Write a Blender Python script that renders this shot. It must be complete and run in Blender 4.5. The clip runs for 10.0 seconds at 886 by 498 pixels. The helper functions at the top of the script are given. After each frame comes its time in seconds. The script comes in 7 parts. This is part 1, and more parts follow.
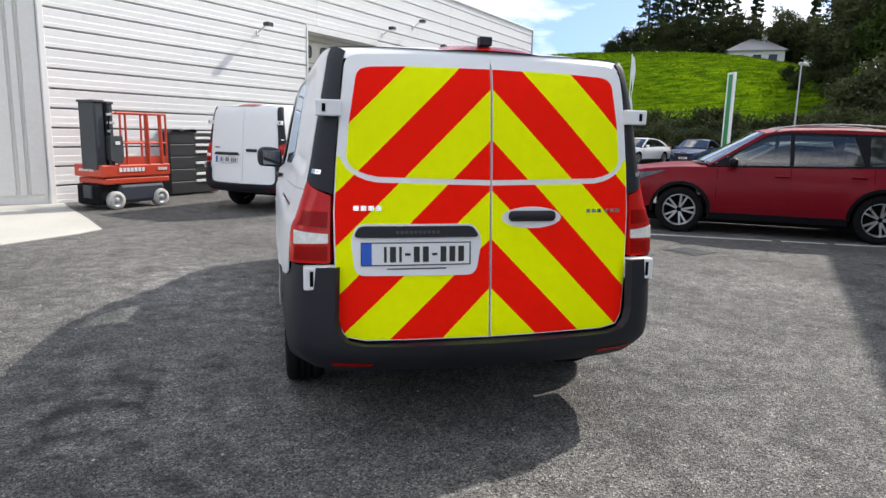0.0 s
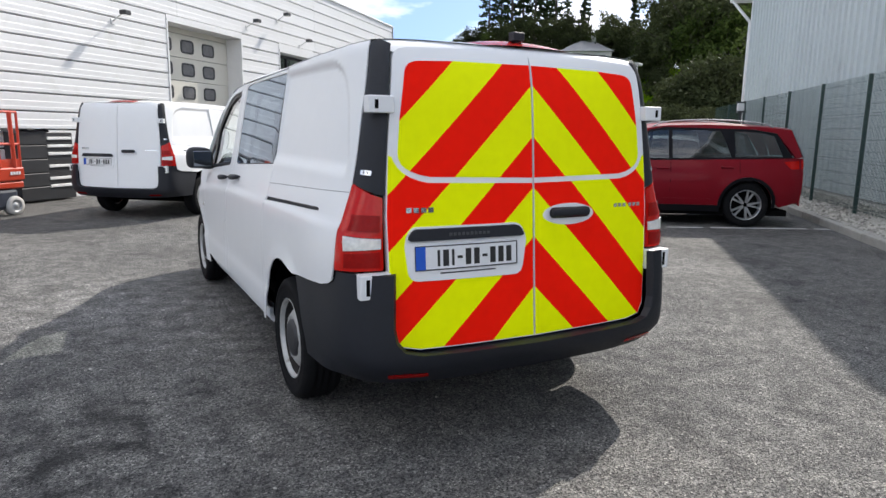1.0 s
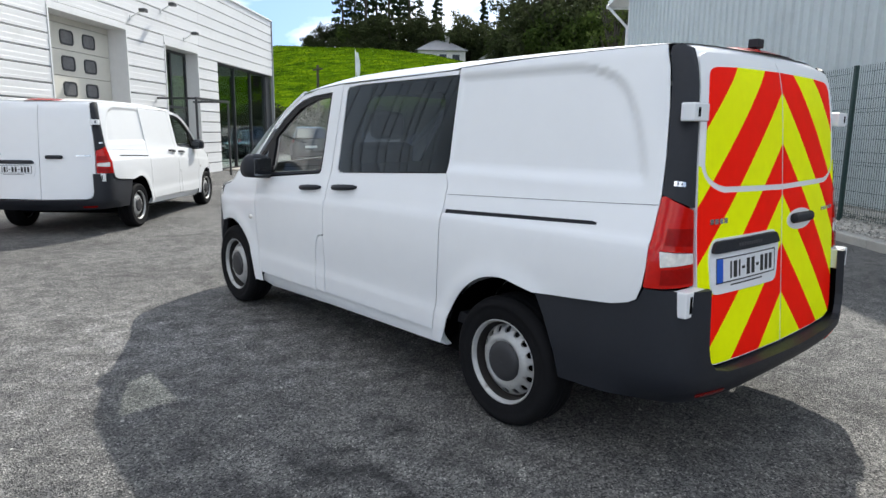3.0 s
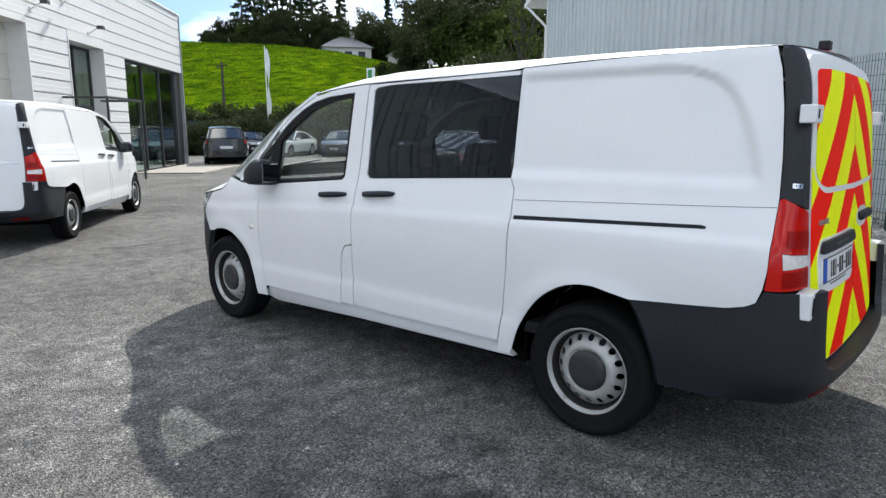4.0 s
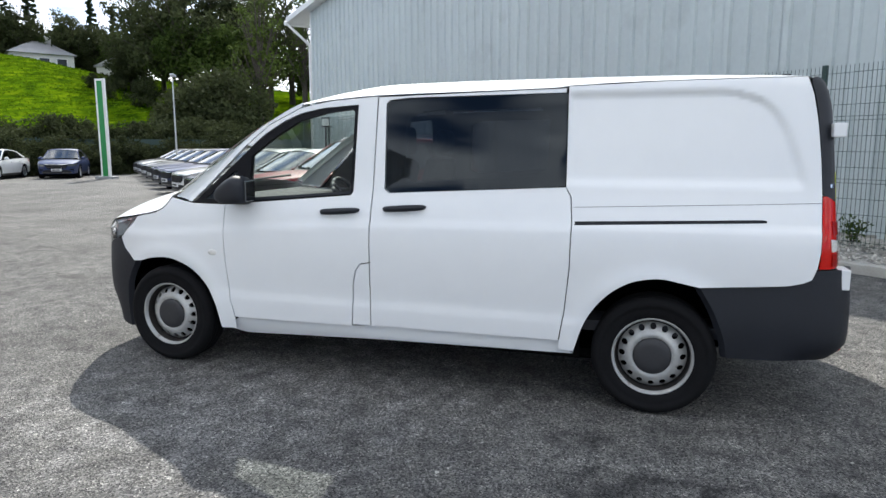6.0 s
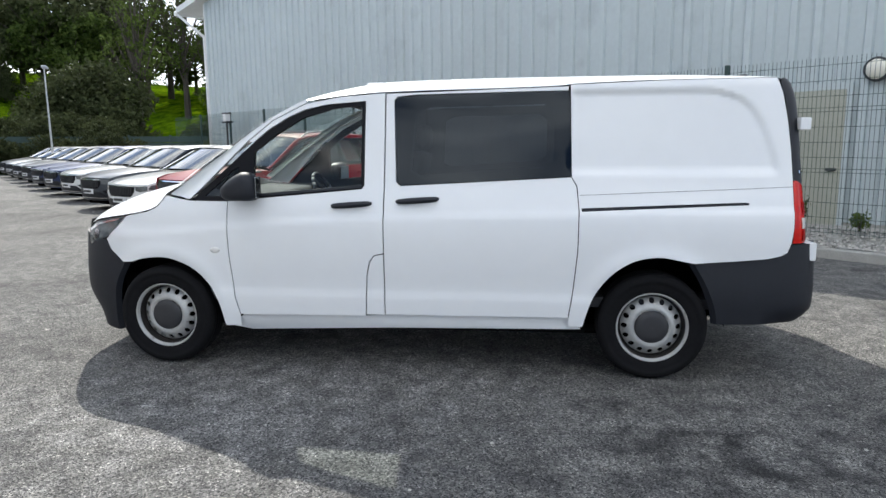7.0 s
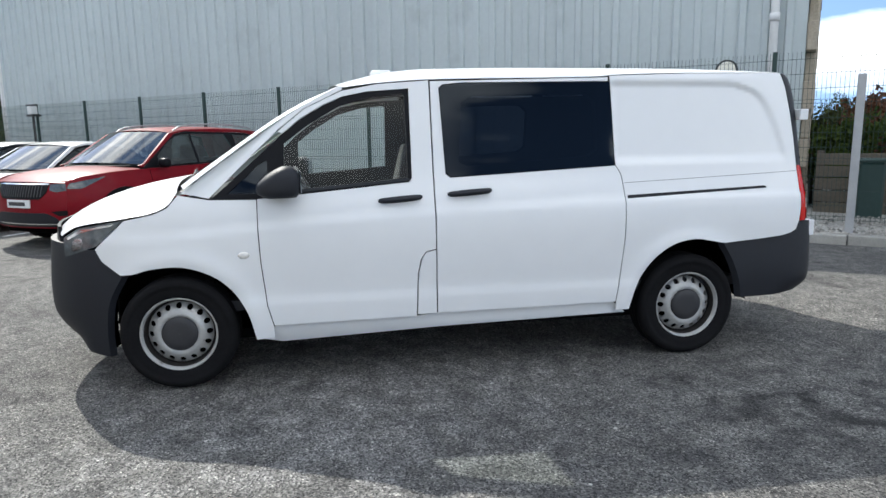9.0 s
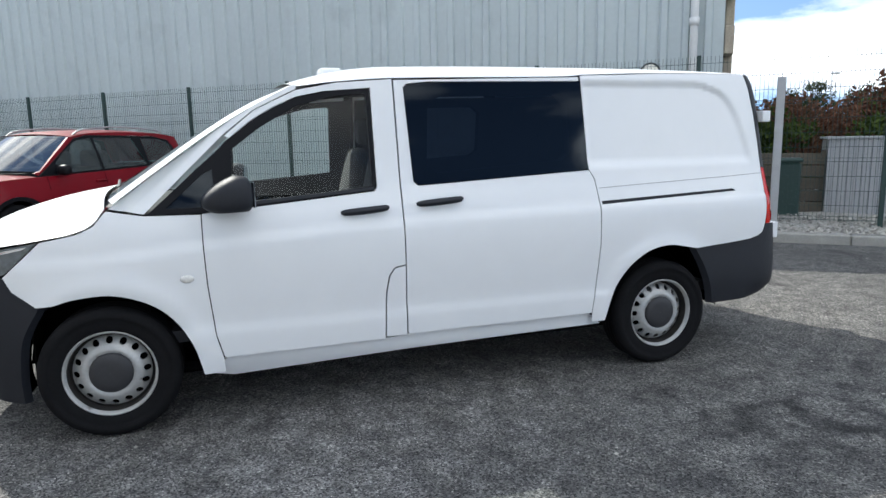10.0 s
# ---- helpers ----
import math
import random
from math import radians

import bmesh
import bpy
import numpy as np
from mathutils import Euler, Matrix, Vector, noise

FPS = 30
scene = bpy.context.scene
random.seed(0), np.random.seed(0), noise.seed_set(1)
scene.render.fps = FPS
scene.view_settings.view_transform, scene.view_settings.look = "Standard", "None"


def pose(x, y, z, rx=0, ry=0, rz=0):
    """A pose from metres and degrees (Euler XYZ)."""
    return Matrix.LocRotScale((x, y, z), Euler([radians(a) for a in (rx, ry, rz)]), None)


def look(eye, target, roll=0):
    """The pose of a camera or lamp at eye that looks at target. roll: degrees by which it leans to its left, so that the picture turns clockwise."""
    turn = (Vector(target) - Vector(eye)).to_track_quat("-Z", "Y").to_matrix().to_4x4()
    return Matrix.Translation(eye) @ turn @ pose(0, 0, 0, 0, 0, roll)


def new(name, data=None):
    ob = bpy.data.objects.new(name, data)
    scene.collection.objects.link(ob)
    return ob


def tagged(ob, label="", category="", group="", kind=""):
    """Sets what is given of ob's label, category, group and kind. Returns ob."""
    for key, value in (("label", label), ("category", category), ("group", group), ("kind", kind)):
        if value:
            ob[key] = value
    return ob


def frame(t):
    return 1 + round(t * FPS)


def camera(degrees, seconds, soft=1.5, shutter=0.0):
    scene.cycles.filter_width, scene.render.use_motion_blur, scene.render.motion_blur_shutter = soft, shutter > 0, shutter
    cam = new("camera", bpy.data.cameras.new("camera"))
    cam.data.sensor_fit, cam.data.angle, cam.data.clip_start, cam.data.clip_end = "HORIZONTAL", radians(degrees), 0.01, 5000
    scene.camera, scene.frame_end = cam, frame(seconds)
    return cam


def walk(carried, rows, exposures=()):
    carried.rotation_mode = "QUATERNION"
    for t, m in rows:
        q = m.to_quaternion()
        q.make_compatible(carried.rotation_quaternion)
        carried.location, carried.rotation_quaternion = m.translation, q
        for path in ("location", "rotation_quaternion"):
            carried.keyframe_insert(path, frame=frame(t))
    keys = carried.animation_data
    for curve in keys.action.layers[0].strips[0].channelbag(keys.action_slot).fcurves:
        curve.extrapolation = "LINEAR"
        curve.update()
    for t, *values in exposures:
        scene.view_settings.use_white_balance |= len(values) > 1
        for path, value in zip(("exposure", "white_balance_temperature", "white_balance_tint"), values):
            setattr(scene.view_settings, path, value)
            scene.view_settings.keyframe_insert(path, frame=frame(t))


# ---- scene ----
cam = camera(68.0, 10.0)
PATH = [
    (0, (-1.009, -2.821, 1.47), (-0.507, -0.917, 1.122), 1.4),
    (0.5, (-1.429, -2.639, 1.466), (-0.719, -0.802, 1.123), 1.3),
    (1, (-1.819, -2.399, 1.456), (-0.897, -0.659, 1.107), 0.9),
    (1.5, (-2.202, -2.125, 1.474), (-1.143, -0.465, 1.127), 0.8),
    (2, (-2.613, -1.831, 1.468), (-1.451, -0.24, 1.121), 0.7),
    (2.5, (-2.925, -1.481, 1.471), (-1.693, 0.055, 1.121), 0.6),
    (3, (-3.248, -1.161, 1.479), (-1.957, 0.326, 1.129), 0.6),
    (3.2, (-3.354, -1.028, 1.485), (-2.03, 0.43, 1.134), 0.4),
    (4.5, (-3.934, -0.052, 1.51), (-2.329, 1.085, 1.147), -0.1),
    (5, (-4.174, 0.33, 1.474), (-2.455, 1.289, 1.12), -0.0),
    (5.2, (-4.291, 0.49, 1.47), (-2.528, 1.375, 1.14), 0.3),
    (6.5, (-4.795, 1.464, 1.47), (-2.864, 1.878, 1.157), -0.4),
    (7, (-4.995, 1.81, 1.47), (-3.037, 2.067, 1.153), -0.5),
    (7.5, (-5.096, 2.228, 1.447), (-3.125, 2.328, 1.125), -0.6),
    (8, (-5.062, 2.642, 1.451), (-3.089, 2.607, 1.128), -0.6),
    (8.5, (-5.019, 3.047, 1.451), (-3.053, 2.874, 1.125), -0.8),
    (9, (-4.839, 3.317, 1.449), (-2.893, 2.998, 1.114), -0.8),
    (9.5, (-4.619, 3.491, 1.468), (-2.691, 3.075, 1.136), -0.9),
    (10, (-4.423, 3.569, 1.467), (-2.538, 2.99, 1.133), -1.1),
]
walk(cam, [(t, look(eye, target, roll)) for t, eye, target, roll in PATH],
     exposures=((0.0, 0.73, 6740, 10), (1.0, 0.745, 6660, 10), (2.0, 0.76, 6580, 8), (4.5, 0.79, 6520, 7), (7.0, 0.89, 6560, 7), (10.0, 0.87, 6460, 6)))
# ---------------------------------------------------------------- world, sun
SUN_AWAY = Vector((-1.0, -0.52, -1.0)).normalized()      # the way the sunlight travels
sun_data = bpy.data.lights.new("sun", "SUN")
sun_data.energy, sun_data.angle, sun_data.color = 3.45, radians(0.6), (1.0, 0.96, 0.9)
sun = new("sun", sun_data)
sun.matrix_world = look((20, 12, 25), Vector((20, 12, 25)) + SUN_AWAY)

world = bpy.data.worlds.new("sky")
scene.world = world
world.use_nodes = True
wn, wl = world.node_tree.nodes, world.node_tree.links
wn.clear()
w_out, w_bg = wn.new("ShaderNodeOutputWorld"), wn.new("ShaderNodeBackground")
w_sky = wn.new("ShaderNodeTexSky")
w_sky.sky_type, w_sky.sun_disc = "NISHITA", False
w_sky.sun_elevation = math.asin(-SUN_AWAY.z)
w_sky.sun_rotation = math.atan2(-SUN_AWAY.x, -SUN_AWAY.y)
w_sky.air_density, w_sky.dust_density, w_sky.ozone_density = 1.0, 0.2, 1.6
w_lift = wn.new("ShaderNodeVectorMath")                  # the haze-free blue starts low over the horizon
w_lift.inputs[1].default_value = (0.0, 0.0, 0.32)
w_co, w_map, w_noise, w_ramp, w_mix = (wn.new(k) for k in ("ShaderNodeTexCoord", "ShaderNodeMapping", "ShaderNodeTexNoise", "ShaderNodeValToRGB", "ShaderNodeMix"))
w_map.inputs["Scale"].default_value = (1.0, 1.0, 3.2)
w_map.inputs["Location"].default_value = (0.83, 1.01, -1.74)
w_noise.inputs["Scale"].default_value, w_noise.inputs["Detail"].default_value, w_noise.inputs["Roughness"].default_value = 2.2, 9.0, 0.55
w_ramp.color_ramp.elements[0].position, w_ramp.color_ramp.elements[1].position = 0.445, 0.62
w_mix.data_type = "RGBA"
w_mix.inputs["B"].default_value = (10.2, 10.2, 10.3, 1)
wl.new(w_co.outputs["Generated"], w_map.inputs["Vector"])
wl.new(w_map.outputs["Vector"], w_noise.inputs["Vector"])
wl.new(w_noise.outputs["Fac"], w_ramp.inputs["Fac"])
wl.new(w_ramp.outputs["Color"], w_mix.inputs["Factor"])
wl.new(w_sky.outputs["Color"], w_mix.inputs["A"])
wl.new(w_co.outputs["Generated"], w_lift.inputs[0])
wl.new(w_lift.outputs["Vector"], w_sky.inputs["Vector"])
wl.new(w_mix.outputs["Result"], w_bg.inputs["Color"])
w_bg.inputs["Strength"].default_value = 0.148
wl.new(w_bg.outputs["Background"], w_out.inputs["Surface"])


# ---------------------------------------------------------------- materials
def mat(name, base, rough=0.6, metal=0.0, vary=0.12, scale=6.0, fine=60.0, bump=0.0, bump_scale=200.0, coat=0.0, random_tint=0.0, spec=0.5, second=None, stain=None):
    """A surface with two scales of variation, fine relief and, if given, a second colour in patches."""
    m = bpy.data.materials.new(name)
    m.use_nodes = True
    n, l = m.node_tree.nodes, m.node_tree.links
    b = n["Principled BSDF"]
    b.inputs["Roughness"].default_value, b.inputs["Metallic"].default_value = rough, metal
    b.inputs["Specular IOR Level"].default_value = spec
    b.inputs["Coat Weight"].default_value, b.inputs["Coat Roughness"].default_value = coat, 0.06
    co = n.new("ShaderNodeTexCoord")
    coarse, small = n.new("ShaderNodeTexNoise"), n.new("ShaderNodeTexNoise")
    coarse.inputs["Scale"].default_value, coarse.inputs["Detail"].default_value = scale, 5
    small.inputs["Scale"].default_value, small.inputs["Detail"].default_value = fine, 3
    l.new(co.outputs["Object"], coarse.inputs["Vector"])
    l.new(co.outputs["Object"], small.inputs["Vector"])
    add = n.new("ShaderNodeMath")
    add.operation = "ADD"
    l.new(coarse.outputs["Fac"], add.inputs[0])
    l.new(small.outputs["Fac"], add.inputs[1])
    rng = n.new("ShaderNodeMapRange")
    rng.inputs["From Min"].default_value, rng.inputs["From Max"].default_value = 0.6, 1.4
    rng.inputs["To Min"].default_value, rng.inputs["To Max"].default_value = 1 - vary, 1 + vary
    l.new(add.outputs[0], rng.inputs["Value"])
    value = rng.outputs["Result"]
    if random_tint:
        info, r2, mul = n.new("ShaderNodeObjectInfo"), n.new("ShaderNodeMapRange"), n.new("ShaderNodeMath")
        r2.inputs["To Min"].default_value, r2.inputs["To Max"].default_value = 1 - random_tint, 1 + random_tint
        l.new(info.outputs["Random"], r2.inputs["Value"])
        mul.operation = "MULTIPLY"
        l.new(r2.outputs["Result"], mul.inputs[0])
        l.new(value, mul.inputs[1])
        value = mul.outputs[0]
    tint = n.new("ShaderNodeMix")
    tint.data_type, tint.blend_type = "RGBA", "MULTIPLY"
    tint.inputs["Factor"].default_value = 1
    tint.inputs["A"].default_value = (*base, 1)
    if second:
        patch, ramp, two = n.new("ShaderNodeTexNoise"), n.new("ShaderNodeValToRGB"), n.new("ShaderNodeMix")
        patch.inputs["Scale"].default_value, patch.inputs["Detail"].default_value = second[1], 6
        ramp.color_ramp.elements[0].position, ramp.color_ramp.elements[1].position = second[2] - 0.06, second[2] + 0.06
        two.data_type = "RGBA"
        two.inputs["A"].default_value, two.inputs["B"].default_value = (*base, 1), (*second[0], 1)
        l.new(co.outputs["Object"], patch.inputs["Vector"])
        l.new(patch.outputs["Fac"], ramp.inputs["Fac"])
        l.new(ramp.outputs["Color"], two.inputs["Factor"])
        l.new(two.outputs["Result"], tint.inputs["A"])
    l.new(value, tint.inputs["B"])
    l.new(tint.outputs["Result"], b.inputs["Base Color"])
    if bump:
        bn, bt = n.new("ShaderNodeBump"), n.new("ShaderNodeTexNoise")
        bt.inputs["Scale"].default_value, bt.inputs["Detail"].default_value = bump_scale, 4
        bn.inputs["Strength"].default_value, bn.inputs["Distance"].default_value = min(1, bump), 0.01
        l.new(co.outputs["Object"], bt.inputs["Vector"])
        l.new(bt.outputs["Fac"], bn.inputs["Height"])
        l.new(bn.outputs["Normal"], b.inputs["Normal"])
    return m


def glass_mat(name, tint, alpha, rough=0.02, sheen=(1.0, 1.0, 1.0), gloss=0.042, rise=5.0):
    """Thin car glass: see-through by alpha, tinted, with a mirror-like gloss."""
    m = bpy.data.materials.new(name)
    m.use_nodes = True
    n, l = m.node_tree.nodes, m.node_tree.links
    n.clear()
    out, mix, tr, gl, fr = (n.new(k) for k in ("ShaderNodeOutputMaterial", "ShaderNodeMixShader", "ShaderNodeBsdfTransparent", "ShaderNodeBsdfGlossy", "ShaderNodeLayerWeight"))
    tr.inputs["Color"].default_value = (*[c * alpha for c in tint], 1)
    gl.inputs["Roughness"].default_value = rough
    gl.inputs["Color"].default_value = (*sheen, 1)
    power, scale_up = n.new("ShaderNodeMath"), n.new("ShaderNodeMath")
    power.operation, scale_up.operation = "POWER", "MULTIPLY_ADD"
    power.inputs[1].default_value = rise
    scale_up.inputs[1].default_value, scale_up.inputs[2].default_value = 0.95, gloss
    l.new(fr.outputs["Facing"], power.inputs[0])
    l.new(power.outputs[0], scale_up.inputs[0])
    l.new(scale_up.outputs[0], mix.inputs["Fac"])
    l.new(tr.outputs["BSDF"], mix.inputs[1])
    l.new(gl.outputs["BSDF"], mix.inputs[2])
    l.new(mix.outputs["Shader"], out.inputs["Surface"])
    return m


def asphalt_mat():
    m = bpy.data.materials.new("chipped asphalt")
    m.use_nodes = True
    n, l = m.node_tree.nodes, m.node_tree.links
    b = n["Principled BSDF"]
    co = n.new("ShaderNodeTexCoord")

    def tex(kind, scale, detail=4):
        t = n.new(kind)
        t.inputs["Scale"].default_value = scale
        if kind == "ShaderNodeTexNoise":
            t.inputs["Detail"].default_value = detail
        l.new(co.outputs["Object"], t.inputs["Vector"])
        return t

    def ramp(src, p0, p1, c0, c1):
        r = n.new("ShaderNodeValToRGB")
        r.color_ramp.elements[0].position, r.color_ramp.elements[1].position = p0, p1
        r.color_ramp.elements[0].color, r.color_ramp.elements[1].color = (*c0, 1), (*c1, 1)
        l.new(src, r.inputs["Fac"])
        return r.outputs["Color"]

    def blend(kind, a, c, fac=1.0):
        x = n.new("ShaderNodeMix")
        x.data_type, x.blend_type = "RGBA", kind
        x.inputs["Factor"].default_value = fac
        l.new(a, x.inputs["A"])
        l.new(c, x.inputs["B"])
        return x.outputs["Result"]
    chips = tex("ShaderNodeTexVoronoi", 135)
    col = n.new("ShaderNodeSeparateColor")
    l.new(chips.outputs["Color"], col.inputs["Color"])
    stone = ramp(col.outputs["Red"], 0.05, 0.95, ASPHALT_DARK, ASPHALT_LIGHT)
    grain = ramp(tex("ShaderNodeTexNoise", 38, 6).outputs["Fac"], 0.3, 0.7, (0.62,) * 3, (1.35,) * 3)
    patch = ramp(tex("ShaderNodeTexNoise", 0.55, 6).outputs["Fac"], 0.33, 0.66, (0.72, 0.71, 0.70), (1.22, 1.21, 1.18))
    oil = ramp(tex("ShaderNodeTexNoise", 1.9, 5).outputs["Fac"], 0.57, 0.76, (1, 1, 1), (0.42, 0.42, 0.43))
    mottle = ramp(tex("ShaderNodeTexNoise", 7.0, 5).outputs["Fac"], 0.34, 0.68, (0.70, 0.70, 0.71), (1.28, 1.28, 1.26))
    pale = ramp(col.outputs["Green"], 0.88, 0.93, (1, 1, 1), (2.0, 1.97, 1.9))
    colour = blend("MULTIPLY", blend("MULTIPLY", blend("MULTIPLY", stone, grain), patch), oil)
    colour = blend("MULTIPLY", blend("MULTIPLY", colour, mottle), pale)
    # small blotches: an oil stain beside the van's rear wheel, and drips by its door
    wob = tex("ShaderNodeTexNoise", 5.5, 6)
    # three widest patches paint the van's shade into the colour, deeper behind, paler ahead
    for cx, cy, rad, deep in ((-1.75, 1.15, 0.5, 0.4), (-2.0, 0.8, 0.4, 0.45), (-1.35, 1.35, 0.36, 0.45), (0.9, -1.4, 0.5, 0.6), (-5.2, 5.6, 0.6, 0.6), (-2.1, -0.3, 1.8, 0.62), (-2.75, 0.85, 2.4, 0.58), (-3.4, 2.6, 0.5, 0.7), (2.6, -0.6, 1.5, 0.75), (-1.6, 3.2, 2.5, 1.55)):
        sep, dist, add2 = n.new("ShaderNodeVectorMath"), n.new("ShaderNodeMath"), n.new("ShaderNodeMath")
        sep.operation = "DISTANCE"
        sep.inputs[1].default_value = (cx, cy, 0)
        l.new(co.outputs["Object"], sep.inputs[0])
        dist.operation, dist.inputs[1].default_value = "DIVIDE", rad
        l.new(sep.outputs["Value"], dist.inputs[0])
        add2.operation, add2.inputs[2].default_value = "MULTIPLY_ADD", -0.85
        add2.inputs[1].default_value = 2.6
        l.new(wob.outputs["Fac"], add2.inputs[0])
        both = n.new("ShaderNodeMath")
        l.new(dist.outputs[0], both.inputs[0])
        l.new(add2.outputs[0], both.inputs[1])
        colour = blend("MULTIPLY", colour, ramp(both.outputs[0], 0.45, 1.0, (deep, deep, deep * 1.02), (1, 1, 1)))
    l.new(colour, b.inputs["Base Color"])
    b.inputs["Roughness"].default_value = 0.82
    b.inputs["Specular IOR Level"].default_value = 0.38
    bump = n.new("ShaderNodeBump")
    bump.inputs["Strength"].default_value, bump.inputs["Distance"].default_value = 0.9, 0.012
    l.new(chips.outputs["Distance"], bump.inputs["Height"])
    l.new(bump.outputs["Normal"], b.inputs["Normal"])
    return m


ASPHALT_DARK, ASPHALT_LIGHT = (0.026, 0.026, 0.027), (0.222, 0.219, 0.213)
ASPHALT = asphalt_mat()
WHITE_PAINT = mat("white van paint", (0.76, 0.77, 0.78), 0.34, coat=0.28, vary=0.015, scale=1.5, fine=9)
BLACK_PLASTIC = mat("dark grey grained plastic", (0.0100, 0.0118, 0.0172), 0.55, vary=0.15, bump=0.08, bump_scale=900, spec=0.4)
BLACK_GLOSS = mat("black gloss trim", (0.008, 0.008, 0.010), 0.35, vary=0.05, spec=0.12)
RUBBER = mat("black rubber", (0.009, 0.009, 0.010), 0.8, vary=0.2, bump=0.1, bump_scale=120, spec=0.10)
STEEL = mat("silver painted steel", (0.43, 0.43, 0.42), 0.42, 0.35, vary=0.12, scale=14, second=((0.22, 0.2, 0.18), 22, 0.66))
HUBGREY = mat("dark grey hub plastic", (0.05, 0.05, 0.054), 0.5, vary=0.12)
BRAKE_DUST = mat("brown brake dust on steel", (0.022, 0.019, 0.017), 0.8, 0.0, vary=0.3, scale=20)
ARCH_BLACK = mat("dirty black arch liner", (0.0022, 0.0022, 0.0024), 0.95, spec=0.0)
HUB_DARK = mat("dark hub cap plastic", (0.026, 0.026, 0.029), 0.55, vary=0.15)
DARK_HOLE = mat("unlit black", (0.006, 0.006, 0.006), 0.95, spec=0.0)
CABIN = mat("charcoal cabin fabric", (0.026, 0.026, 0.030), 0.85, vary=0.2, bump=0.15, bump_scale=500)
CABIN_GREY = mat("grey cabin plastic", (0.08, 0.08, 0.088), 0.65, vary=0.1)
LENS_RED = mat("red lamp lens", (0.50, 0.006, 0.003), 0.15, coat=0.15, spec=0.3, vary=0.12, scale=14, fine=55)
LENS_DARKRED = mat("deep red lamp lens", (0.27, 0.004, 0.003), 0.2, coat=0.05, spec=0.15, vary=0.15, scale=20)
LENS_CLEAR = mat("clear lamp lens", (0.72, 0.70, 0.66), 0.08, coat=1.0, vary=0.15, scale=30)
LENS_GREY = mat("smoked headlamp lens", (0.09, 0.10, 0.105), 0.06, coat=0.6, vary=0.5, scale=12, fine=30)
FILM_RED = mat("red reflective film", (0.94, 0.012, 0.004), 0.5, vary=0.05, scale=3, fine=20, spec=0.04)
FILM_YELLOW = mat("fluorescent yellow reflective film", (0.86, 0.94, 0.002), 0.5, vary=0.04, scale=3, fine=20, spec=0.06)
PLATE_WHITE = mat("white number plate", (0.72, 0.73, 0.74), 0.35, vary=0.04)
PLATE_BLUE = mat("blue plate band", (0.01, 0.09, 0.5), 0.35, vary=0.04)
PLATE_BLACK = mat("black plate ink", (0.02, 0.02, 0.02), 0.4)
CHROME = mat("chrome badge", (0.75, 0.75, 0.76), 0.18, 1.0, vary=0.05)
MIRROR = mat("dark tinted mirror", (0.22, 0.24, 0.27), 0.06, 1.0, vary=0.02)
CAR_GLASS = glass_mat("clear car glass", (0.96, 1.0, 0.98), 0.96, gloss=0.022, rise=3.0)
SCREEN_GLASS = glass_mat("clear windscreen glass", (0.92, 0.98, 0.95), 0.95)
PRIVACY_GLASS = glass_mat("dark privacy glass", (0.50, 0.56, 0.66), 0.23, sheen=(0.76, 0.87, 1.0), gloss=0.030, rise=3.0)
SHOP_GLASS = glass_mat("showroom glass", (0.82, 0.90, 0.88), 0.86, gloss=0.10)
CLAD_WHITE = mat("white steel cladding", (0.74, 0.74, 0.735), 0.5, vary=0.05, scale=0.8, fine=14, random_tint=0.025, second=((0.66, 0.66, 0.64), 1.6, 0.66))
CLAD_CREAM = mat("off-white ribbed cladding", (0.74, 0.73, 0.70), 0.5, vary=0.06, scale=1.0, fine=14, random_tint=0.03)
CLAD_GREY = mat("pale grey ribbed cladding", (0.50, 0.555, 0.56), 0.5, vary=0.05, scale=0.7, fine=12, random_tint=0.03, second=((0.45, 0.50, 0.505), 1.4, 0.62))
TRIM_GREY = mat("grey metal trim", (0.30, 0.31, 0.32), 0.45, vary=0.08)
TRIM_WHITE = mat("white metal trim", (0.72, 0.72, 0.71), 0.45, vary=0.06)
TRIM_DARK = mat("anthracite metal", (0.035, 0.037, 0.04), 0.45, vary=0.1)
PAVING = mat("buff paving", (0.34, 0.31, 0.27), 0.8, vary=0.15, scale=3, fine=30)
DOOR_CREAM = mat("cream sectional door", (0.62, 0.60, 0.53), 0.5, vary=0.05)
INTERIOR = mat("showroom inside", (0.74, 0.75, 0.73), 0.8, vary=0.2, scale=1.0)
FENCE_GREEN = mat("dark green fence steel", (0.018, 0.045, 0.040), 0.45, vary=0.15)
KERB = mat("concrete kerb", (0.34, 0.33, 0.30), 0.85, vary=0.2, scale=5, fine=50, bump=0.3, bump_scale=90, random_tint=0.1)
GRAVEL = mat("grey gravel", (0.36, 0.35, 0.32), 0.9, vary=0.45, scale=18, fine=60, bump=0.6, bump_scale=50)
CONCRETE = mat("pale concrete slab", (0.43, 0.42, 0.385), 0.85, vary=0.12, scale=1.2, fine=40, bump=0.2, bump_scale=80)
LINE_WHITE = mat("worn white road paint", (0.62, 0.62, 0.6), 0.8, vary=0.3, scale=8, fine=50)
GALV = mat("galvanised steel", (0.42, 0.43, 0.44), 0.5, 0.4, vary=0.12)
WOOD_GREY = mat("weathered timber boards", (0.10, 0.085, 0.065), 0.85, vary=0.3, scale=3, fine=40, random_tint=0.25)


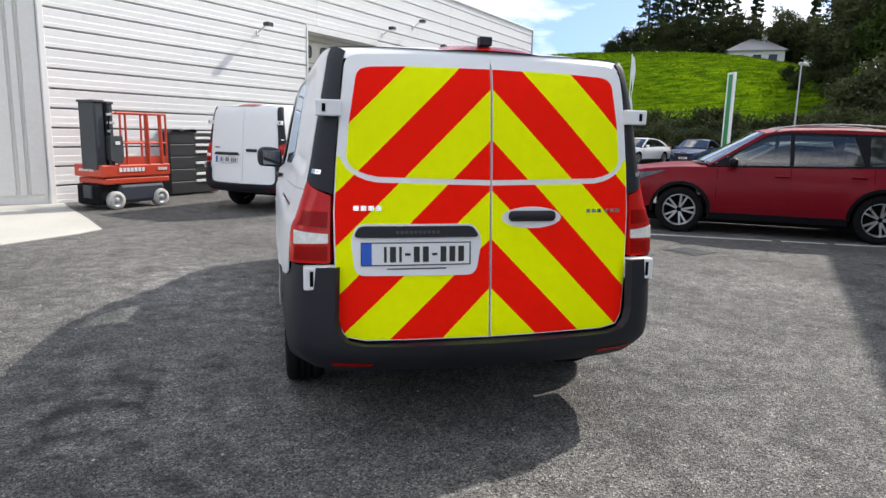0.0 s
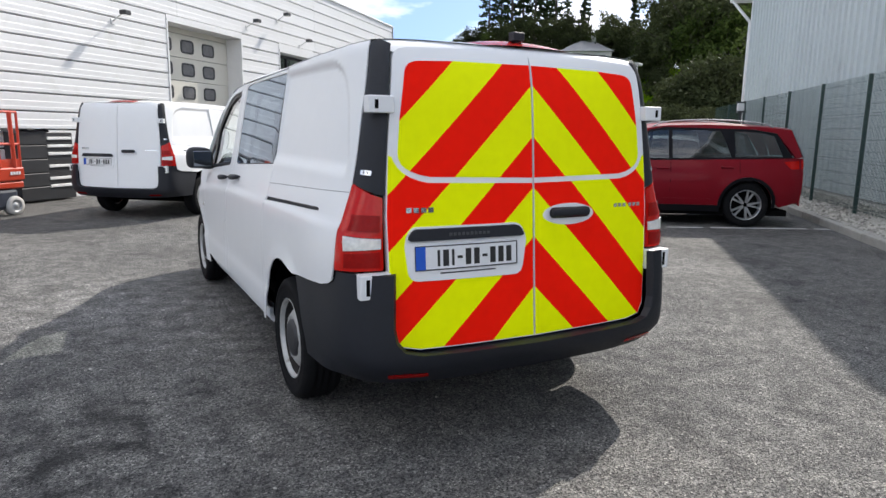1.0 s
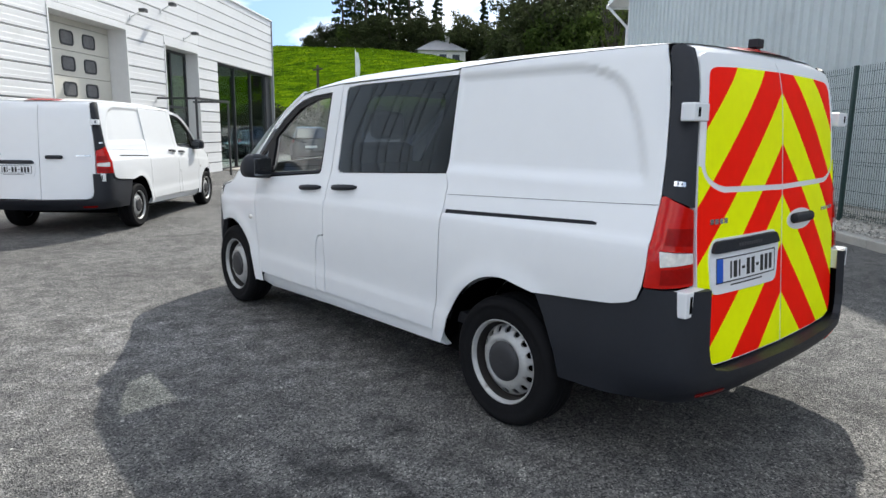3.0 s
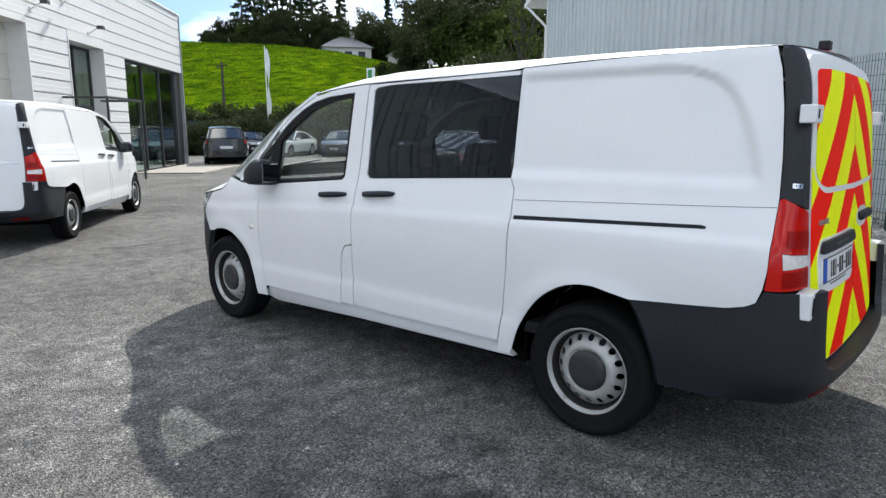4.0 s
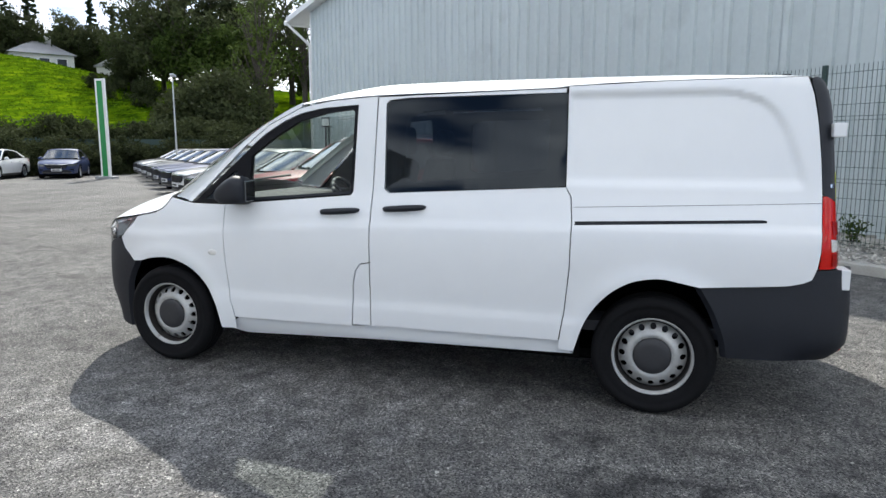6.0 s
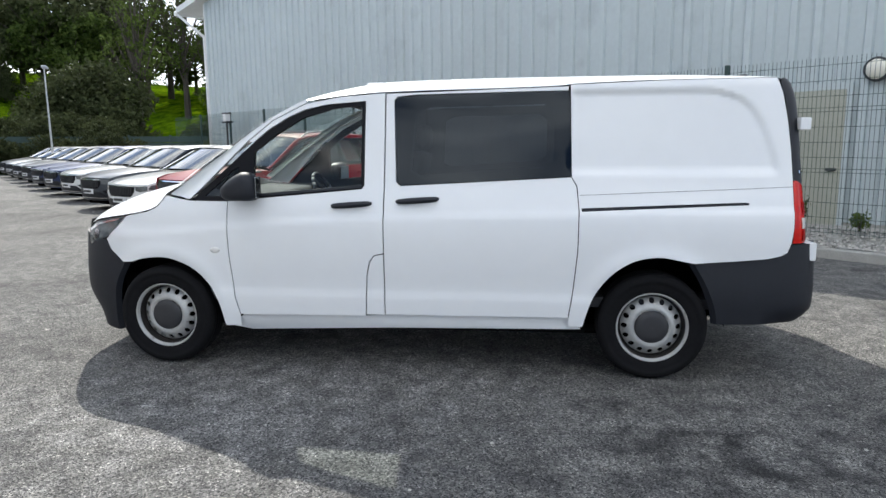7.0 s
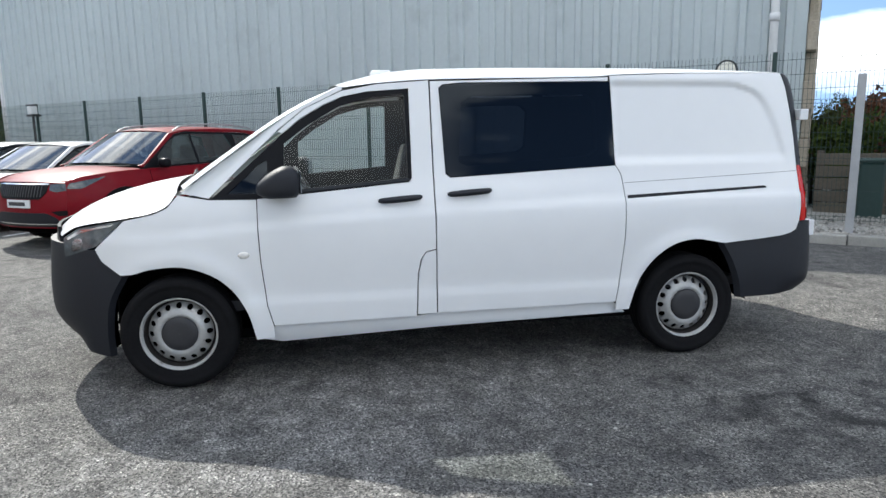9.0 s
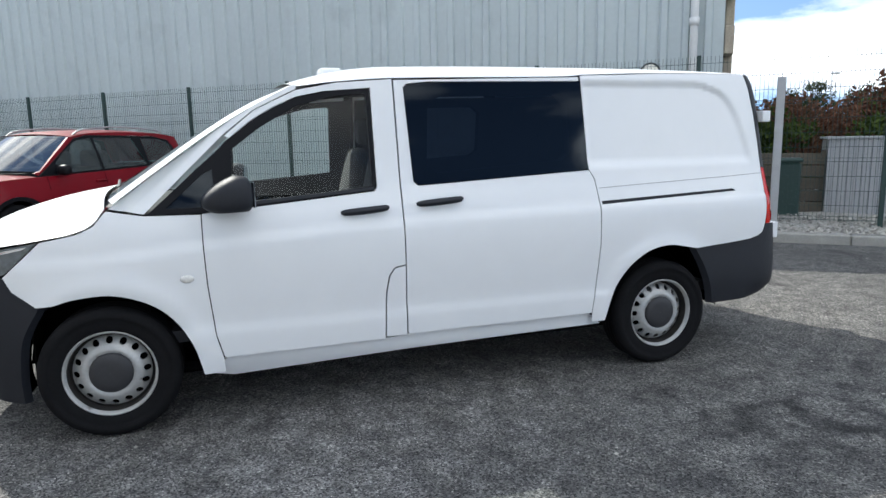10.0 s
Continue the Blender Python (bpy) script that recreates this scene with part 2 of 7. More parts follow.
def grass_mat():
    """Grazed hill pasture: streaks of light and dark turf along the contours, with fine grain."""
    m = bpy.data.materials.new("rough hill grass")
    m.use_nodes = True
    n, l = m.node_tree.nodes, m.node_tree.links
    b = n["Principled BSDF"]
    co, mp = n.new("ShaderNodeTexCoord"), n.new("ShaderNodeMapping")
    mp.inputs["Rotation"].default_value = (0, 0, radians(38))
    mp.inputs["Scale"].default_value = (0.55, 1.7, 1.7)
    l.new(co.outputs["Object"], mp.inputs["Vector"])

    def ramp(src, stops):
        rp = n.new("ShaderNodeValToRGB")
        while len(rp.color_ramp.elements) < len(stops):
            rp.color_ramp.elements.new(0.5)
        for e, (p, c) in zip(rp.color_ramp.elements, stops):
            e.position, e.color = p, (*c, 1)
        l.new(src, rp.inputs["Fac"])
        return rp.outputs["Color"]

    def tex(scale, detail, vec):
        t = n.new("ShaderNodeTexNoise")
        t.inputs["Scale"].default_value, t.inputs["Detail"].default_value, t.inputs["Roughness"].default_value = scale, detail, 0.62
        l.new(vec, t.inputs["Vector"])
        return t.outputs["Fac"]
    streak = tex(0.75, 7, mp.outputs["Vector"])
    colour = ramp(streak, [(0.34, (0.020, 0.046, 0.004)), (0.47, (0.056, 0.112, 0.004)), (0.60, (0.105, 0.170, 0.005)), (0.72, (0.165, 0.215, 0.010))])
    patch = ramp(tex(0.09, 4, co.outputs["Object"]), [(0.36, (0.70, 0.72, 0.75)), (0.66, (1.18, 1.15, 1.0))])
    mix = n.new("ShaderNodeMix")
    mix.data_type, mix.blend_type = "RGBA", "MULTIPLY"
    mix.inputs["Factor"].default_value = 1.0
    l.new(colour, mix.inputs["A"])
    l.new(patch, mix.inputs["B"])
    l.new(mix.outputs["Result"], b.inputs["Base Color"])
    b.inputs["Roughness"].default_value = 0.9
    b.inputs["Specular IOR Level"].default_value = 0.0
    bump = n.new("ShaderNodeBump")
    bump.inputs["Strength"].default_value, bump.inputs["Distance"].default_value = 1.0, 0.5
    l.new(streak, bump.inputs["Height"])
    l.new(bump.outputs["Normal"], b.inputs["Normal"])
    return m


GRASS = grass_mat()
ORANGE = mat("orange-red lift paint", (0.52, 0.052, 0.022), 0.4, vary=0.1, scale=6, coat=0.3)
LIFT_GREY = mat("dark grey lift steel", (0.046, 0.052, 0.058), 0.5, vary=0.15)
TYRE_PALE = mat("pale non-marking tyre", (0.45, 0.44, 0.42), 0.7, vary=0.15)


# ---------------------------------------------------------------- building blocks
def finish(mesh, smooth=True):
    if smooth:
        mesh.polygons.foreach_set("use_smooth", [True] * len(mesh.polygons))
    mesh.update()
    return mesh


def part(name, bm, material, parent, label="", smooth=False):
    """Links a bmesh or a mesh as one mesh object under a thing or a part."""
    if isinstance(bm, bmesh.types.BMesh):
        mesh = bpy.data.meshes.new(name)
        bmesh.ops.recalc_face_normals(bm, faces=bm.faces)
        bm.to_mesh(mesh)
        bm.free()
        finish(mesh, smooth)
    else:
        mesh = bm
    mesh.materials.append(material)
    ob = new(name, mesh)
    ob.parent = parent
    return tagged(ob, label)


def thing(name, label, category, m=None, group="", kind=""):
    """An empty at the base of a thing, which parents its parts."""
    ob = new(name)
    ob.empty_display_size = 0.2
    ob.matrix_world = m or Matrix()
    return tagged(ob, label, category, group, kind)


def box(bm, x0, x1, y0, y1, z0, z1, bevel=0.0, m=None, seg=1):
    ret = bmesh.ops.create_cube(bm, size=1.0, matrix=(m or Matrix()) @ Matrix.LocRotScale(((x0 + x1) / 2, (y0 + y1) / 2, (z0 + z1) / 2), None, (abs(x1 - x0), abs(y1 - y0), abs(z1 - z0))))
    if bevel:
        edges = list({e for v in ret["verts"] for e in v.link_edges})
        bmesh.ops.bevel(bm, geom=edges, offset=bevel, segments=seg, affect="EDGES", profile=0.5)
    return bm


def boxed(x0, x1, y0, y1, z0, z1, bevel=0.0, seg=1):
    return box(bmesh.new(), x0, x1, y0, y1, z0, z1, bevel, None, seg)


def rod(bm, a, b, r, n=8, r2=None):
    """A round bar from a to b."""
    a, b = Vector(a), Vector(b)
    q = (b - a).to_track_quat("Z", "Y").to_matrix().to_4x4()
    bmesh.ops.create_cone(bm, cap_ends=True, segments=n, radius1=r, radius2=r if r2 is None else r2, depth=(b - a).length, matrix=Matrix.Translation((a + b) / 2) @ q)
    return bm


def lathe(profile, n=40, axis="x"):
    """A solid of revolution about the x axis from (radius, offset) pairs."""
    bm = bmesh.new()
    rings = []
    for r, h in profile:
        rings.append([bm.verts.new((h, r * math.cos(2 * math.pi * i / n), r * math.sin(2 * math.pi * i / n))) for i in range(n)])
    for a, b in zip(rings, rings[1:]):
        for i in range(n):
            bm.faces.new((a[i], a[(i + 1) % n], b[(i + 1) % n], b[i]))
    return bm


def mesh_from(verts, faces, name="mesh", smooth=True):
    me = bpy.data.meshes.new(name)
    me.from_pydata([tuple(v) for v in verts], [], faces)
    return finish(me, smooth)


def inside(p, poly):
    hit, j = False, len(poly) - 1
    for i in range(len(poly)):
        (xi, yi), (xj, yj) = poly[i], poly[j]
        if (yi > p[1]) != (yj > p[1]) and p[0] < (xj - xi) * (p[1] - yi) / (yj - yi) + xi:
            hit = not hit
        j = i
    return hit


def dense(poly, step):
    out = []
    for (a, b), (c, d) in zip(poly, poly[1:] + poly[:1]):
        k = max(1, int(math.hypot(c - a, d - b) / step + 0.5))
        out += [(a + (c - a) * i / k, b + (d - b) * i / k) for i in range(k)]
    return out


def rounded(poly, r, n=4):
    """A polygon with its corners rounded by r."""
    out = []
    for p0, p1, p2 in zip(poly[-1:] + poly[:-1], poly, poly[1:] + poly[:1]):
        a, b, c = Vector(p0), Vector(p1), Vector(p2)
        k = min(r, (a - b).length * 0.45, (c - b).length * 0.45)
        s, e = b + (a - b).normalized() * k, b + (c - b).normalized() * k
        for i in range(n + 1):
            t = i / n
            out.append(tuple((1 - t) ** 2 * s + 2 * t * (1 - t) * b + t * t * e))
    return out


def sheet(outline, surface, step=0.06, holes=(), thick=0.02, name="sheet"):
    """A curved panel: an outline in the surface's two coordinates, carried onto surface(u, v, depth), with rims thick deep."""
    loops = [dense(list(outline), step)] + [dense(list(h), step) for h in holes]
    pts, edges = [], []
    for lp in loops:
        k = len(pts)
        pts += [Vector(p) for p in lp]
        edges += [(k + i, k + (i + 1) % len(lp)) for i in range(len(lp))]
    us, vs = [p[0] for p in loops[0]], [p[1] for p in loops[0]]
    border = len(pts)
    u = min(us) + step * 0.53
    while u < max(us):
        v = min(vs) + step * 0.47
        while v < max(vs):
            if inside((u, v), loops[0]) and not any(inside((u, v), h) for h in loops[1:]):
                if min((Vector((u, v)) - q).length_squared for q in pts[:border]) > (step * 0.4) ** 2:
                    pts.append(Vector((u, v)))
            v += step
        u += step
    from mathutils.geometry import delaunay_2d_cdt
    vo, _, fo, _, _, _ = delaunay_2d_cdt(pts, edges, [], 0, 1e-5)
    verts = [surface(p[0], p[1], 0.0) for p in vo]
    faces, count = [], {}
    for f in fo:
        cx, cy = sum(vo[i][0] for i in f) / 3, sum(vo[i][1] for i in f) / 3
        p0, p1, p2 = (Vector(vo[i]) for i in f)
        sides = max((p1 - p0).length, (p2 - p1).length, (p0 - p2).length)
        thin = abs((p1 - p0).cross(p2 - p0)) < 0.0012 * sides
        if not thin and inside((cx, cy), loops[0]) and not any(inside((cx, cy), h) for h in loops[1:]):
            faces.append(tuple(f))
            for a, b in zip(f, list(f)[1:] + [f[0]]):
                count[(a, b)] = count.get((a, b), 0) + 1
    if thick:
        for a, b in [e for e in count if (e[1], e[0]) not in count]:
            k = len(verts)
            verts += [surface(vo[a][0], vo[a][1], 0.0), surface(vo[b][0], vo[b][1], 0.0), surface(vo[b][0], vo[b][1], thick), surface(vo[a][0], vo[a][1], thick)]
            faces.append((k + 1, k, k + 3, k + 2))
    return mesh_from(verts, faces, name)


def smooth_curve(pairs):
    """A smooth, overshoot-free curve through (t, value) pairs."""
    ts, vs = [p[0] for p in pairs], [p[1] for p in pairs]
    d = [(vs[i + 1] - vs[i]) / (ts[i + 1] - ts[i]) for i in range(len(ts) - 1)]
    m = [d[0]] + [0 if d[i - 1] * d[i] <= 0 else 2 * d[i - 1] * d[i] / (d[i - 1] + d[i]) for i in range(1, len(d))] + [d[-1]]

    def at(t):
        if t <= ts[0]:
            return vs[0]
        if t >= ts[-1]:
            return vs[-1]
        i = next(k for k in range(len(d)) if t <= ts[k + 1])
        h = ts[i + 1] - ts[i]
        s = (t - ts[i]) / h
        return (vs[i] * (1 + 2 * s) * (1 - s) ** 2 + h * m[i] * s * (1 - s) ** 2 + vs[i + 1] * s * s * (3 - 2 * s) + h * m[i + 1] * s * s * (s - 1))
    return at


def fair(pts, n=4):
    """A smooth open curve through a few points."""
    p = [Vector(q) for q in pts]
    p = [p[0] * 2 - p[1]] + p + [p[-1] * 2 - p[-2]]
    out = []
    for a, b, c, d in zip(p, p[1:], p[2:], p[3:]):
        for i in range(n):
            t = i / n
            out.append(tuple(0.5 * (2 * b + (c - a) * t + (2 * a - 5 * b + 4 * c - d) * t * t + (3 * b - a - 3 * c + d) * t ** 3)))
    return out + [tuple(p[-2])]


def step01(x, a, b):
    t = max(0.0, min(1.0, (x - a) / (b - a)))
    return t * t * (3 - 2 * t)


def ramp01(x, a, b):
    return max(0.0, min(1.0, (x - a) / (b - a)))


def grid(us, vs, surface, name="grid", smooth=True):
    verts = [surface(u, v) for u in us for v in vs]
    k = len(vs)
    faces = [(i * k + j, (i + 1) * k + j, (i + 1) * k + j + 1, i * k + j + 1) for i in range(len(us) - 1) for j in range(k - 1)]
    return mesh_from(verts, faces, name, smooth)


def span(a, b, n):
    return [a + (b - a) * i / n for i in range(n + 1)]


def frame_at(x, y, heading, z=0.0):
    """Axes at a place: local x along the heading (degrees from +y towards +x), local y to its left, z up."""
    m = Matrix.Rotation(radians(90 - heading), 4, "Z")
    return Matrix.Translation((x, y, z)) @ m
# ---------------------------------------------------------------- ground
ground = part("ground", grid(span(-400, 600, 40), span(-400, 600, 40), lambda u, v: (u, v, -0.03), smooth=False), GRASS, None, "flat grassy land round the yard")
tagged(ground, category="ground", kind="structure")
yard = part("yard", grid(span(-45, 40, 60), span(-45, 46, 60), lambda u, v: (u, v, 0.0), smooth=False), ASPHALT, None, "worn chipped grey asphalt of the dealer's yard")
tagged(yard, category="asphalt", kind="structure")

# ---------------------------------------------------------------- showroom building with horizontal white cladding
B1 = frame_at(-4.92, 10.70, 44.2)            # local x along the long wall, y into the building
B1_LEN, B1_TOP, ROW = 22.65, 6.22, 0.353
showroom = thing("showroom_building", "long white-clad showroom with roller doors and a glazed corner", "building", B1, kind="structure")
OPENINGS = [(7.05, 10.25, 0.0, 4.08, 0.75), (12.4, 14.7, 0.0, 3.98, 0.75), (16.4, 22.65, 0.0, 3.86, 0.12)]


def wall_rows(x0, x1, z0, z1):
    """One stretch of the stud wall behind the cladding."""
    return boxed(x0, x1, 0.06, 0.30, z0, z1)


for a, b in ((0.0, 7.05), (10.25, 12.4), (14.7, 16.4)):
    part("wall", wall_rows(a, b, -0.05, B1_TOP), TRIM_DARK, showroom)
for a, b, _, top, _ in OPENINGS:
    part("wall", wall_rows(a, b, top, B1_TOP), TRIM_DARK, showroom)


def cladding_row(x0, x1, z0, z1):
    """A folded steel tray: flat face with two fine ribs, returned into the joint at top and foot."""
    pts = [(0.058, z0 + 0.020), (0.0, z0 + 0.034), (-0.004, z0 + 0.09), (0.0, z0 + 0.10), (-0.004, z0 + 0.20), (0.0, z0 + 0.21), (-0.006, z1 - 0.018), (-0.004, z1 - 0.006), (0.058, z1 - 0.004)]
    pts = [p for p in pts if p[1] <= z1]
    verts = [(x, y, z) for x in (x0, x1) for y, z in pts]
    n = len(pts)
    faces = [(i, i + 1, n + i + 1, n + i) for i in range(n - 1)]
    return mesh_from(verts, faces, "cladding", False)


z = -0.03
while z < B1_TOP - 0.05:
    top = min(z + ROW, B1_TOP)
    spans, x = [], 0.06
    for a, b, _, otop, _ in OPENINGS:
        if z + 0.12 < otop:
            spans.append((x, a - 0.03))
            x = b + 0.03
    spans.append((x, B1_LEN))
    for a, b in spans:
        while b - a > 0.05:
            e = min(b, a + 7.4)
            part("cladding_panel", cladding_row(a, e - 0.006, z, top), CLAD_WHITE, showroom)
            a = e
    z += ROW
for a, b, top in ((7.02, 10.28, 4.12), (12.37, 14.73, 4.02)):
    part("lintel_flashing", boxed(a, b, -0.012, 0.058, top, 4.222, 0.004), CLAD_WHITE, showroom)
part("parapet_cap", boxed(-0.03, B1_LEN + 0.03, -0.05, 0.34, B1_TOP, B1_TOP + 0.07, 0.01), TRIM_WHITE, showroom)
part("corner_trim", boxed(-0.04, 0.07, -0.03, 0.1, -0.02, B1_TOP, 0.01), TRIM_WHITE, showroom)
part("corner_trim", boxed(B1_LEN - 0.02, B1_LEN + 0.06, -0.04, 0.1, -0.02, B1_TOP, 0.01), TRIM_GREY, showroom)

def upright_sheet(width, height, pitch, depth):
    """A ribbed steel sheet, standing in the local xz plane, ribs towards -y."""
    xs, x = [], 0.0
    while x < width - 1e-6:
        for dx, dy in ((0.0, 0.0), (pitch * 0.52, 0.0), (pitch * 0.60, -depth), (pitch * 0.86, -depth), (pitch * 0.94, 0.0)):
            if x + dx <= width:
                xs.append((x + dx, dy))
        x += pitch
    xs.append((width, 0.0))
    verts = [(px, py, h) for h in (0.0, height) for px, py in xs]
    n = len(xs)
    return mesh_from(verts, [(i, i + 1, n + i + 1, n + i) for i in range(n - 1)], "ribbed_sheet", False)


# the ribbed wing that joins the showroom's end at an angle: broad upright ribs with narrow grooves over a low plinth
WING = frame_at(-4.95, 10.67, -110.0)        # local x along the wing, y outwards to the yard
WING_LEN, WING_TOP = 9.28, 6.05
wing = thing("ribbed_wing", "off-white wing clad with broad upright steel ribs", "building", WING, kind="structure")
part("wall", boxed(0.03, WING_LEN, -0.30, -0.10, -0.05, WING_TOP), CLAD_CREAM, wing)
part("far_end", boxed(WING_LEN - 0.25, WING_LEN, -6.0, -0.304, -0.05, WING_TOP), CLAD_CREAM, wing)
part("parapet_cap", boxed(0.0, WING_LEN + 0.03, -0.34, 0.04, WING_TOP, WING_TOP + 0.08, 0.01), TRIM_WHITE, wing)
part("corner_flashing", boxed(0.02, 0.28, -0.06, 0.012, 0.19, WING_TOP, 0.006), CLAD_CREAM, wing)
part("plinth", boxed(0.03, WING_LEN, -0.096, -0.028, -0.05, 0.20), CLAD_CREAM, wing)
RIBS = ((0.0, 0.01), (0.012, -0.055), (0.058, -0.055), (0.07, 0.01), (0.17, 0.01), (0.182, -0.055), (0.228, -0.055), (0.24, 0.01), (0.50, 0.01))
rib_mesh = mesh_from([(x, y, z) for z in (0.17, WING_TOP) for x, y in RIBS], [(i, i + 1, len(RIBS) + i + 1, len(RIBS) + i) for i in range(len(RIBS) - 1)], "ribbed_sheet", False)
rib_mesh.materials.append(CLAD_CREAM)
for i in range(18):
    ob = new("ribbed_sheet", rib_mesh)
    ob.parent = wing
    ob.matrix_basis = Matrix.Translation((0.28 + 0.5 * i, 0.0, 0.0))
part("end_wall", boxed(0.03, 0.25, 0.30, 19.8, -0.05, B1_TOP), CLAD_CREAM, showroom)
part("rear_wall", boxed(0.0, B1_LEN, 19.8, 20.0, -0.05, B1_TOP), CLAD_CREAM, showroom)
part("far_wall", boxed(B1_LEN - 0.2, B1_LEN, 6.0, 19.8, -0.05, B1_TOP), CLAD_WHITE, showroom)
part("roof", boxed(0.26, B1_LEN - 0.21, 0.31, 19.79, B1_TOP - 0.45, B1_TOP - 0.3), TRIM_GREY, showroom)
part("inner_floor", boxed(0.3, B1_LEN - 0.25, 0.35, 19.5, 0.0, 0.02), INTERIOR, showroom)
part("inner_wall", boxed(0.3, B1_LEN - 0.25, 7.0, 7.2, 0.02, B1_TOP - 0.5), INTERIOR, showroom)
part("inner_wall", boxed(11.2, 11.4, 0.35, 6.95, 0.02, B1_TOP - 0.5), INTERIOR, showroom)

# sectional door in its reveal
door_1 = thing("door_1", "cream sectional workshop door with three rows of dark windows", "door", B1, kind="structure")
for k, s in enumerate((7.05, 10.25)):
    part("reveal", boxed(s - 0.03, s + 0.02, -0.02, 0.55, 0.0, 4.08) if k == 0 else boxed(s - 0.02, s + 0.03, -0.02, 0.55, 0.0, 4.08), TRIM_WHITE, door_1)
part("reveal", boxed(7.03, 10.27, -0.02, 0.55, 4.06, 4.12), TRIM_WHITE, door_1)
PANE_BLACK = mat("dark door glazing", (0.03, 0.032, 0.033), 0.12, vary=0.2)
win_x = [7.50, 8.40, 9.30]
PANE_GREY = mat("scratched grey acrylic pane", (0.13, 0.13, 0.135), 0.35, vary=0.35, scale=5, fine=25)
for k in range(-1, 7):
    zc = 3.61 - 0.6 * k
    z0, z1 = max(0.02, zc - 0.296), min(4.06, zc + 0.296)
    leaf = part("door_section", boxed(7.08, 10.22, 0.47, 0.52, z0, z1, 0.012), DOOR_CREAM, door_1)
    if 0 <= k < 6:
        for x in win_x:
            hole = rounded([(x - 0.225, zc - 0.135), (x + 0.225, zc - 0.135), (x + 0.225, zc + 0.135), (x - 0.225, zc + 0.135)], 0.09)
            rim = rounded([(x - 0.265, zc - 0.175), (x + 0.265, zc - 0.175), (x + 0.265, zc + 0.175), (x - 0.265, zc + 0.175)], 0.11)
            part("pane", sheet(hole, lambda u, v, d: (u, 0.462 + d, v), 0.2, thick=0.0), PANE_GREY, leaf)
            part("pane_frame", sheet(rim, lambda u, v, d: (u, 0.452 + d, v), 0.2, [hole], 0.018), TRIM_DARK, leaf)
part("lintel_wall", boxed(7.03, 10.27, 0.30, 0.56, 4.12, 4.6), TRIM_WHITE, door_1)
# narrow entrance and glazed corner
window_1 = thing("window_1", "tall dark glazed entrance in a white reveal", "window", B1, kind="structure")
for a, b in ((12.37, 12.42), (14.68, 14.73)):
    part("reveal", boxed(a, b, -0.02, 0.5, 0.0, 3.98), TRIM_WHITE, window_1)
part("reveal", boxed(12.40, 14.70, -0.02, 0.5, 3.95, 4.02), TRIM_WHITE, window_1)
for x in (12.45, 13.55, 14.62):
    part("window_frame", boxed(x, x + 0.07, 0.40, 0.48, 0.02, 3.94), TRIM_DARK, window_1)
for zz in (0.02, 2.15, 3.86):
    part("window_frame", boxed(12.46, 14.68, 0.405, 0.475, zz, zz + 0.08), TRIM_DARK, window_1)
for a, b in ((12.52, 13.55), (13.62, 14.62)):
    for c, d in ((0.1, 2.15), (2.23, 3.86)):
        part("pane", boxed(a, b, 0.435, 0.445, c, d), SHOP_GLASS, window_1)
window_2 = thing("window_2", "floor-to-ceiling showroom glazing with dark mullions", "window", B1, kind="structure")
for i in range(4):
    x = 16.45 + i * 1.82
    part("mullion", boxed(x, x + 0.07, 0.14, 0.26, 0.02, 3.84), TRIM_DARK, window_2)
    if i < 3:
        part("pane", boxed(x + 0.07, x + 1.82, 0.19, 0.20, 0.05, 3.80), SHOP_GLASS, window_2)
for zz in (0.02, 3.80):
    part("transom", boxed(16.45, 21.95, 0.15, 0.25, zz, zz + 0.06), TRIM_DARK, window_2)
part("corner_column", boxed(21.92, B1_LEN - 0.03, 0.1, 0.75, 0.0, 3.84, 0.02), TRIM_DARK, window_2)
for i in range(5):
    y = 0.8 + i * 1.05
    part("mullion", boxed(B1_LEN - 0.2, B1_LEN - 0.1, y, y + 0.07, 0.02, 3.84), TRIM_DARK, window_2)
    part("pane", boxed(B1_LEN - 0.155, B1_LEN - 0.145, y + 0.07, y + 1.05, 0.05, 3.84), SHOP_GLASS, window_2)
part("wall_over", boxed(B1_LEN - 0.2, B1_LEN - 0.02, 0.3, 6.0, 3.86, B1_TOP), CLAD_WHITE, window_2)
# steel frame standing before the glazing
porch = thing("entrance_portal", "dark steel portal frame beside the showroom entrance", "portal", B1, kind="structure")
for x in (11.7, 14.12):
    part("post", boxed(x, x + 0.055, -1.2, -1.145, 0.0, 2.34), TRIM_DARK, porch)
    part("side_beam", boxed(x, x + 0.055, -1.142, -0.02, 2.343, 2.40), TRIM_DARK, porch)
part("beam", boxed(11.68, 14.20, -1.205, -1.145, 2.343, 2.41), TRIM_DARK, porch)

step = part("pavement", sheet([(16.5, -2.3), (25.5, -2.6), (25.5, 0.0), (16.5, 0.0)], lambda x, y, d: tuple(B1 @ Vector((x, y, 0.05 - d))), 1.0, thick=0.08), PAVING, None, "pale paved strip before the glazed corner")
tagged(step, category="pavement", kind="structure")

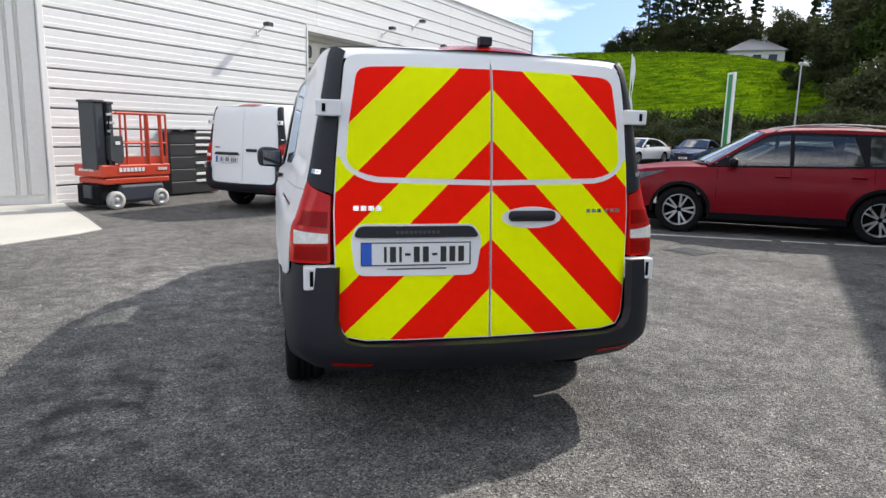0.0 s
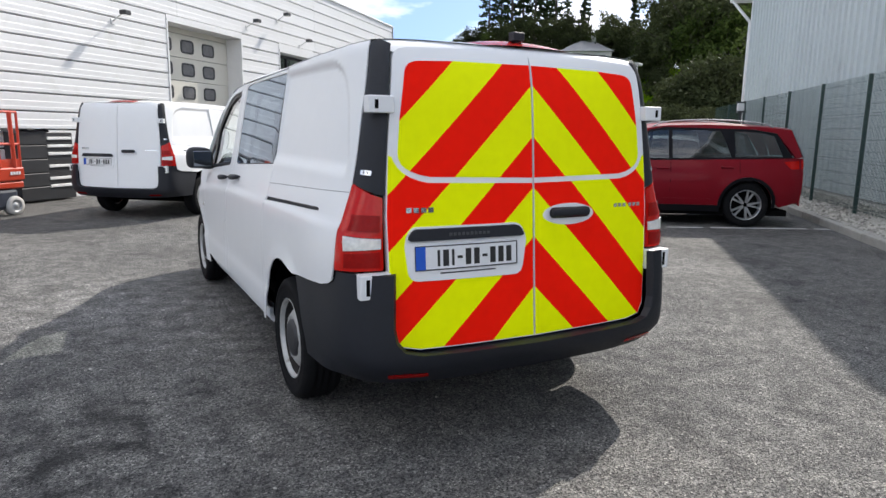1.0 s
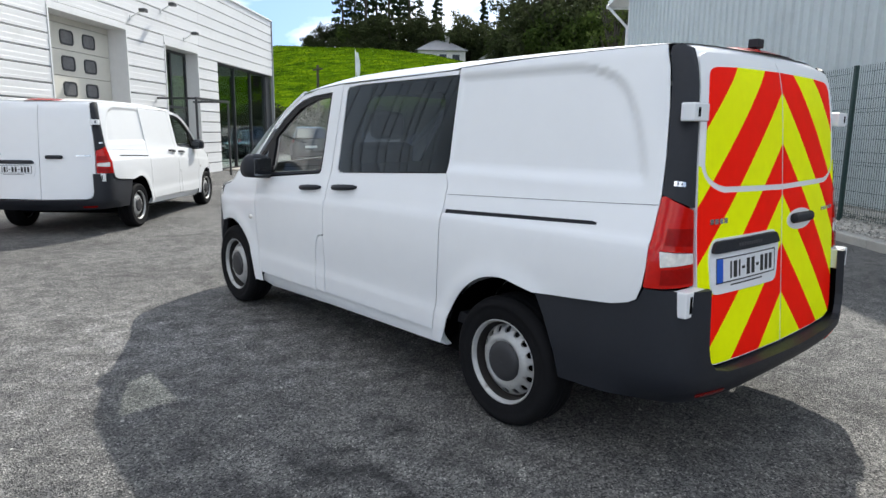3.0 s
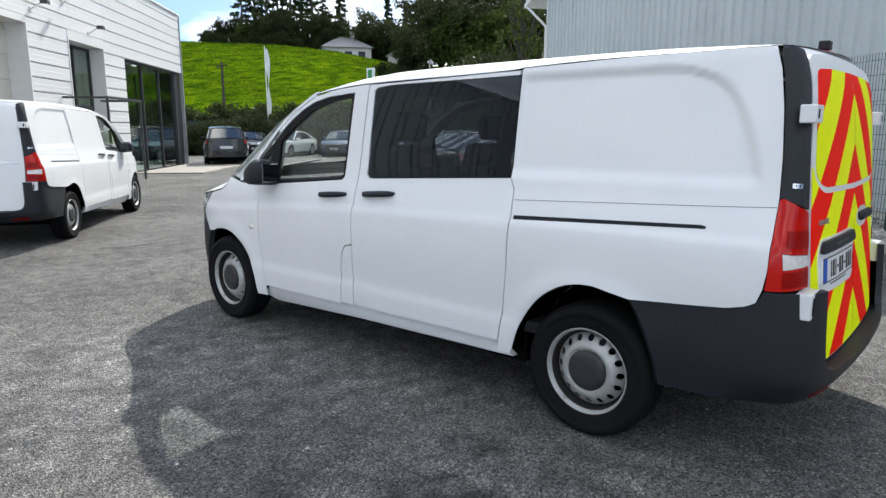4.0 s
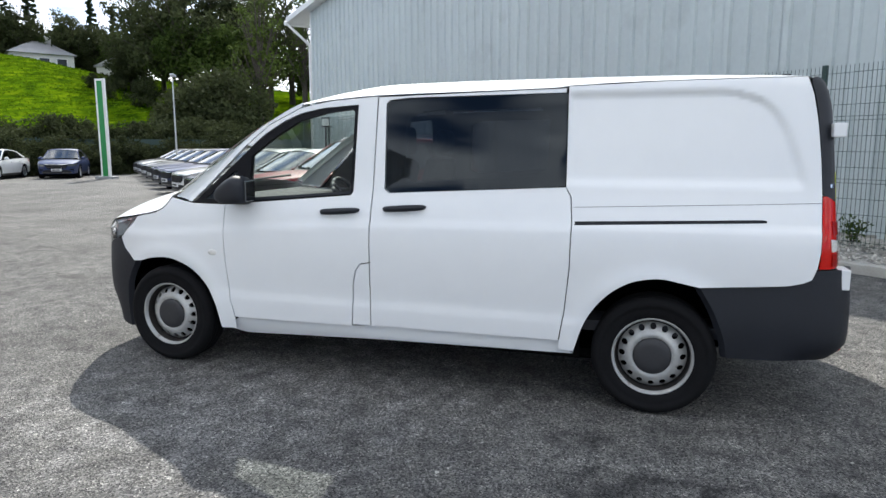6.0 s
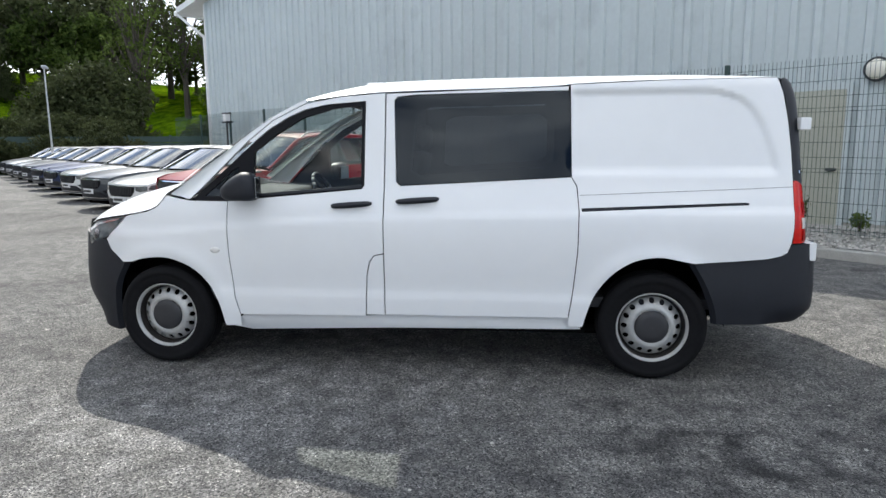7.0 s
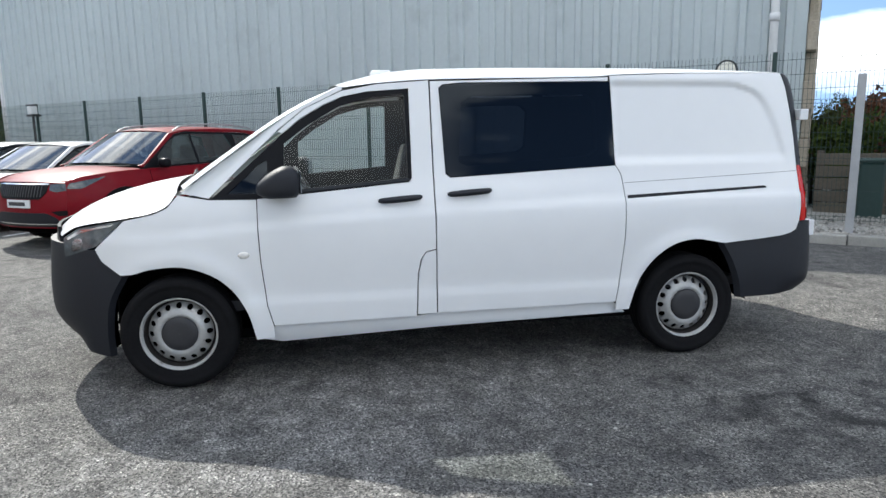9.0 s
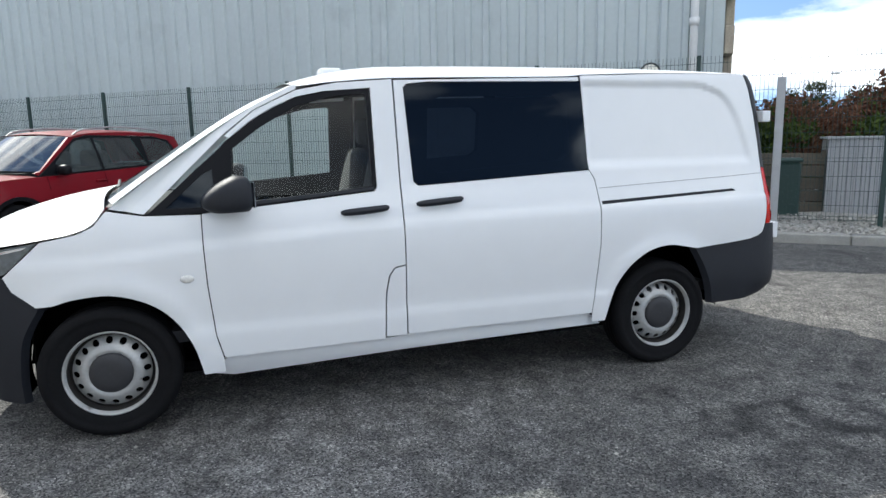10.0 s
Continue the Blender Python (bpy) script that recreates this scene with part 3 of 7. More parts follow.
# floodlights on brackets
def floodlight(s, z, reach=0.30):
    ob = thing("floodlight", "small black wall floodlight on a white arm", "floodlight", B1 @ Matrix.Translation((s, 0, z)), "floodlights on the showroom wall")
    arm = bmesh.new()
    rod(arm, (0, 0.0, -0.16), (0.02, -reach, 0.02), 0.018)
    part("arm", arm, TRIM_WHITE, ob)
    part("bracket", boxed(-0.05, 0.05, -0.03, 0.0, -0.22, -0.1, 0.005), TRIM_WHITE, ob)
    part("lamp_head", boxed(-0.09, 0.09, -reach - 0.16, -reach + 0.02, -0.03, 0.07, 0.015), TRIM_DARK, ob)
    part("lens", boxed(-0.075, 0.075, -reach - 0.14, -reach, -0.034, -0.026), LENS_CLEAR, ob)


for s, zz in ((5.25, 3.92), (10.55, 4.58), (12.3, 5.05), (13.75, 4.44)):
    floodlight(s, zz)

# ---------------------------------------------------------------- grey ribbed hall with its gable towards the yard
B2_HEAD = 40.3
FD, FN = Vector((math.sin(radians(B2_HEAD)), math.cos(radians(B2_HEAD)), 0)), Vector((math.cos(radians(B2_HEAD)), -math.sin(radians(B2_HEAD)), 0))


def along(s, c, z=0.0):
    """A place s metres along the fence line and c metres from the yard's origin across it."""
    return FD * s + FN * c + Vector((0, 0, z))


EAVE, RIDGE, PEAK_X = 6.55, 8.0, 10.0
B2 = frame_at(4.583, -3.924, 38.5)             # local x along the wall, y to its left, towards the yard
hall = thing("grey_hall", "pale grey ribbed steel hall with a low gable", "building", B2, kind="structure")
B2_LEN = 22.2


def gable(x):
    """The height of the wall's top under the low-pitched roof."""
    return RIDGE - 0.12 * abs(x - PEAK_X)


KNEE = PEAK_X
me = mesh_from([(0, -0.05, -0.1), (B2_LEN, -0.05, -0.1), (B2_LEN, -0.05, gable(B2_LEN)), (KNEE, -0.05, RIDGE), (0, -0.05, gable(0)),
                (0, -14, -0.1), (B2_LEN, -14, -0.1), (B2_LEN, -14, gable(B2_LEN)), (KNEE, -14, RIDGE), (0, -14, gable(0))],
               [(0, 1, 2, 3, 4), (5, 9, 8, 7, 6), (0, 5, 6, 1), (1, 6, 7, 2), (2, 7, 8, 3), (3, 8, 9, 4), (4, 9, 5, 0)], "hall_core", False)
part("core", me, CLAD_GREY, hall)
n_sheet = 22
wide = B2_LEN / n_sheet
for i in range(n_sheet):
    x0 = i * wide
    verts, faces = [], []
    pitch = wide / 3
    prof = []
    for k in range(3):
        for dx, dy in ((0.0, 0.0), (0.50, 0.0), (0.58, 0.05), (0.84, 0.05), (0.92, 0.0)):
            prof.append((k * pitch + dx * pitch, dy))
    prof.append((wide - 0.004, 0.0))
    for px, py in prof:
        verts += [(x0 + px, py, 0.25), (x0 + px, py, gable(x0 + px) - 0.02)]
    faces = [(2 * k, 2 * k + 1, 2 * k + 3, 2 * k + 2) for k in range(len(prof) - 1)]
    part("ribbed_sheet", mesh_from(verts, faces, "ribbed_sheet", False), CLAD_GREY, hall)
part("plinth", boxed(0, B2_LEN, -0.04, 0.05, -0.05, 0.26), KERB, hall)
roof = bmesh.new()
for a, b in ((-0.3, KNEE), (KNEE, B2_LEN + 1.6)):
    za, zb = gable(a), gable(b)
    vs = [roof.verts.new(v) for v in ((a, 0.38, za), (b, 0.38, zb), (b, -14.2, zb), (a, -14.2, za), (a, 0.38, za + 0.20), (b, 0.38, zb + 0.20), (b, -14.2, zb + 0.20), (a, -14.2, za + 0.20))]
    for f in ((0, 1, 2, 3), (4, 7, 6, 5), (0, 4, 5, 1), (1, 5, 6, 2), (2, 6, 7, 3), (3, 7, 4, 0)):
        roof.faces.new([vs[k] for k in f])
part("roof", roof, TRIM_WHITE, hall)
GUT = gable(B2_LEN + 1.6)
gut = bmesh.new()
rod(gut, (B2_LEN + 1.62, 0.42, GUT), (B2_LEN + 1.62, -14, GUT), 0.09)
part("gutter", gut, TRIM_WHITE, hall)
dp = bmesh.new()
rod(dp, (B2_LEN + 1.55, 0.34, GUT - 0.05), (B2_LEN + 0.06, 0.07, 5.35), 0.05)
rod(dp, (B2_LEN + 0.06, 0.07, 5.37), (B2_LEN + 0.06, 0.07, 0.0), 0.045)
part("downpipe", dp, TRIM_WHITE, hall, smooth=True)
dp = bmesh.new()
rod(dp, (0.45, 0.10, gable(0.45) - 0.1), (0.45, 0.10, 0.2), 0.065, 10)
rod(dp, (0.45, 0.10, 3.15), (0.45, 0.10, 3.27), 0.08, 10)
part("downpipe", dp, TRIM_WHITE, hall, smooth=True)
part("corner_trim", boxed(B2_LEN - 0.03, B2_LEN + 0.05, -0.05, 0.05, 0.0, EAVE - 0.05, 0.01), TRIM_WHITE, hall)
STONE_A = mat("beige quoin stone", (0.36, 0.31, 0.24), 0.85, vary=0.25, scale=5, fine=40, bump=0.3, bump_scale=60, random_tint=0.2)
block = None
for k in range(18):
    for q in range(9):
        if block is None:
            ob = part("quoin", boxed(-0.15, -0.01, 0.0, 0.985, 0.0, 0.435, 0.015), STONE_A, hall)
            block = ob.data
        else:
            ob = new("quoin", block)
            ob.parent = hall
        ob.matrix_basis = Matrix.Translation((random.uniform(-0.012, 0.012), 0.05 - 1.0 * (q + 1) - (0.3 if k % 2 else 0.0), 0.02 + 0.445 * k))
door_2 = thing("door_2", "grey steel side door with a lever handle", "door", B2, kind="structure")
DX = 1.40
part("door_frame", boxed(DX - 0.02, DX + 0.98, 0.036, 0.07, 0.05, 2.30), CLAD_GREY, door_2)
part("door_leaf", boxed(DX + 0.05, DX + 0.88, 0.05, 0.085, 0.06, 2.20, 0.006), mat("grey-beige door paint", (0.40, 0.40, 0.33), 0.5, vary=0.06), door_2)
part("door_handle", boxed(DX + 0.10, DX + 0.24, 0.085, 0.13, 1.02, 1.06, 0.008), TRIM_DARK, door_2)

lamp = thing("bulkhead_lamp", "round white bulkhead lamp with a black rim", "wall lamp", B2 @ Matrix.Translation((1.10, 0.05, 2.45)))
rim = lathe([(0.0, 0.0), (0.17, 0.0), (0.17, 0.05), (0.15, 0.07), (0.14, 0.06)], 28)
ob = part("rim", rim, TRIM_DARK, lamp, smooth=True)
ob.matrix_basis = Matrix.Rotation(radians(90), 4, "Z")
ob = part("diffuser", lathe([(0.145, 0.05), (0.12, 0.09), (0.06, 0.115), (0.001, 0.12)], 28), mat("cream diffuser", (0.75, 0.72, 0.62), 0.35), lamp, smooth=True)
ob.matrix_basis = Matrix.Rotation(radians(90), 4, "Z")

# ---------------------------------------------------------------- kerb, gravel verge and mesh fence
KERB_C = 4.05
p = along(-9.0, KERB_C)
KM = frame_at(p.x, p.y, B2_HEAD)
verge = part("verge", grid(span(0, 34, 60), span(0, 2.4, 8), lambda u, v: tuple(KM @ Vector((u, -0.14 - v, 0.12 + 0.03 * noise.noise((u * 1.3, v * 2, 3)) + 0.10 * step01(v, 0.3, 1.0)))), smooth=True), GRAVEL, None, "strip of loose grey gravel behind the kerb")
tagged(verge, category="gravel", kind="structure")
kerb = thing("kerb", "weathered concrete kerb along the gravel verge", "kerb", KM, kind="structure")
kerb_mesh = None
for i in range(36):
    if kerb_mesh is None:
        ob = part("kerb_stone", boxed(0.004, 0.910, -0.14, 0.0, -0.05, 0.125, 0.018, 2), KERB, kerb)
        kerb_mesh = ob.data
    else:
        ob = new("kerb_stone", kerb_mesh)
        ob.parent = kerb
    ob.matrix_basis = Matrix.Translation((0.915 * i, random.uniform(-0.006, 0.006), random.uniform(-0.006, 0.004)))
stones_v, stones_f = [], []
for i in range(9000):
    u, v = 4 + 22 * random.random() ** 1.4, random.uniform(0.16, 1.25)
    zz = 0.13 + 0.10 * step01(v - 0.14, 0.3, 1.0)
    r = random.uniform(0.014, 0.042)
    k = len(stones_v)
    for dx, dy, dz in ((1, 0, 0), (-0.5, 0.87, 0), (-0.5, -0.87, 0), (0.1, 0.1, 1)):
        stones_v.append(tuple(KM @ Vector((u + r * dx * random.uniform(0.6, 1.4), -v + r * dy * random.uniform(0.6, 1.4), zz + r * dz * random.uniform(0.5, 1.0)))))
    stones_f += [(k, k + 1, k + 3), (k + 1, k + 2, k + 3), (k + 2, k, k + 3)]
def stone_mat():
    """Mixed gravel: every stone has its own grey or buff."""
    m = bpy.data.materials.new("mixed pale stones")
    m.use_nodes = True
    n, l = m.node_tree.nodes, m.node_tree.links
    geo, rp = n.new("ShaderNodeNewGeometry"), n.new("ShaderNodeValToRGB")
    rp.color_ramp.elements[0].color, rp.color_ramp.elements[1].color = (0.13, 0.125, 0.115, 1), (0.56, 0.54, 0.49, 1)
    l.new(geo.outputs["Random Per Island"], rp.inputs["Fac"])
    l.new(rp.outputs["Color"], n["Principled BSDF"].inputs["Base Color"])
    n["Principled BSDF"].inputs["Roughness"].default_value = 0.9
    return m


STONE_MIX = stone_mat()
tagged(part("gravel_stones", mesh_from(stones_v, stones_f, "stones", False), STONE_MIX, None, "loose pale gravel stones on the verge"), category="gravel", kind="stuff")

STEP = 2.388
P8 = Vector((5.36, -1.05, 0))
fence = thing("fence", "dark green welded mesh fence on steel posts", "fence", kind="structure")
post_mesh, mesh_panel = None, None
for i in range(-4, 9):
    base = P8 + FD * (STEP * i)
    m = frame_at(base.x, base.y, 40.4, 0.1)
    if post_mesh is None:
        ob = part("post", boxed(-0.03, 0.03, -0.03, 0.03, -0.1, 2.46, 0.004), FENCE_GREEN, fence)
        post_mesh = ob.data
        bm = bmesh.new()
        nv = int(STEP / 0.055)
        for k in range(nv):
            x = 0.03 + (STEP - 0.06) * (k + 0.5) / nv
            box(bm, x - 0.0025, x + 0.0025, 0.035, 0.040, 0.12, 2.44)
        for zz in [0.14 + 0.2 * k for k in range(12)]:
            for dz in ((0.0, 0.05) if abs((zz - 0.14) % 0.8) < 0.05 else (0.0,)):
                box(bm, 0.0, STEP, 0.030, 0.036, zz + dz, zz + dz + 0.006)
        pm = part("mesh_panel", bm, FENCE_GREEN, fence)
        mesh_panel = pm.data
    else:
        ob, pm = new("post", post_mesh), new("mesh_panel", mesh_panel)
        ob.parent = pm.parent = fence
    ob.matrix_basis, pm.matrix_basis = m, m

# ---------------------------------------------------------------- hillside
HB = Vector((-3.0, -1.0, 0))


def hill(bearing, d):
    a = radians(bearing)
    rise = smooth_curve([(10, 9.5), (22, 12.6), (30, 13.4), (38, 12.8), (46, 10.9), (58, 9.8), (70, 8.6), (85, 6.0)])(bearing)
    h = rise * step01(d, 44, 102) + 0.35 * noise.noise((d * 0.09, bearing * 0.2, 1.0)) * step01(d, 46, 60) + 0.10 * noise.noise((d * 0.5, bearing * 0.9, 4.0)) * step01(d, 46, 55)
    if d > 96:
        h -= (d - 96) * 0.03
    return (HB.x + d * math.sin(a), HB.y + d * math.cos(a), h - 0.02)


hillside = part("hillside", grid(span(4, 92, 120), span(44, 160, 90), hill), GRASS, None, "steep bright green pasture hill behind the yard")
tagged(hillside, category="hill", kind="structure")
# ---------------------------------------------------------------- white vans
VAN_V = smooth_curve([(0.2, 0.920), (0.35, 0.938), (0.50, 0.943), (0.56, 0.944), (0.7, 0.952), (0.85, 0.955), (0.98, 0.949), (1.06, 0.936), (1.14, 0.913), (1.20, 0.893), (1.264, 0.877), (1.5, 0.832), (1.776, 0.777), (1.81, 0.769), (1.85, 0.752)])
VAN_P = smooth_curve([(0.0, -0.11), (0.12, -0.07), (0.25, -0.03), (0.6, 0.0), (3.7, 0.0), (4.1, -0.012), (4.5, -0.058), (4.7, -0.112), (4.87, -0.205), (5.0, -0.36)])
CREASE = smooth_curve([(0.3, 1.06), (1.5, 1.05), (2.7, 1.02), (3.6, 0.97), (4.3, 0.91)])
PANEL_END = smooth_curve([(1.25, 0.322), (1.32, 0.335), (1.5, 0.39), (1.64, 0.458), (1.72, 0.54), (1.78, 0.72)])
R_AXLE, F_AXLE, HUB_Z = 1.045, 4.245, 0.335


def van_x(y, z):
    x = VAN_V(z) + VAN_P(y)
    x += 0.012 * ramp01(CREASE(y) - z, -0.013, 0.013) + 0.007 * ramp01(0.535 - z, 0.0, 0.040)
    for ya in (R_AXLE, F_AXLE):
        r = math.hypot(y - ya, z - HUB_Z)
        x += 0.014 * math.exp(-((r - 0.44) / 0.06) ** 2)
    if y < 1.56:
        x -= 0.020 * ramp01(y, PANEL_END(z), PANEL_END(z) + 0.034) * ramp01(1.785 - z, 0, 0.022) * ramp01(z, 1.262, 1.315) * ramp01(1.56 - y, 0.0, 0.02)
    return x


def van_side(sign):
    return lambda y, z, d: (sign * (van_x(y, z) - d), y, z)


REAR_Y = smooth_curve([(0.3, 0.06), (0.5, 0.08), (0.87, 0.11), (1.3, 0.145), (1.67, 0.182), (1.80, 0.215), (1.86, 0.26)])


def van_rear(x, z, d):
    return (x, REAR_Y(z) + 0.035 * (abs(x) / 0.75) ** 3 + d, z)


WRAP_Y = smooth_curve([(0.84, 0.268), (0.95, 0.258), (1.24, 0.257), (1.40, 0.266), (1.59, 0.285), (1.75, 0.31), (1.85, 0.345)])
WRAP_X = smooth_curve([(0.84, 0.746), (1.1, 0.746), (1.32, 0.733), (1.62, 0.706), (1.79, 0.686), (1.86, 0.66)])


def van_corner(sign):
    def at(s, z, d):
        y0 = WRAP_Y(z)
        x0, x1 = van_x(y0, z), WRAP_X(z)
        y1 = van_rear(x1, z, 0)[1]
        cx, cy = x0 - 0.012, y1 + 0.012
        x = (1 - s) ** 2 * x0 + 2 * s * (1 - s) * cx + s * s * x1
        y = (1 - s) ** 2 * y0 + 2 * s * (1 - s) * cy + s * s * y1
        return (sign * (x - d * (1 - s * 0.7)), y + d * s, z)
    return at


def ring(points):
    """A plan curve by its length, mirrored about x = 0."""
    fine, cum = [], [0.0]
    fx, fy = smooth_curve([(i, p[0]) for i, p in enumerate(points)]), smooth_curve([(i, p[1]) for i, p in enumerate(points)])
    for i in range(0, (len(points) - 1) * 12 + 1):
        fine.append((fx(i / 12), fy(i / 12)))
    for a, b in zip(fine, fine[1:]):
        cum.append(cum[-1] + math.hypot(b[0] - a[0], b[1] - a[1]))
    cx, cy = smooth_curve([(c, p[0]) for c, p in zip(cum, fine)]), smooth_curve([(c, p[1]) for c, p in zip(cum, fine)])
    return cx, cy, lambda y: min(zip(cum, fine), key=lambda q: abs(q[1][1] - y) - q[1][0] * 0.001)[0]


RB = ring([(0.0, 0.0), (0.4, 0.012), (0.68, 0.045), (0.83, 0.09), (0.905, 0.165), (0.94, 0.29), (0.954, 0.5), (0.962, 0.75), (0.962, 0.95)])
FB = ring([(0.0, 5.14), (0.3, 5.12), (0.55, 5.055), (0.70, 4.95), (0.80, 4.83), (0.868, 4.69), (0.905, 4.55), (0.935, 4.35)])


def van_bumper(rg, inward):
    def at(a, z, d):
        if inward < 0:
            d += 0.10 * ramp01(0.46 - z, 0.0, 0.22) ** 1.6 * (1 - step01(abs(a), 0.65, 1.0))
        else:
            d += 0.075 * ramp01(0.47 - z, 0.0, 0.12) ** 1.5 * (1 - step01(abs(a), 0.95, 1.25))
        k = 1 - 0.10 * max(0.0, 0.52 - z) - 0.05 * max(0.0, z - 0.62)
        return (math.copysign(rg[0](abs(a)), a) * k * (1 - d), rg[1](abs(a)) + inward * (d + (0.06 if inward < 0 else 0.22) * max(0.0, 0.48 - z) * (1 - min(1, abs(a) / 0.95)) + 0.16 * max(0, z - 0.6) * (1 - min(1, abs(a) / 1.1))), z)
    return at


def mirrored(half):
    """A closed outline from its right half, which starts and ends on the centre line."""
    return half + [(-a, b) for a, b in reversed(half) if a > 1e-6]


def clip_band(poly, q0, q1):
    """The part of a polygon between two slanting lines, each given by its height at the centre and its slope."""
    for bound, keep in ((q0, 1), (q1, -1)):
        out = []
        for p, q in zip(poly, poly[1:] + poly[:1]):
            fp, fq = (keep * (r[1] + bound[1] * abs(r[0]) - bound[0]) for r in (p, q))
            if fp >= 0:
                out.append(p)
            if fp * fq < 0:
                t = fp / (fp - fq)
                out.append((p[0] + (q[0] - p[0]) * t, p[1] + (q[1] - p[1]) * t))
        poly = out
        if len(poly) < 3:
            return []
    return poly


MESHES = {}


def CACHE(key, make):
    if key not in MESHES:
        MESHES[key] = make()
    return MESHES[key]


def done(bm, smooth):
    me = bpy.data.meshes.new("mesh")
    bmesh.ops.recalc_face_normals(bm, faces=bm.faces)
    bm.to_mesh(me)
    bm.free()
    return finish(me, smooth)


def part_once(name, key, make, material, parent, label=""):
    """A part whose mesh alike things share."""
    fresh = key not in MESHES
    me = CACHE(key, make)
    if fresh:
        me.materials.append(material)
    ob = new(name, me)
    ob.parent = parent
    return tagged(ob, label)


def blob(rx, ry, rz, power=2.6, n=24, k=14):
    """A rounded block, between ball and box."""
    verts, faces = [], []
    f = lambda c: math.copysign(abs(c) ** (2 / power), c)
    for j in range(k + 1):
        p = -math.pi / 2 + math.pi * j / k
        for i in range(n):
            a = 2 * math.pi * i / n
            verts.append((rx * f(math.cos(p)) * f(math.cos(a)), ry * f(math.cos(p)) * f(math.sin(a)), rz * f(math.sin(p))))
    for j in range(k):
        for i in range(n):
            faces.append((j * n + i, j * n + (i + 1) % n, (j + 1) * n + (i + 1) % n, (j + 1) * n + i))
    return mesh_from(verts, faces, "blob")


def mirror_shell(sign):
    """A door mirror's housing: flat behind, its nose sloping forward and down, level beneath."""
    me = blob(0.112, 0.15, 0.098, 3.0, 32, 20)
    for v in me.vertices:
        x, y, z = v.co
        fore = max(0.0, y / 0.15)
        z = z * (1 - 0.50 * fore ** 1.3) - 0.030 * fore
        if y < 0:
            y *= 0.58
        v.co = (x * (1 - 0.25 * fore) - sign * 0.02 * fore, y, max(z, -0.082) + 0.06 * (x * sign) * (1 - fore))
    me.update()
    return me


def steel_wheel(parent, x, y, sign):
    """A steel wheel with round vents: tyre, rim, disc, hub cap."""
    m = Matrix.Translation((sign * x, y, HUB_Z)) @ (Matrix() if sign > 0 else Matrix.Rotation(math.pi, 4, "Z"))
    w = part_once("wheel", "hub_barrel", lambda: done(lathe([(0.213, -0.16), (0.209, -0.02), (0.214, -0.005), (0.2195, 0.001), (0.216, 0.004), (0.209, -0.003), (0.2075, -0.012), (0.2045, -0.014), (0.2035, -0.022)], 48), True), STEEL, parent, "silver steel wheel with round vents")
    w.matrix_basis = m

    def tyre():
        prof = [(0.215, -0.20), (0.26, -0.205), (0.315, -0.195), (0.335, -0.165)]
        for g in (-0.13, -0.095, -0.06):
            prof += [(0.336, g - 0.012), (0.326, g - 0.005), (0.326, g + 0.005), (0.336, g + 0.012)]
        prof += [(0.335, -0.03), (0.325, -0.004), (0.305, 0.010), (0.285, 0.013), (0.283, 0.010), (0.26, 0.012), (0.235, 0.008), (0.218, -0.001)]
        return done(lathe(prof, 56), True)
    part_once("tyre", "tyre", tyre, RUBBER, w, "black road tyre")
    prof = smooth_curve([(0.0, -0.035), (0.095, -0.030), (0.112, -0.012), (0.124, -0.012), (0.138, -0.024), (0.155, -0.036), (0.172, -0.050), (0.185, -0.064)])

    def disc():
        circ = [(0.185 * math.cos(2 * math.pi * i / 48), 0.185 * math.sin(2 * math.pi * i / 48)) for i in range(48)]
        holes = []
        for k in range(16):
            a = 2 * math.pi * k / 16
            c, s = 0.163 * math.cos(a), 0.163 * math.sin(a)
            holes.append([(c + 0.0175 * math.cos(2 * math.pi * i / 10), s + 0.0175 * math.sin(2 * math.pi * i / 10)) for i in range(10)])
        return sheet(circ, lambda u, v, d: (prof(math.hypot(u, v)) - d, u, v), 0.02, holes, 0.012, "wheel_disc")
    part_once("rim_groove", "groove", lambda: done(lathe([(0.2037, -0.021), (0.201, -0.05), (0.201, -0.095)], 48), True), BRAKE_DUST, w)
    part_once("wheel_disc", "disc", disc, STEEL, w)
    part_once("disc_edge", "discedge", lambda: done(lathe([(0.182, -0.062), (0.187, -0.073), (0.2025, -0.078)], 48), True), BRAKE_DUST, w)
    part_once("hub_cap", "cap", lambda: done(lathe([(0.104, -0.032), (0.102, -0.012), (0.092, -0.003), (0.06, 0.0), (0.001, 0.001)], 32), True), HUB_DARK, w, "dark grey plastic hub cap")
    part_once("brake_drum", "drum", lambda: done(lathe([(0.001, -0.125), (0.19, -0.125), (0.19, -0.16)], 32), False), DARK_HOLE, w)



ARCH_R = fair([(1.473, 0.34), (1.414, 0.517), (1.311, 0.662), (1.18, 0.752), (1.033, 0.782), (0.90, 0.762)])
ARCH_F = fair([(3.803, 0.284), (3.846, 0.45), (3.932, 0.593), (4.044, 0.684), (4.201, 0.735), (4.365, 0.727), (4.47, 0.70)])
SDOOR_REAR = [(1.552, 1.257), (1.521, 1.203), (1.508, 1.057), (1.512, 0.808), (1.536, 0.554), (1.562, 0.392)]
FRONT_WIN = [(4.015, 1.118), (3.62, 1.469), (3.50, 1.565), (3.363, 1.646), (3.253, 1.691), (3.106, 1.721), (2.90, 1.739), (2.862, 1.735), (2.858, 1.70), (2.858, 1.215), (2.87, 1.192), (3.321, 1.143), (3.686, 1.118)]
GLASS_F = [(3.605, 1.158), (3.60, 1.425), (3.453, 1.535), (3.27, 1.642), (3.07, 1.697), (2.895, 1.714), (2.878, 1.70), (2.876, 1.215), (3.3, 1.172)]
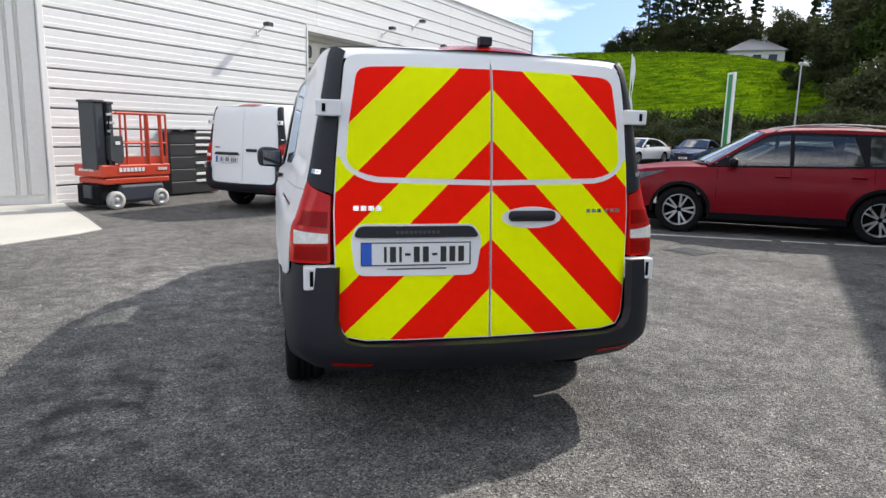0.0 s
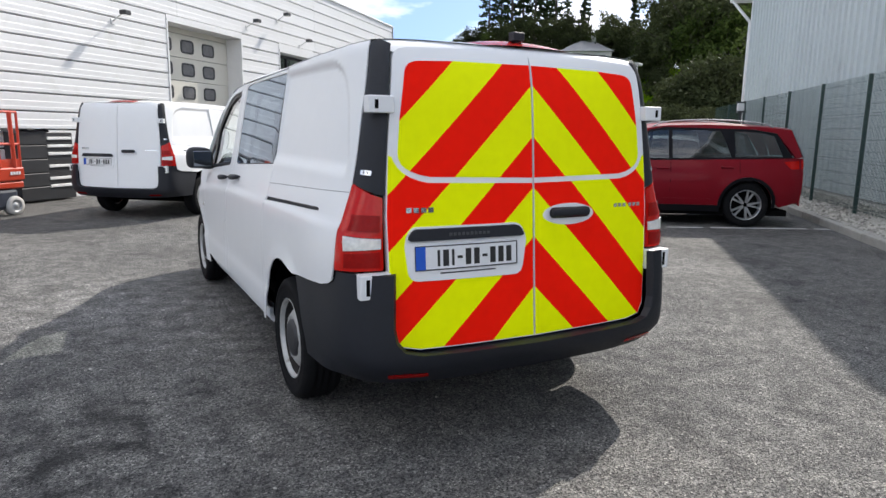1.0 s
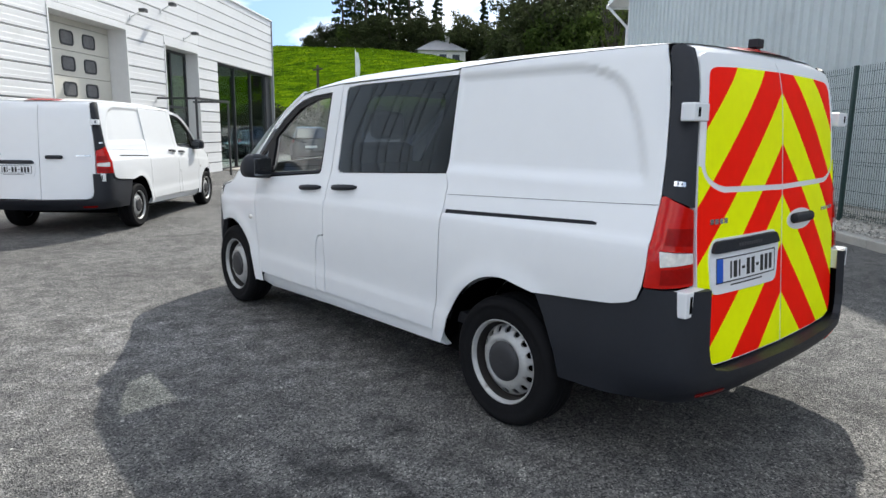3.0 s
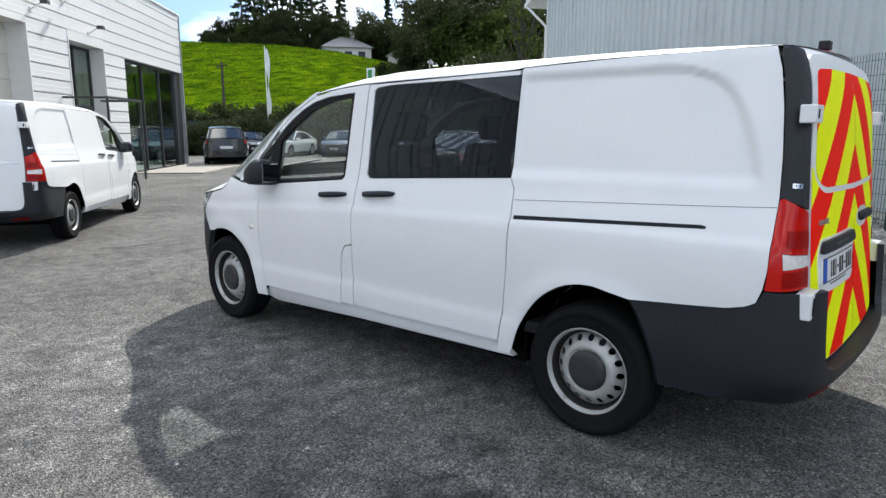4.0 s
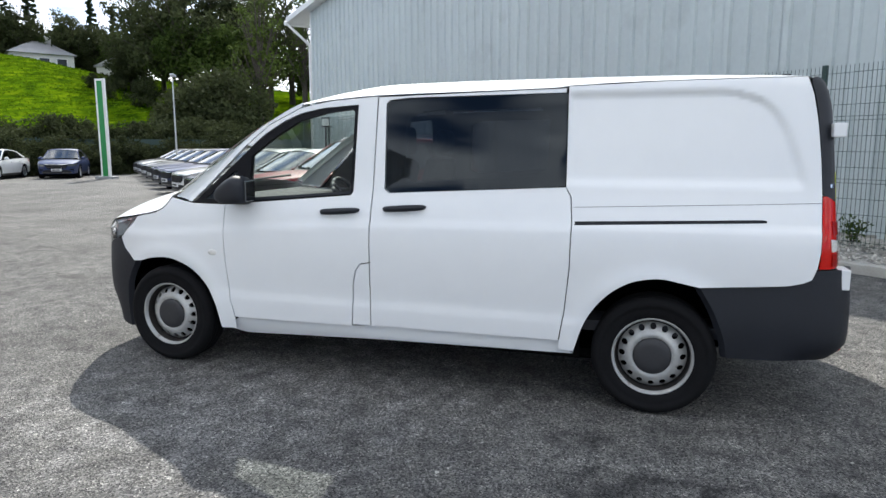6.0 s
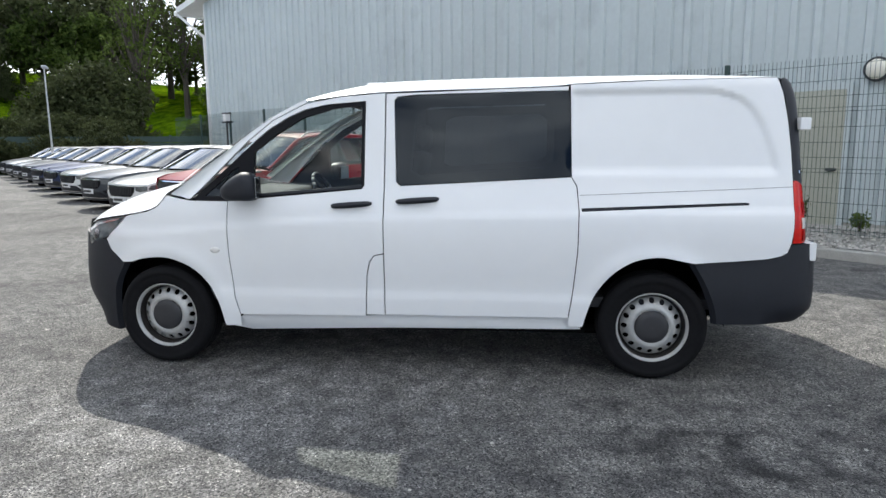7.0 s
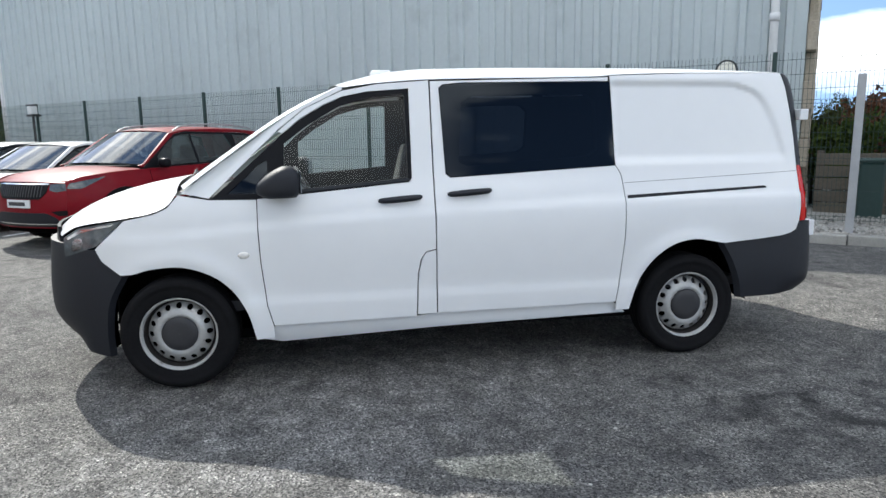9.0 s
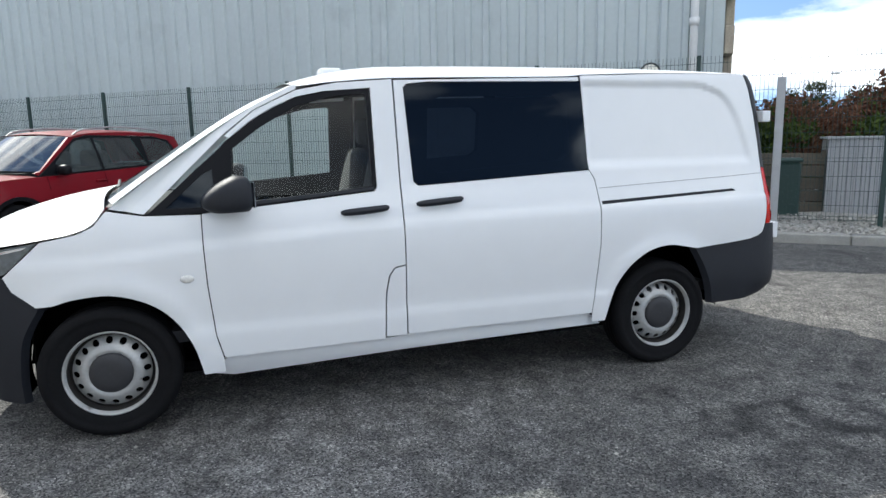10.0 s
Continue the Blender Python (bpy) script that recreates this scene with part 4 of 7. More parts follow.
QUARTER = [(3.93, 1.142), (3.74, 1.315), (3.70, 1.33), (3.69, 1.145)]
SWIN = [(2.661, 1.745), (2.64, 1.762), (2.523, 1.774), (1.567, 1.784), (1.552, 1.262), (2.612, 1.211), (2.64, 1.235)]


def build_van(m, label, side_window=True, striped=True, group=""):
    van = thing("van", label, "van", m, group)
    tag = "w" if side_window else "p"
    for sign in (-1, 1):
        sd, k = van_side(sign), "L" if sign < 0 else "R"
        fender = [(3.766, 1.108), (3.766, 0.97), (3.759, 0.749), (3.736, 0.488), (3.704, 0.36), (3.70, 0.285)] + ARCH_F + [(4.545, 0.695), (4.647, 0.772), (4.682, 0.844), (4.655, 0.868), (4.503, 1.006), (4.342, 1.036), (4.261, 1.073), (4.203, 1.142), (4.03, 1.112)]
        part_once("front_wing", "fender" + k, lambda: sheet(fender, sd, 0.028, thick=0.006), WHITE_PAINT, van)
        flange = fair([(4.655, 0.868), (4.503, 1.006), (4.342, 1.036), (4.261, 1.073), (4.203, 1.142)])
        part_once("wing_flange", "flange" + k, lambda: grid(range(len(flange)), span(0, 1, 2), lambda i, v: (sign * (van_x(*flange[i]) - 0.07 * v), flange[i][0], flange[i][1] + 0.001)), WHITE_PAINT, van)
        door = [(3.760, 1.110), (2.87, 1.186), (2.852, 1.21), (2.852, 1.745), (3.106, 1.727), (3.253, 1.697), (3.363, 1.652), (3.50, 1.571), (3.605, 1.487), (3.63, 1.497), (3.473, 1.625), (3.253, 1.731), (3.033, 1.771), (2.728, 1.792), (2.724, 0.784), (2.785, 0.772), (2.818, 0.728), (2.838, 0.633), (2.849, 0.372), (3.698, 0.363), (3.73, 0.488), (3.753, 0.749), (3.760, 0.97)]
        fd = part_once("front_door", "fdoor" + k, lambda: sheet(door, sd, 0.026, thick=0.03), WHITE_PAINT, van)
        flap = [(2.724, 0.776), (2.782, 0.765), (2.810, 0.725), (2.830, 0.633), (2.841, 0.382), (2.724, 0.382)]
        part_once("fuel_flap", "flap" + k, lambda: sheet(flap, sd, 0.026, thick=0.02), WHITE_PAINT, van)
        part_once("window_surround", "surround" + k, lambda: sheet(FRONT_WIN, lambda y, z, d: sd(y, z, d + 0.006), 0.05, [GLASS_F, QUARTER], 0.03), BLACK_GLOSS, fd)
        part_once("window_glass", "fglass" + k, lambda: sheet([(a, b) for a, b in GLASS_F], lambda y, z, d: sd(y, z, d + 0.016), 0.08, thick=0), CAR_GLASS, fd)
        qg = QUARTER
        part_once("quarter_glass", "qglass" + k, lambda: sheet(qg, lambda y, z, d: sd(y, z, d + 0.012), 0.06, thick=0), PRIVACY_GLASS, fd)
        part_once("waist_seal", "seal" + k, lambda: sheet([(3.60, 1.138), (2.87, 1.196), (2.87, 1.212), (3.60, 1.156)], lambda y, z, d: sd(y, z, d - 0.004), 0.08, thick=0.015), BLACK_PLASTIC, fd)
        # sliding door or fixed side
        if side_window:
            slide = [(2.716, 0.385), (2.718, 1.787), (1.572, 1.812), (1.574, 1.789), (2.523, 1.780), (2.645, 1.768), (2.668, 1.747), (2.647, 1.230), (2.618, 1.205)] + SDOOR_REAR
        else:
            slide = [(2.716, 0.385), (2.718, 1.787), (1.572, 1.812)] + SDOOR_REAR
        sl = part_once("sliding_door", "slide" + tag + k, lambda: sheet(slide, sd, 0.026, thick=0.03), WHITE_PAINT, van)
        if side_window:
            part_once("window_glass", "sglass" + k, lambda: sheet(SWIN, lambda y, z, d: sd(y, z, d + 0.003), 0.08, thick=0.008), PRIVACY_GLASS, sl, "dark tinted side window")
            part_once("window_band", "sband" + k, lambda: sheet(dense(SWIN, 0.5), lambda y, z, d: sd(y, z, d + 0.012), 0.08, [[(2.56, 1.30), (2.53, 1.66), (2.45, 1.70), (1.72, 1.71), (1.66, 1.66), (1.66, 1.36), (1.72, 1.32), (2.50, 1.27)]], 0), BLACK_GLOSS, sl)
        quarter = [(1.560, 1.822), (1.0, 1.838), (0.345, 1.842), (0.315, 1.75), (0.288, 1.59), (0.269, 1.40), (0.260, 1.238), (0.261, 0.95), (0.272, 0.872), (0.292, 0.815), (0.33, 0.795), (0.40, 0.779), (0.612, 0.762), (0.821, 0.747)] + ARCH_R[::-1] + [(1.556, 0.338), (1.556, 0.388), (1.530, 0.554), (1.506, 0.808), (1.502, 1.057), (1.515, 1.206), (1.548, 1.26)]
        slot = [(1.49, 1.052), (0.516, 1.094), (0.516, 1.106), (0.54, 1.110), (1.49, 1.073)]
        q = part_once("rear_quarter", "quarter" + k, lambda: sheet(quarter, sd, 0.017, [slot], 0.006), WHITE_PAINT, van)
        part_once("door_rail", "rail" + k, lambda: sheet([(1.50, 1.048), (0.51, 1.09), (0.51, 1.11), (1.50, 1.078)], lambda y, z, d: sd(y, z, d + 0.012), 0.06, thick=0.0), BLACK_PLASTIC, q)
        part_once("seam", "seam" + k, lambda: sheet([(1.50, 1.149), (0.262, 1.198), (0.262, 1.2005), (1.50, 1.1515)], lambda y, z, d: sd(y, z, d - 0.0012), 0.1, thick=0.001), CABIN_GREY, q)
        sill = [(3.79, 0.272), (3.69, 0.355), (2.85, 0.364), (2.70, 0.375), (1.56, 0.382), (1.48, 0.310), (2.70, 0.282), (3.66, 0.240)]
        part_once("sill", "sill" + k, lambda: sheet(sill, lambda y, z, d: (sign * (0.934 - 0.6 * max(0, 0.33 - z) - 0.5 * max(0, z - 0.35) - d), y, z), 0.05, thick=0.04), WHITE_PAINT, van)
        pil = [(3.250, 1.738), (3.473, 1.632), (3.635, 1.503), (4.03, 1.122), (4.195, 1.150), (3.95, 1.33), (3.6, 1.572), (3.42, 1.680), (3.30, 1.742), (3.250, 1.762)]
        roll = smooth_curve([(3.25, 1.742), (3.473, 1.632), (3.635, 1.503), (4.03, 1.122), (4.2, 0.96)])
        part_once("front_pillar", "apillar" + k, lambda: sheet(pil, lambda y, z, d: sd(y, z, d + 0.034 * step01(z - roll(y), 0.012, 0.10)), 0.025, thick=0.03), WHITE_PAINT, van)
        cn = van_corner(sign)
        part_once("rear_pillar", "dpillar" + k, lambda: sheet([(0.0, 1.241), (0.02, 1.80), (0.12, 1.835), (0.5, 1.845), (0.98, 1.825), (1.0, 1.187)], lambda s, z, d: cn(s, z, d + 0.002), 0.05, thick=0.02), BLACK_PLASTIC, van, "dark grey plastic corner post")
        tl = part_once("tail_lamp", "tail" + k, lambda: sheet(rounded([(0.0, 0.870), (0.0, 1.232), (0.12, 1.235), (0.97, 1.178), (0.97, 0.872)], 0.02), cn, 0.03, [[(0.30, 0.955), (0.26, 1.022), (0.97 - 0.02, 1.008), (0.95, 0.962)]], 0.05), LENS_RED, van, "red tail lamp with a clear band")
        part_once("clear_lens", "tailc" + k, lambda: sheet([(0.30, 0.957), (0.26, 1.020), (0.945, 1.006), (0.945, 0.964)], lambda s, z, d: cn(s, z, d - 0.006), 0.03, thick=0.02), LENS_CLEAR, tl, "clear reversing lens")
        part_once("upper_lens", "tailu" + k, lambda: sheet([(0.35, 1.045), (0.33, 1.11), (0.93, 1.105), (0.93, 1.035)], lambda s, z, d: cn(s, z, d - 0.006), 0.03, thick=0.01), LENS_DARKRED, tl)
        part_once("lower_lens", "taill" + k, lambda: sheet([(0.32, 0.885), (0.32, 0.945), (0.93, 0.950), (0.93, 0.885)], lambda s, z, d: cn(s, z, d - 0.006), 0.03, thick=0.01), LENS_DARKRED, tl)
        part_once("headlamp", "headl" + k, lambda: sheet([(4.88, 0.905), (4.778, 0.962), (4.515, 1.006), (4.668, 0.862), (4.885, 0.79)], sd, 0.035, thick=0.04), LENS_GREY, van, "clear smoked headlamp")
        part_once("lamp_strip", "lstrip" + k, lambda: sheet([(4.86, 0.905), (4.772, 0.952), (4.56, 0.989), (4.58, 0.976), (4.76, 0.938), (4.85, 0.893)], lambda y, z, d: sd(y, z, d - 0.003), 0.04, thick=0.003), CHROME, van, "pale light strip in the headlamp")
        part_once("lamp_reflector", "lrefl" + k, lambda: sheet(rounded([(4.84, 0.822), (4.76, 0.848), (4.75, 0.905), (4.81, 0.905)], 0.03), lambda y, z, d: sd(y, z, d - 0.003), 0.02, thick=0.003), CHROME, van, "bright headlamp reflector")
        # handles
        for ya, yb, za, zb in ((3.045, 2.815, 1.082, 1.100), (2.625, 2.385, 1.110, 1.128)):
            def hnd(ya=ya, yb=yb, za=za, zb=zb):
                def at(i, j):
                    t, a = i / 16, 2 * math.pi * j / 8
                    y, z = ya + 0.018 + (yb - ya - 0.036) * t, za + (zb - za) * t
                    swell = 0.45 + 0.75 * math.sin(math.pi * min(1, max(0, t * 1.0))) ** 0.25
                    out = 0.004 + 0.030 * math.sin(math.pi * t) ** 0.35
                    return (sign * (van_x(y, z) + out + 0.011 * math.cos(a) * swell), y, z + 0.0165 * math.sin(a) * swell)
                return grid(range(17), range(9), at)
            holder = fd if ya > 2.8 else sl
            part_once("door_handle", "handle%s%s%.1f" % (tag, k, ya), hnd, BLACK_PLASTIC, holder, "black plastic door handle")
            part_once("handle_scoop", "scoop%s%s%.1f" % (tag, k, ya), lambda: sheet(rounded([(ya - 0.03, za - 0.028), (yb + 0.03, zb - 0.03), (yb + 0.03, zb + 0.04), (ya - 0.03, za + 0.04)], 0.03), lambda y, z, d: sd(y, z, d - 0.0015), 0.05, thick=0.001), WHITE_PAINT, holder)
        ind = part_once("indicator", "indic" + k, lambda: done(blob_bm(0.010, 0.034, 0.020), True), LENS_CLEAR, van, "small pale side indicator")
        ind.matrix_basis = Matrix.Translation((sign * van_x(3.85, 0.793), 3.85, 0.793))
        # mirror
        mir = part_once("mirror", "mirror" + k, lambda: mirror_shell(sign), BLACK_PLASTIC, van, "black plastic door mirror")
        mir.matrix_basis = Matrix.Translation((sign * 1.02, 3.60, 1.205)) @ Matrix.Rotation(radians(-12 * sign), 4, "Z")
        part_once("mirror_glass", "mirglass", lambda: done(boxed(-0.078, 0.078, -0.089, -0.078, -0.062, 0.066, 0.004), False), MIRROR, mir, "dark mirror glass")
        part_once("mirror_arm", "mirarm" + k, lambda: done(boxed(-0.02 * sign, -0.15 * sign, -0.05, 0.03, -0.088, -0.052, 0.012, 2), True), BLACK_PLASTIC, mir)
        for nm_, pts_ in (("a", [(1.50, 0.39), (1.47, 0.8), (1.46, 1.06), (1.49, 1.27), (1.52, 1.83), (1.61, 1.80), (1.60, 1.25), (1.57, 1.06), (1.575, 0.8), (1.60, 0.39)]), ("b", [(2.69, 0.38), (2.69, 1.79), (2.76, 1.79), (2.76, 0.80), (2.87, 0.78), (2.88, 0.38)]), ("c", [(3.67, 0.36), (3.72, 1.10), (3.82, 1.10), (3.76, 0.36)])):
            part_once("door_seal", "seal" + nm_ + k, lambda: sheet(pts_, lambda y, z, d: sd(y, z, d + 0.034), 0.08, thick=0.0), DARK_HOLE, van)
        # trim inside the doors
        inner = [(2.70, 0.50), (2.70, 1.762), (3.03, 1.745), (3.24, 1.705), (3.45, 1.60), (3.62, 1.475), (3.95, 1.14), (3.92, 0.80), (3.75, 0.78), (3.72, 0.50)]
        part_once("door_trim", "dtrim" + k, lambda: sheet(inner, lambda y, z, d: sd(y, z, d + 0.05), 0.09, [GLASS_F], 0.0), CABIN, fd)
        hold = [(2.685, 0.80), (2.685, 1.762), (0.40, 1.80), (0.40, 0.80)]
        part_once("side_lining", "lining" + tag + k, lambda: sheet(hold, lambda y, z, d: sd(y, z, d + 0.085), 0.15, [[(2.56, 1.30), (2.53, 1.66), (2.45, 1.70), (1.72, 1.71), (1.66, 1.66), (1.66, 1.36), (1.72, 1.32), (2.50, 1.27)]] if side_window else (), 0.0), CABIN, van)
        # wheel arch liners
        for ya in (R_AXLE, F_AXLE):
            def liner(ya=ya):
                us = span(2 if ya < 2 else -16, 178, 20)
                return grid(us, (0.62, 0.94), lambda a, x: (sign * (x + (VAN_P(ya + 0.428 * math.cos(radians(a))) - 0.02 if x > 0.9 else 0.0)), ya + 0.428 * math.cos(radians(a)), HUB_Z + 0.428 * math.sin(radians(a))))
            part_once("arch_liner", "liner%s%.1f" % (k, ya), liner, ARCH_BLACK, van)
            part_once("arch_wall", "awall%s%.1f" % (k, ya), lambda: sheet([(ya + 0.43 * math.cos(radians(a)), HUB_Z + 0.43 * math.sin(radians(a))) for a in range(0, 181, 20)], lambda y, z, d: (sign * 0.62, y, z), 0.2, thick=0.0), ARCH_BLACK, van)
            steel_wheel(van, 0.932, ya, sign)
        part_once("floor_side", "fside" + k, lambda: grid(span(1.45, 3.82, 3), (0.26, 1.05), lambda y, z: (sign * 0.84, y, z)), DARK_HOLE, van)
    # roof, screen, bonnet
    ze = smooth_curve([(0.33, 1.845), (1.0, 1.842), (1.56, 1.826), (1.62, 1.818), (2.74, 1.797), (3.033, 1.777), (3.27, 1.748)])
    zc = smooth_curve([(0.2, 1.842), (0.5, 1.886), (1.0, 1.905), (2.0, 1.912), (2.7, 1.902), (2.9, 1.885), (3.05, 1.860), (3.2, 1.822), (3.34, 1.775)])

    def roof_at(u, v):
        e, c = 0.335 + (3.265 - 0.335) * v, 0.235 + (3.34 - 0.235) * v
        w = (1 - abs(u) ** 3.2) ** 0.8
        y = e + (c - e) * (1 - u * u)
        rib = 0.004 * math.cos(u * 22) * step01(v, 0.05, 0.15) * step01(0.95 - v, 0, 0.1) * step01(0.8 - abs(u), 0, 0.1)
        return (u * van_x(e, ze(e)), y, ze(e) + (zc(y) - ze(e)) * w + rib)
    part_once("roof", "roof", lambda: grid([math.sin(math.pi / 2 * a) for a in span(-1, 1, 48)], span(0, 1, 60), roof_at), WHITE_PAINT, van)
    part_once("headlining", "headlin", lambda: grid(span(-0.92, 0.92, 12), span(0.03, 0.97, 12), lambda u, v: tuple(Vector(roof_at(u, v)) - Vector((0, 0, 0.045)))), CABIN_GREY, van)
    pe_y, pe_z = smooth_curve([(0, 3.268), (0.35, 3.6), (0.75, 3.95), (1, 4.165)]), smooth_curve([(0, 1.754), (0.35, 1.572), (0.75, 1.33), (1, 1.172)])
    pc_y, pc_z = smooth_curve([(0, 3.34), (0.3, 3.63), (1, 4.29)]), smooth_curve([(0, 1.775), (0.3, 1.618), (1, 1.20)])

    def screen_at(u, v):
        w = 1 - abs(u) ** 2.2
        return (u * van_x(pe_y(v), pe_z(v)), pe_y(v) + (pc_y(v) - pe_y(v)) * w, pe_z(v) + (pc_z(v) - pe_z(v)) * w)
    part_once("windscreen", "screen", lambda: grid(span(-1, 1, 20), span(0, 1, 12), screen_at), SCREEN_GLASS, van, "clear windscreen")
    for sgn in (-1, 1):
        part_once("pillar_top", "ptop%d" % sgn, lambda: grid(span(0.90, 1.0, 4), span(0, 1, 16), lambda u, v: tuple(Vector(screen_at(sgn * u, v)) + Vector((0, 0.010, 0.012)) * (1 - (u - 0.9) * 6) * step01(v, 0.0, 0.2))), WHITE_PAINT, van)
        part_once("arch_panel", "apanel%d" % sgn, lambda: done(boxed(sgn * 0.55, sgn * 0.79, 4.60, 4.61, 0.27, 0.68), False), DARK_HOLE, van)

    def header_at(x, v):
        u = x / van_x(0.335, ze(0.335))
        a, b = Vector(van_rear(x, 1.79, 0.012)), Vector(roof_at(u, 0.012))
        return tuple(a.lerp(b, v) + Vector((0, -0.012, 0.010)) * math.sin(math.pi * v))
    part_once("roof_header", "header", lambda: grid(span(-0.70, 0.70, 28), span(0, 1, 6), header_at), WHITE_PAINT, van)
    hy, hz = smooth_curve([(0, 4.206), (0.1, 4.261), (0.25, 4.342), (0.45, 4.503), (0.75, 4.778), (0.9, 4.86), (1, 4.90)]), smooth_curve([(0, 1.150), (0.1, 1.079), (0.25, 1.042), (0.45, 1.012), (0.75, 0.967), (0.9, 0.93), (1, 0.905)])
    cy, cz = smooth_curve([(0, 4.27), (0.3, 4.55), (0.6, 4.80), (0.85, 4.97), (1, 5.03)]), smooth_curve([(0, 1.215), (0.3, 1.165), (0.6, 1.09), (0.85, 1.0), (1, 0.95)])

    def bonnet_at(u, v):
        w = 1 - abs(u) ** 2.6
        return (u * (van_x(hy(v), hz(v)) - 0.004), hy(v) + (cy(v) - hy(v)) * w, hz(v) + (cz(v) - hz(v)) * w + 0.006)
    part_once("bonnet", "bonnet", lambda: grid(span(-1, 1, 30), span(0, 1, 24), bonnet_at), WHITE_PAINT, van)
    part_once("scuttle", "scuttle", lambda: grid(span(-0.8, 0.8, 16), span(0, 1, 3), lambda x, v: (x, 4.14 + 0.15 * (1 - (x / 0.86) ** 2) - 0.04 + 0.10 * v, 1.165 - 0.01 * v)), BLACK_PLASTIC, van)
    wip = bmesh.new()
    rod(wip, (-0.55, 4.19, 1.20), (0.05, 4.27, 1.245), 0.009, 6)
    rod(wip, (0.1, 4.29, 1.215), (0.62, 4.17, 1.24), 0.009, 6)
    part("wiper", wip, BLACK_PLASTIC, van)
    # bumpers
    fa = FB[2]
    front = [(0.0, 0.285), (0.45, 0.285), (fa(4.93), 0.272), (fa(4.78), 0.222)] + fair([(fa(4.655), 0.200), (fa(4.658), 0.34), (fa(4.628), 0.53), (fa(4.54), 0.688)]) + [(fa(4.645), 0.766), (fa(4.69), 0.838), (fa(4.80), 0.84), (fa(4.885), 0.87), (0.5, 0.88), (0.0, 0.88)]
    part_once("front_bumper", "fbumper", lambda: sheet(mirrored(front), van_bumper(FB, -1), 0.05, thick=0.03), BLACK_PLASTIC, van, "dark grey plastic front bumper")
    part_once("grille", "grille", lambda: sheet(mirrored([(0.0, 0.80), (0.55, 0.80), (0.68, 0.87), (0.62, 0.955), (0.0, 0.975)]), lambda a, z, d: (a, FB[1](abs(a)) - 0.06 - 0.5 * (z - 0.79) ** 2 + d * -1, z), 0.06, thick=0.02), BLACK_GLOSS, van, "black grille")
    ra = RB[2]
    rear_b = [(0.0, 0.345), (0.55, 0.352), (0.85, 0.366), (1.1, 0.374)] + fair([(ra(0.665), 0.37), (ra(0.69), 0.477), (ra(0.75), 0.624), (ra(0.825), 0.742)]) + [(ra(0.80), 0.744), (ra(0.612), 0.757), (ra(0.40), 0.774), (ra(0.33), 0.79), (ra(0.285), 0.812), (ra(0.262), 0.862), (0.752, 0.862), (0.748, 0.62), (0.735, 0.562), (0.70, 0.522), (0.62, 0.503), (0.0, 0.495)]
    part_once("rear_bumper", "rbumper", lambda: sheet(mirrored(rear_b), van_bumper(RB, 1), 0.045, thick=0.03), BLACK_PLASTIC, van, "dark grey plastic rear bumper")
    for sgn in (-1, 1):
        part_once("reflector", "refl%d" % sgn, lambda: sheet(rounded([(sgn * 0.60, 0.392), (sgn * 0.60, 0.412), (sgn * 0.79, 0.418), (sgn * 0.79, 0.396)], 0.008), lambda a, z, d: van_bumper(RB, 1)(a, z, d - 0.005), 0.04, thick=0.01), LENS_DARKRED, van, "red bumper reflector")
    part_once("bumper_step", "bstep", lambda: grid(span(-0.80, 0.80, 24), span(0, 1, 2), lambda x, v: (x, van_bumper(RB, 1)(x, 0.497, 0)[1] + 0.004 + 0.22 * v, 0.496 - 0.004 * v)), BLACK_PLASTIC, van)
    # rear doors
    edge = [(0.0035, 0.503), (0.60, 0.510), (0.69, 0.528), (0.722, 0.58), (0.735, 0.80), (0.74, 1.10), (0.727, 1.32), (0.70, 1.62), (0.685, 1.750), (0.679, 1.773), (0.668, 1.791), (0.650, 1.803), (0.615, 1.812), (0.0035, 1.835)]
    upper = [(0.006, 1.768), (0.40, 1.764), (0.57, 1.756), (0.598, 1.750), (0.616, 1.741), (0.628, 1.727), (0.635, 1.708), (0.668, 1.50), (0.680, 1.365), (0.677, 1.342), (0.667, 1.321), (0.648, 1.303), (0.620, 1.288), (0.583, 1.275), (0.535, 1.266), (0.006, 1.255)]
    lower = [(0.006, 1.230), (0.545, 1.241), (0.592, 1.251), (0.630, 1.266), (0.660, 1.284), (0.684, 1.307), (0.700, 1.333), (0.708, 1.352), (0.7225, 1.355), (0.735, 1.10), (0.73, 0.80), (0.717, 0.585), (0.687, 0.533), (0.60, 0.515), (0.006, 0.508)]
    bands = [(b, 1.0) for b in (0.3, 0.745, 0.98, 1.21, 1.445, 1.68, 1.92, 2.17, 2.6)]
    bands_ll = bands[:2] + [(0.98, 0.957), (1.21, 0.95)] + bands[4:]
    bands_lr = bands[:4] + [(1.462, 1.023), (1.71, 1.0), (1.95, 1.0)] + bands[7:]
    for sign in (-1, 1):
        k = "L" if sign < 0 else "R"
        flip = lambda poly: [(sign * a, b) for a, b in poly]
        rd = part_once("rear_door", "rdoor" + k, lambda: sheet(flip(edge), van_rear, 0.06, thick=0.03), WHITE_PAINT, van)
        if striped:
            for region in (upper, lower):
                lines = bands if region is upper else (bands_ll if sign < 0 else bands_lr)
                for i in range(8):
                    piece = clip_band(flip(region), lines[i], lines[i + 1])
                    if piece:
                        part("stripe", sheet(piece, lambda x, z, d: van_rear(x, z, d - 0.0022), 0.08, thick=0.0015), (FILM_YELLOW, FILM_RED)[i % 2], rd)
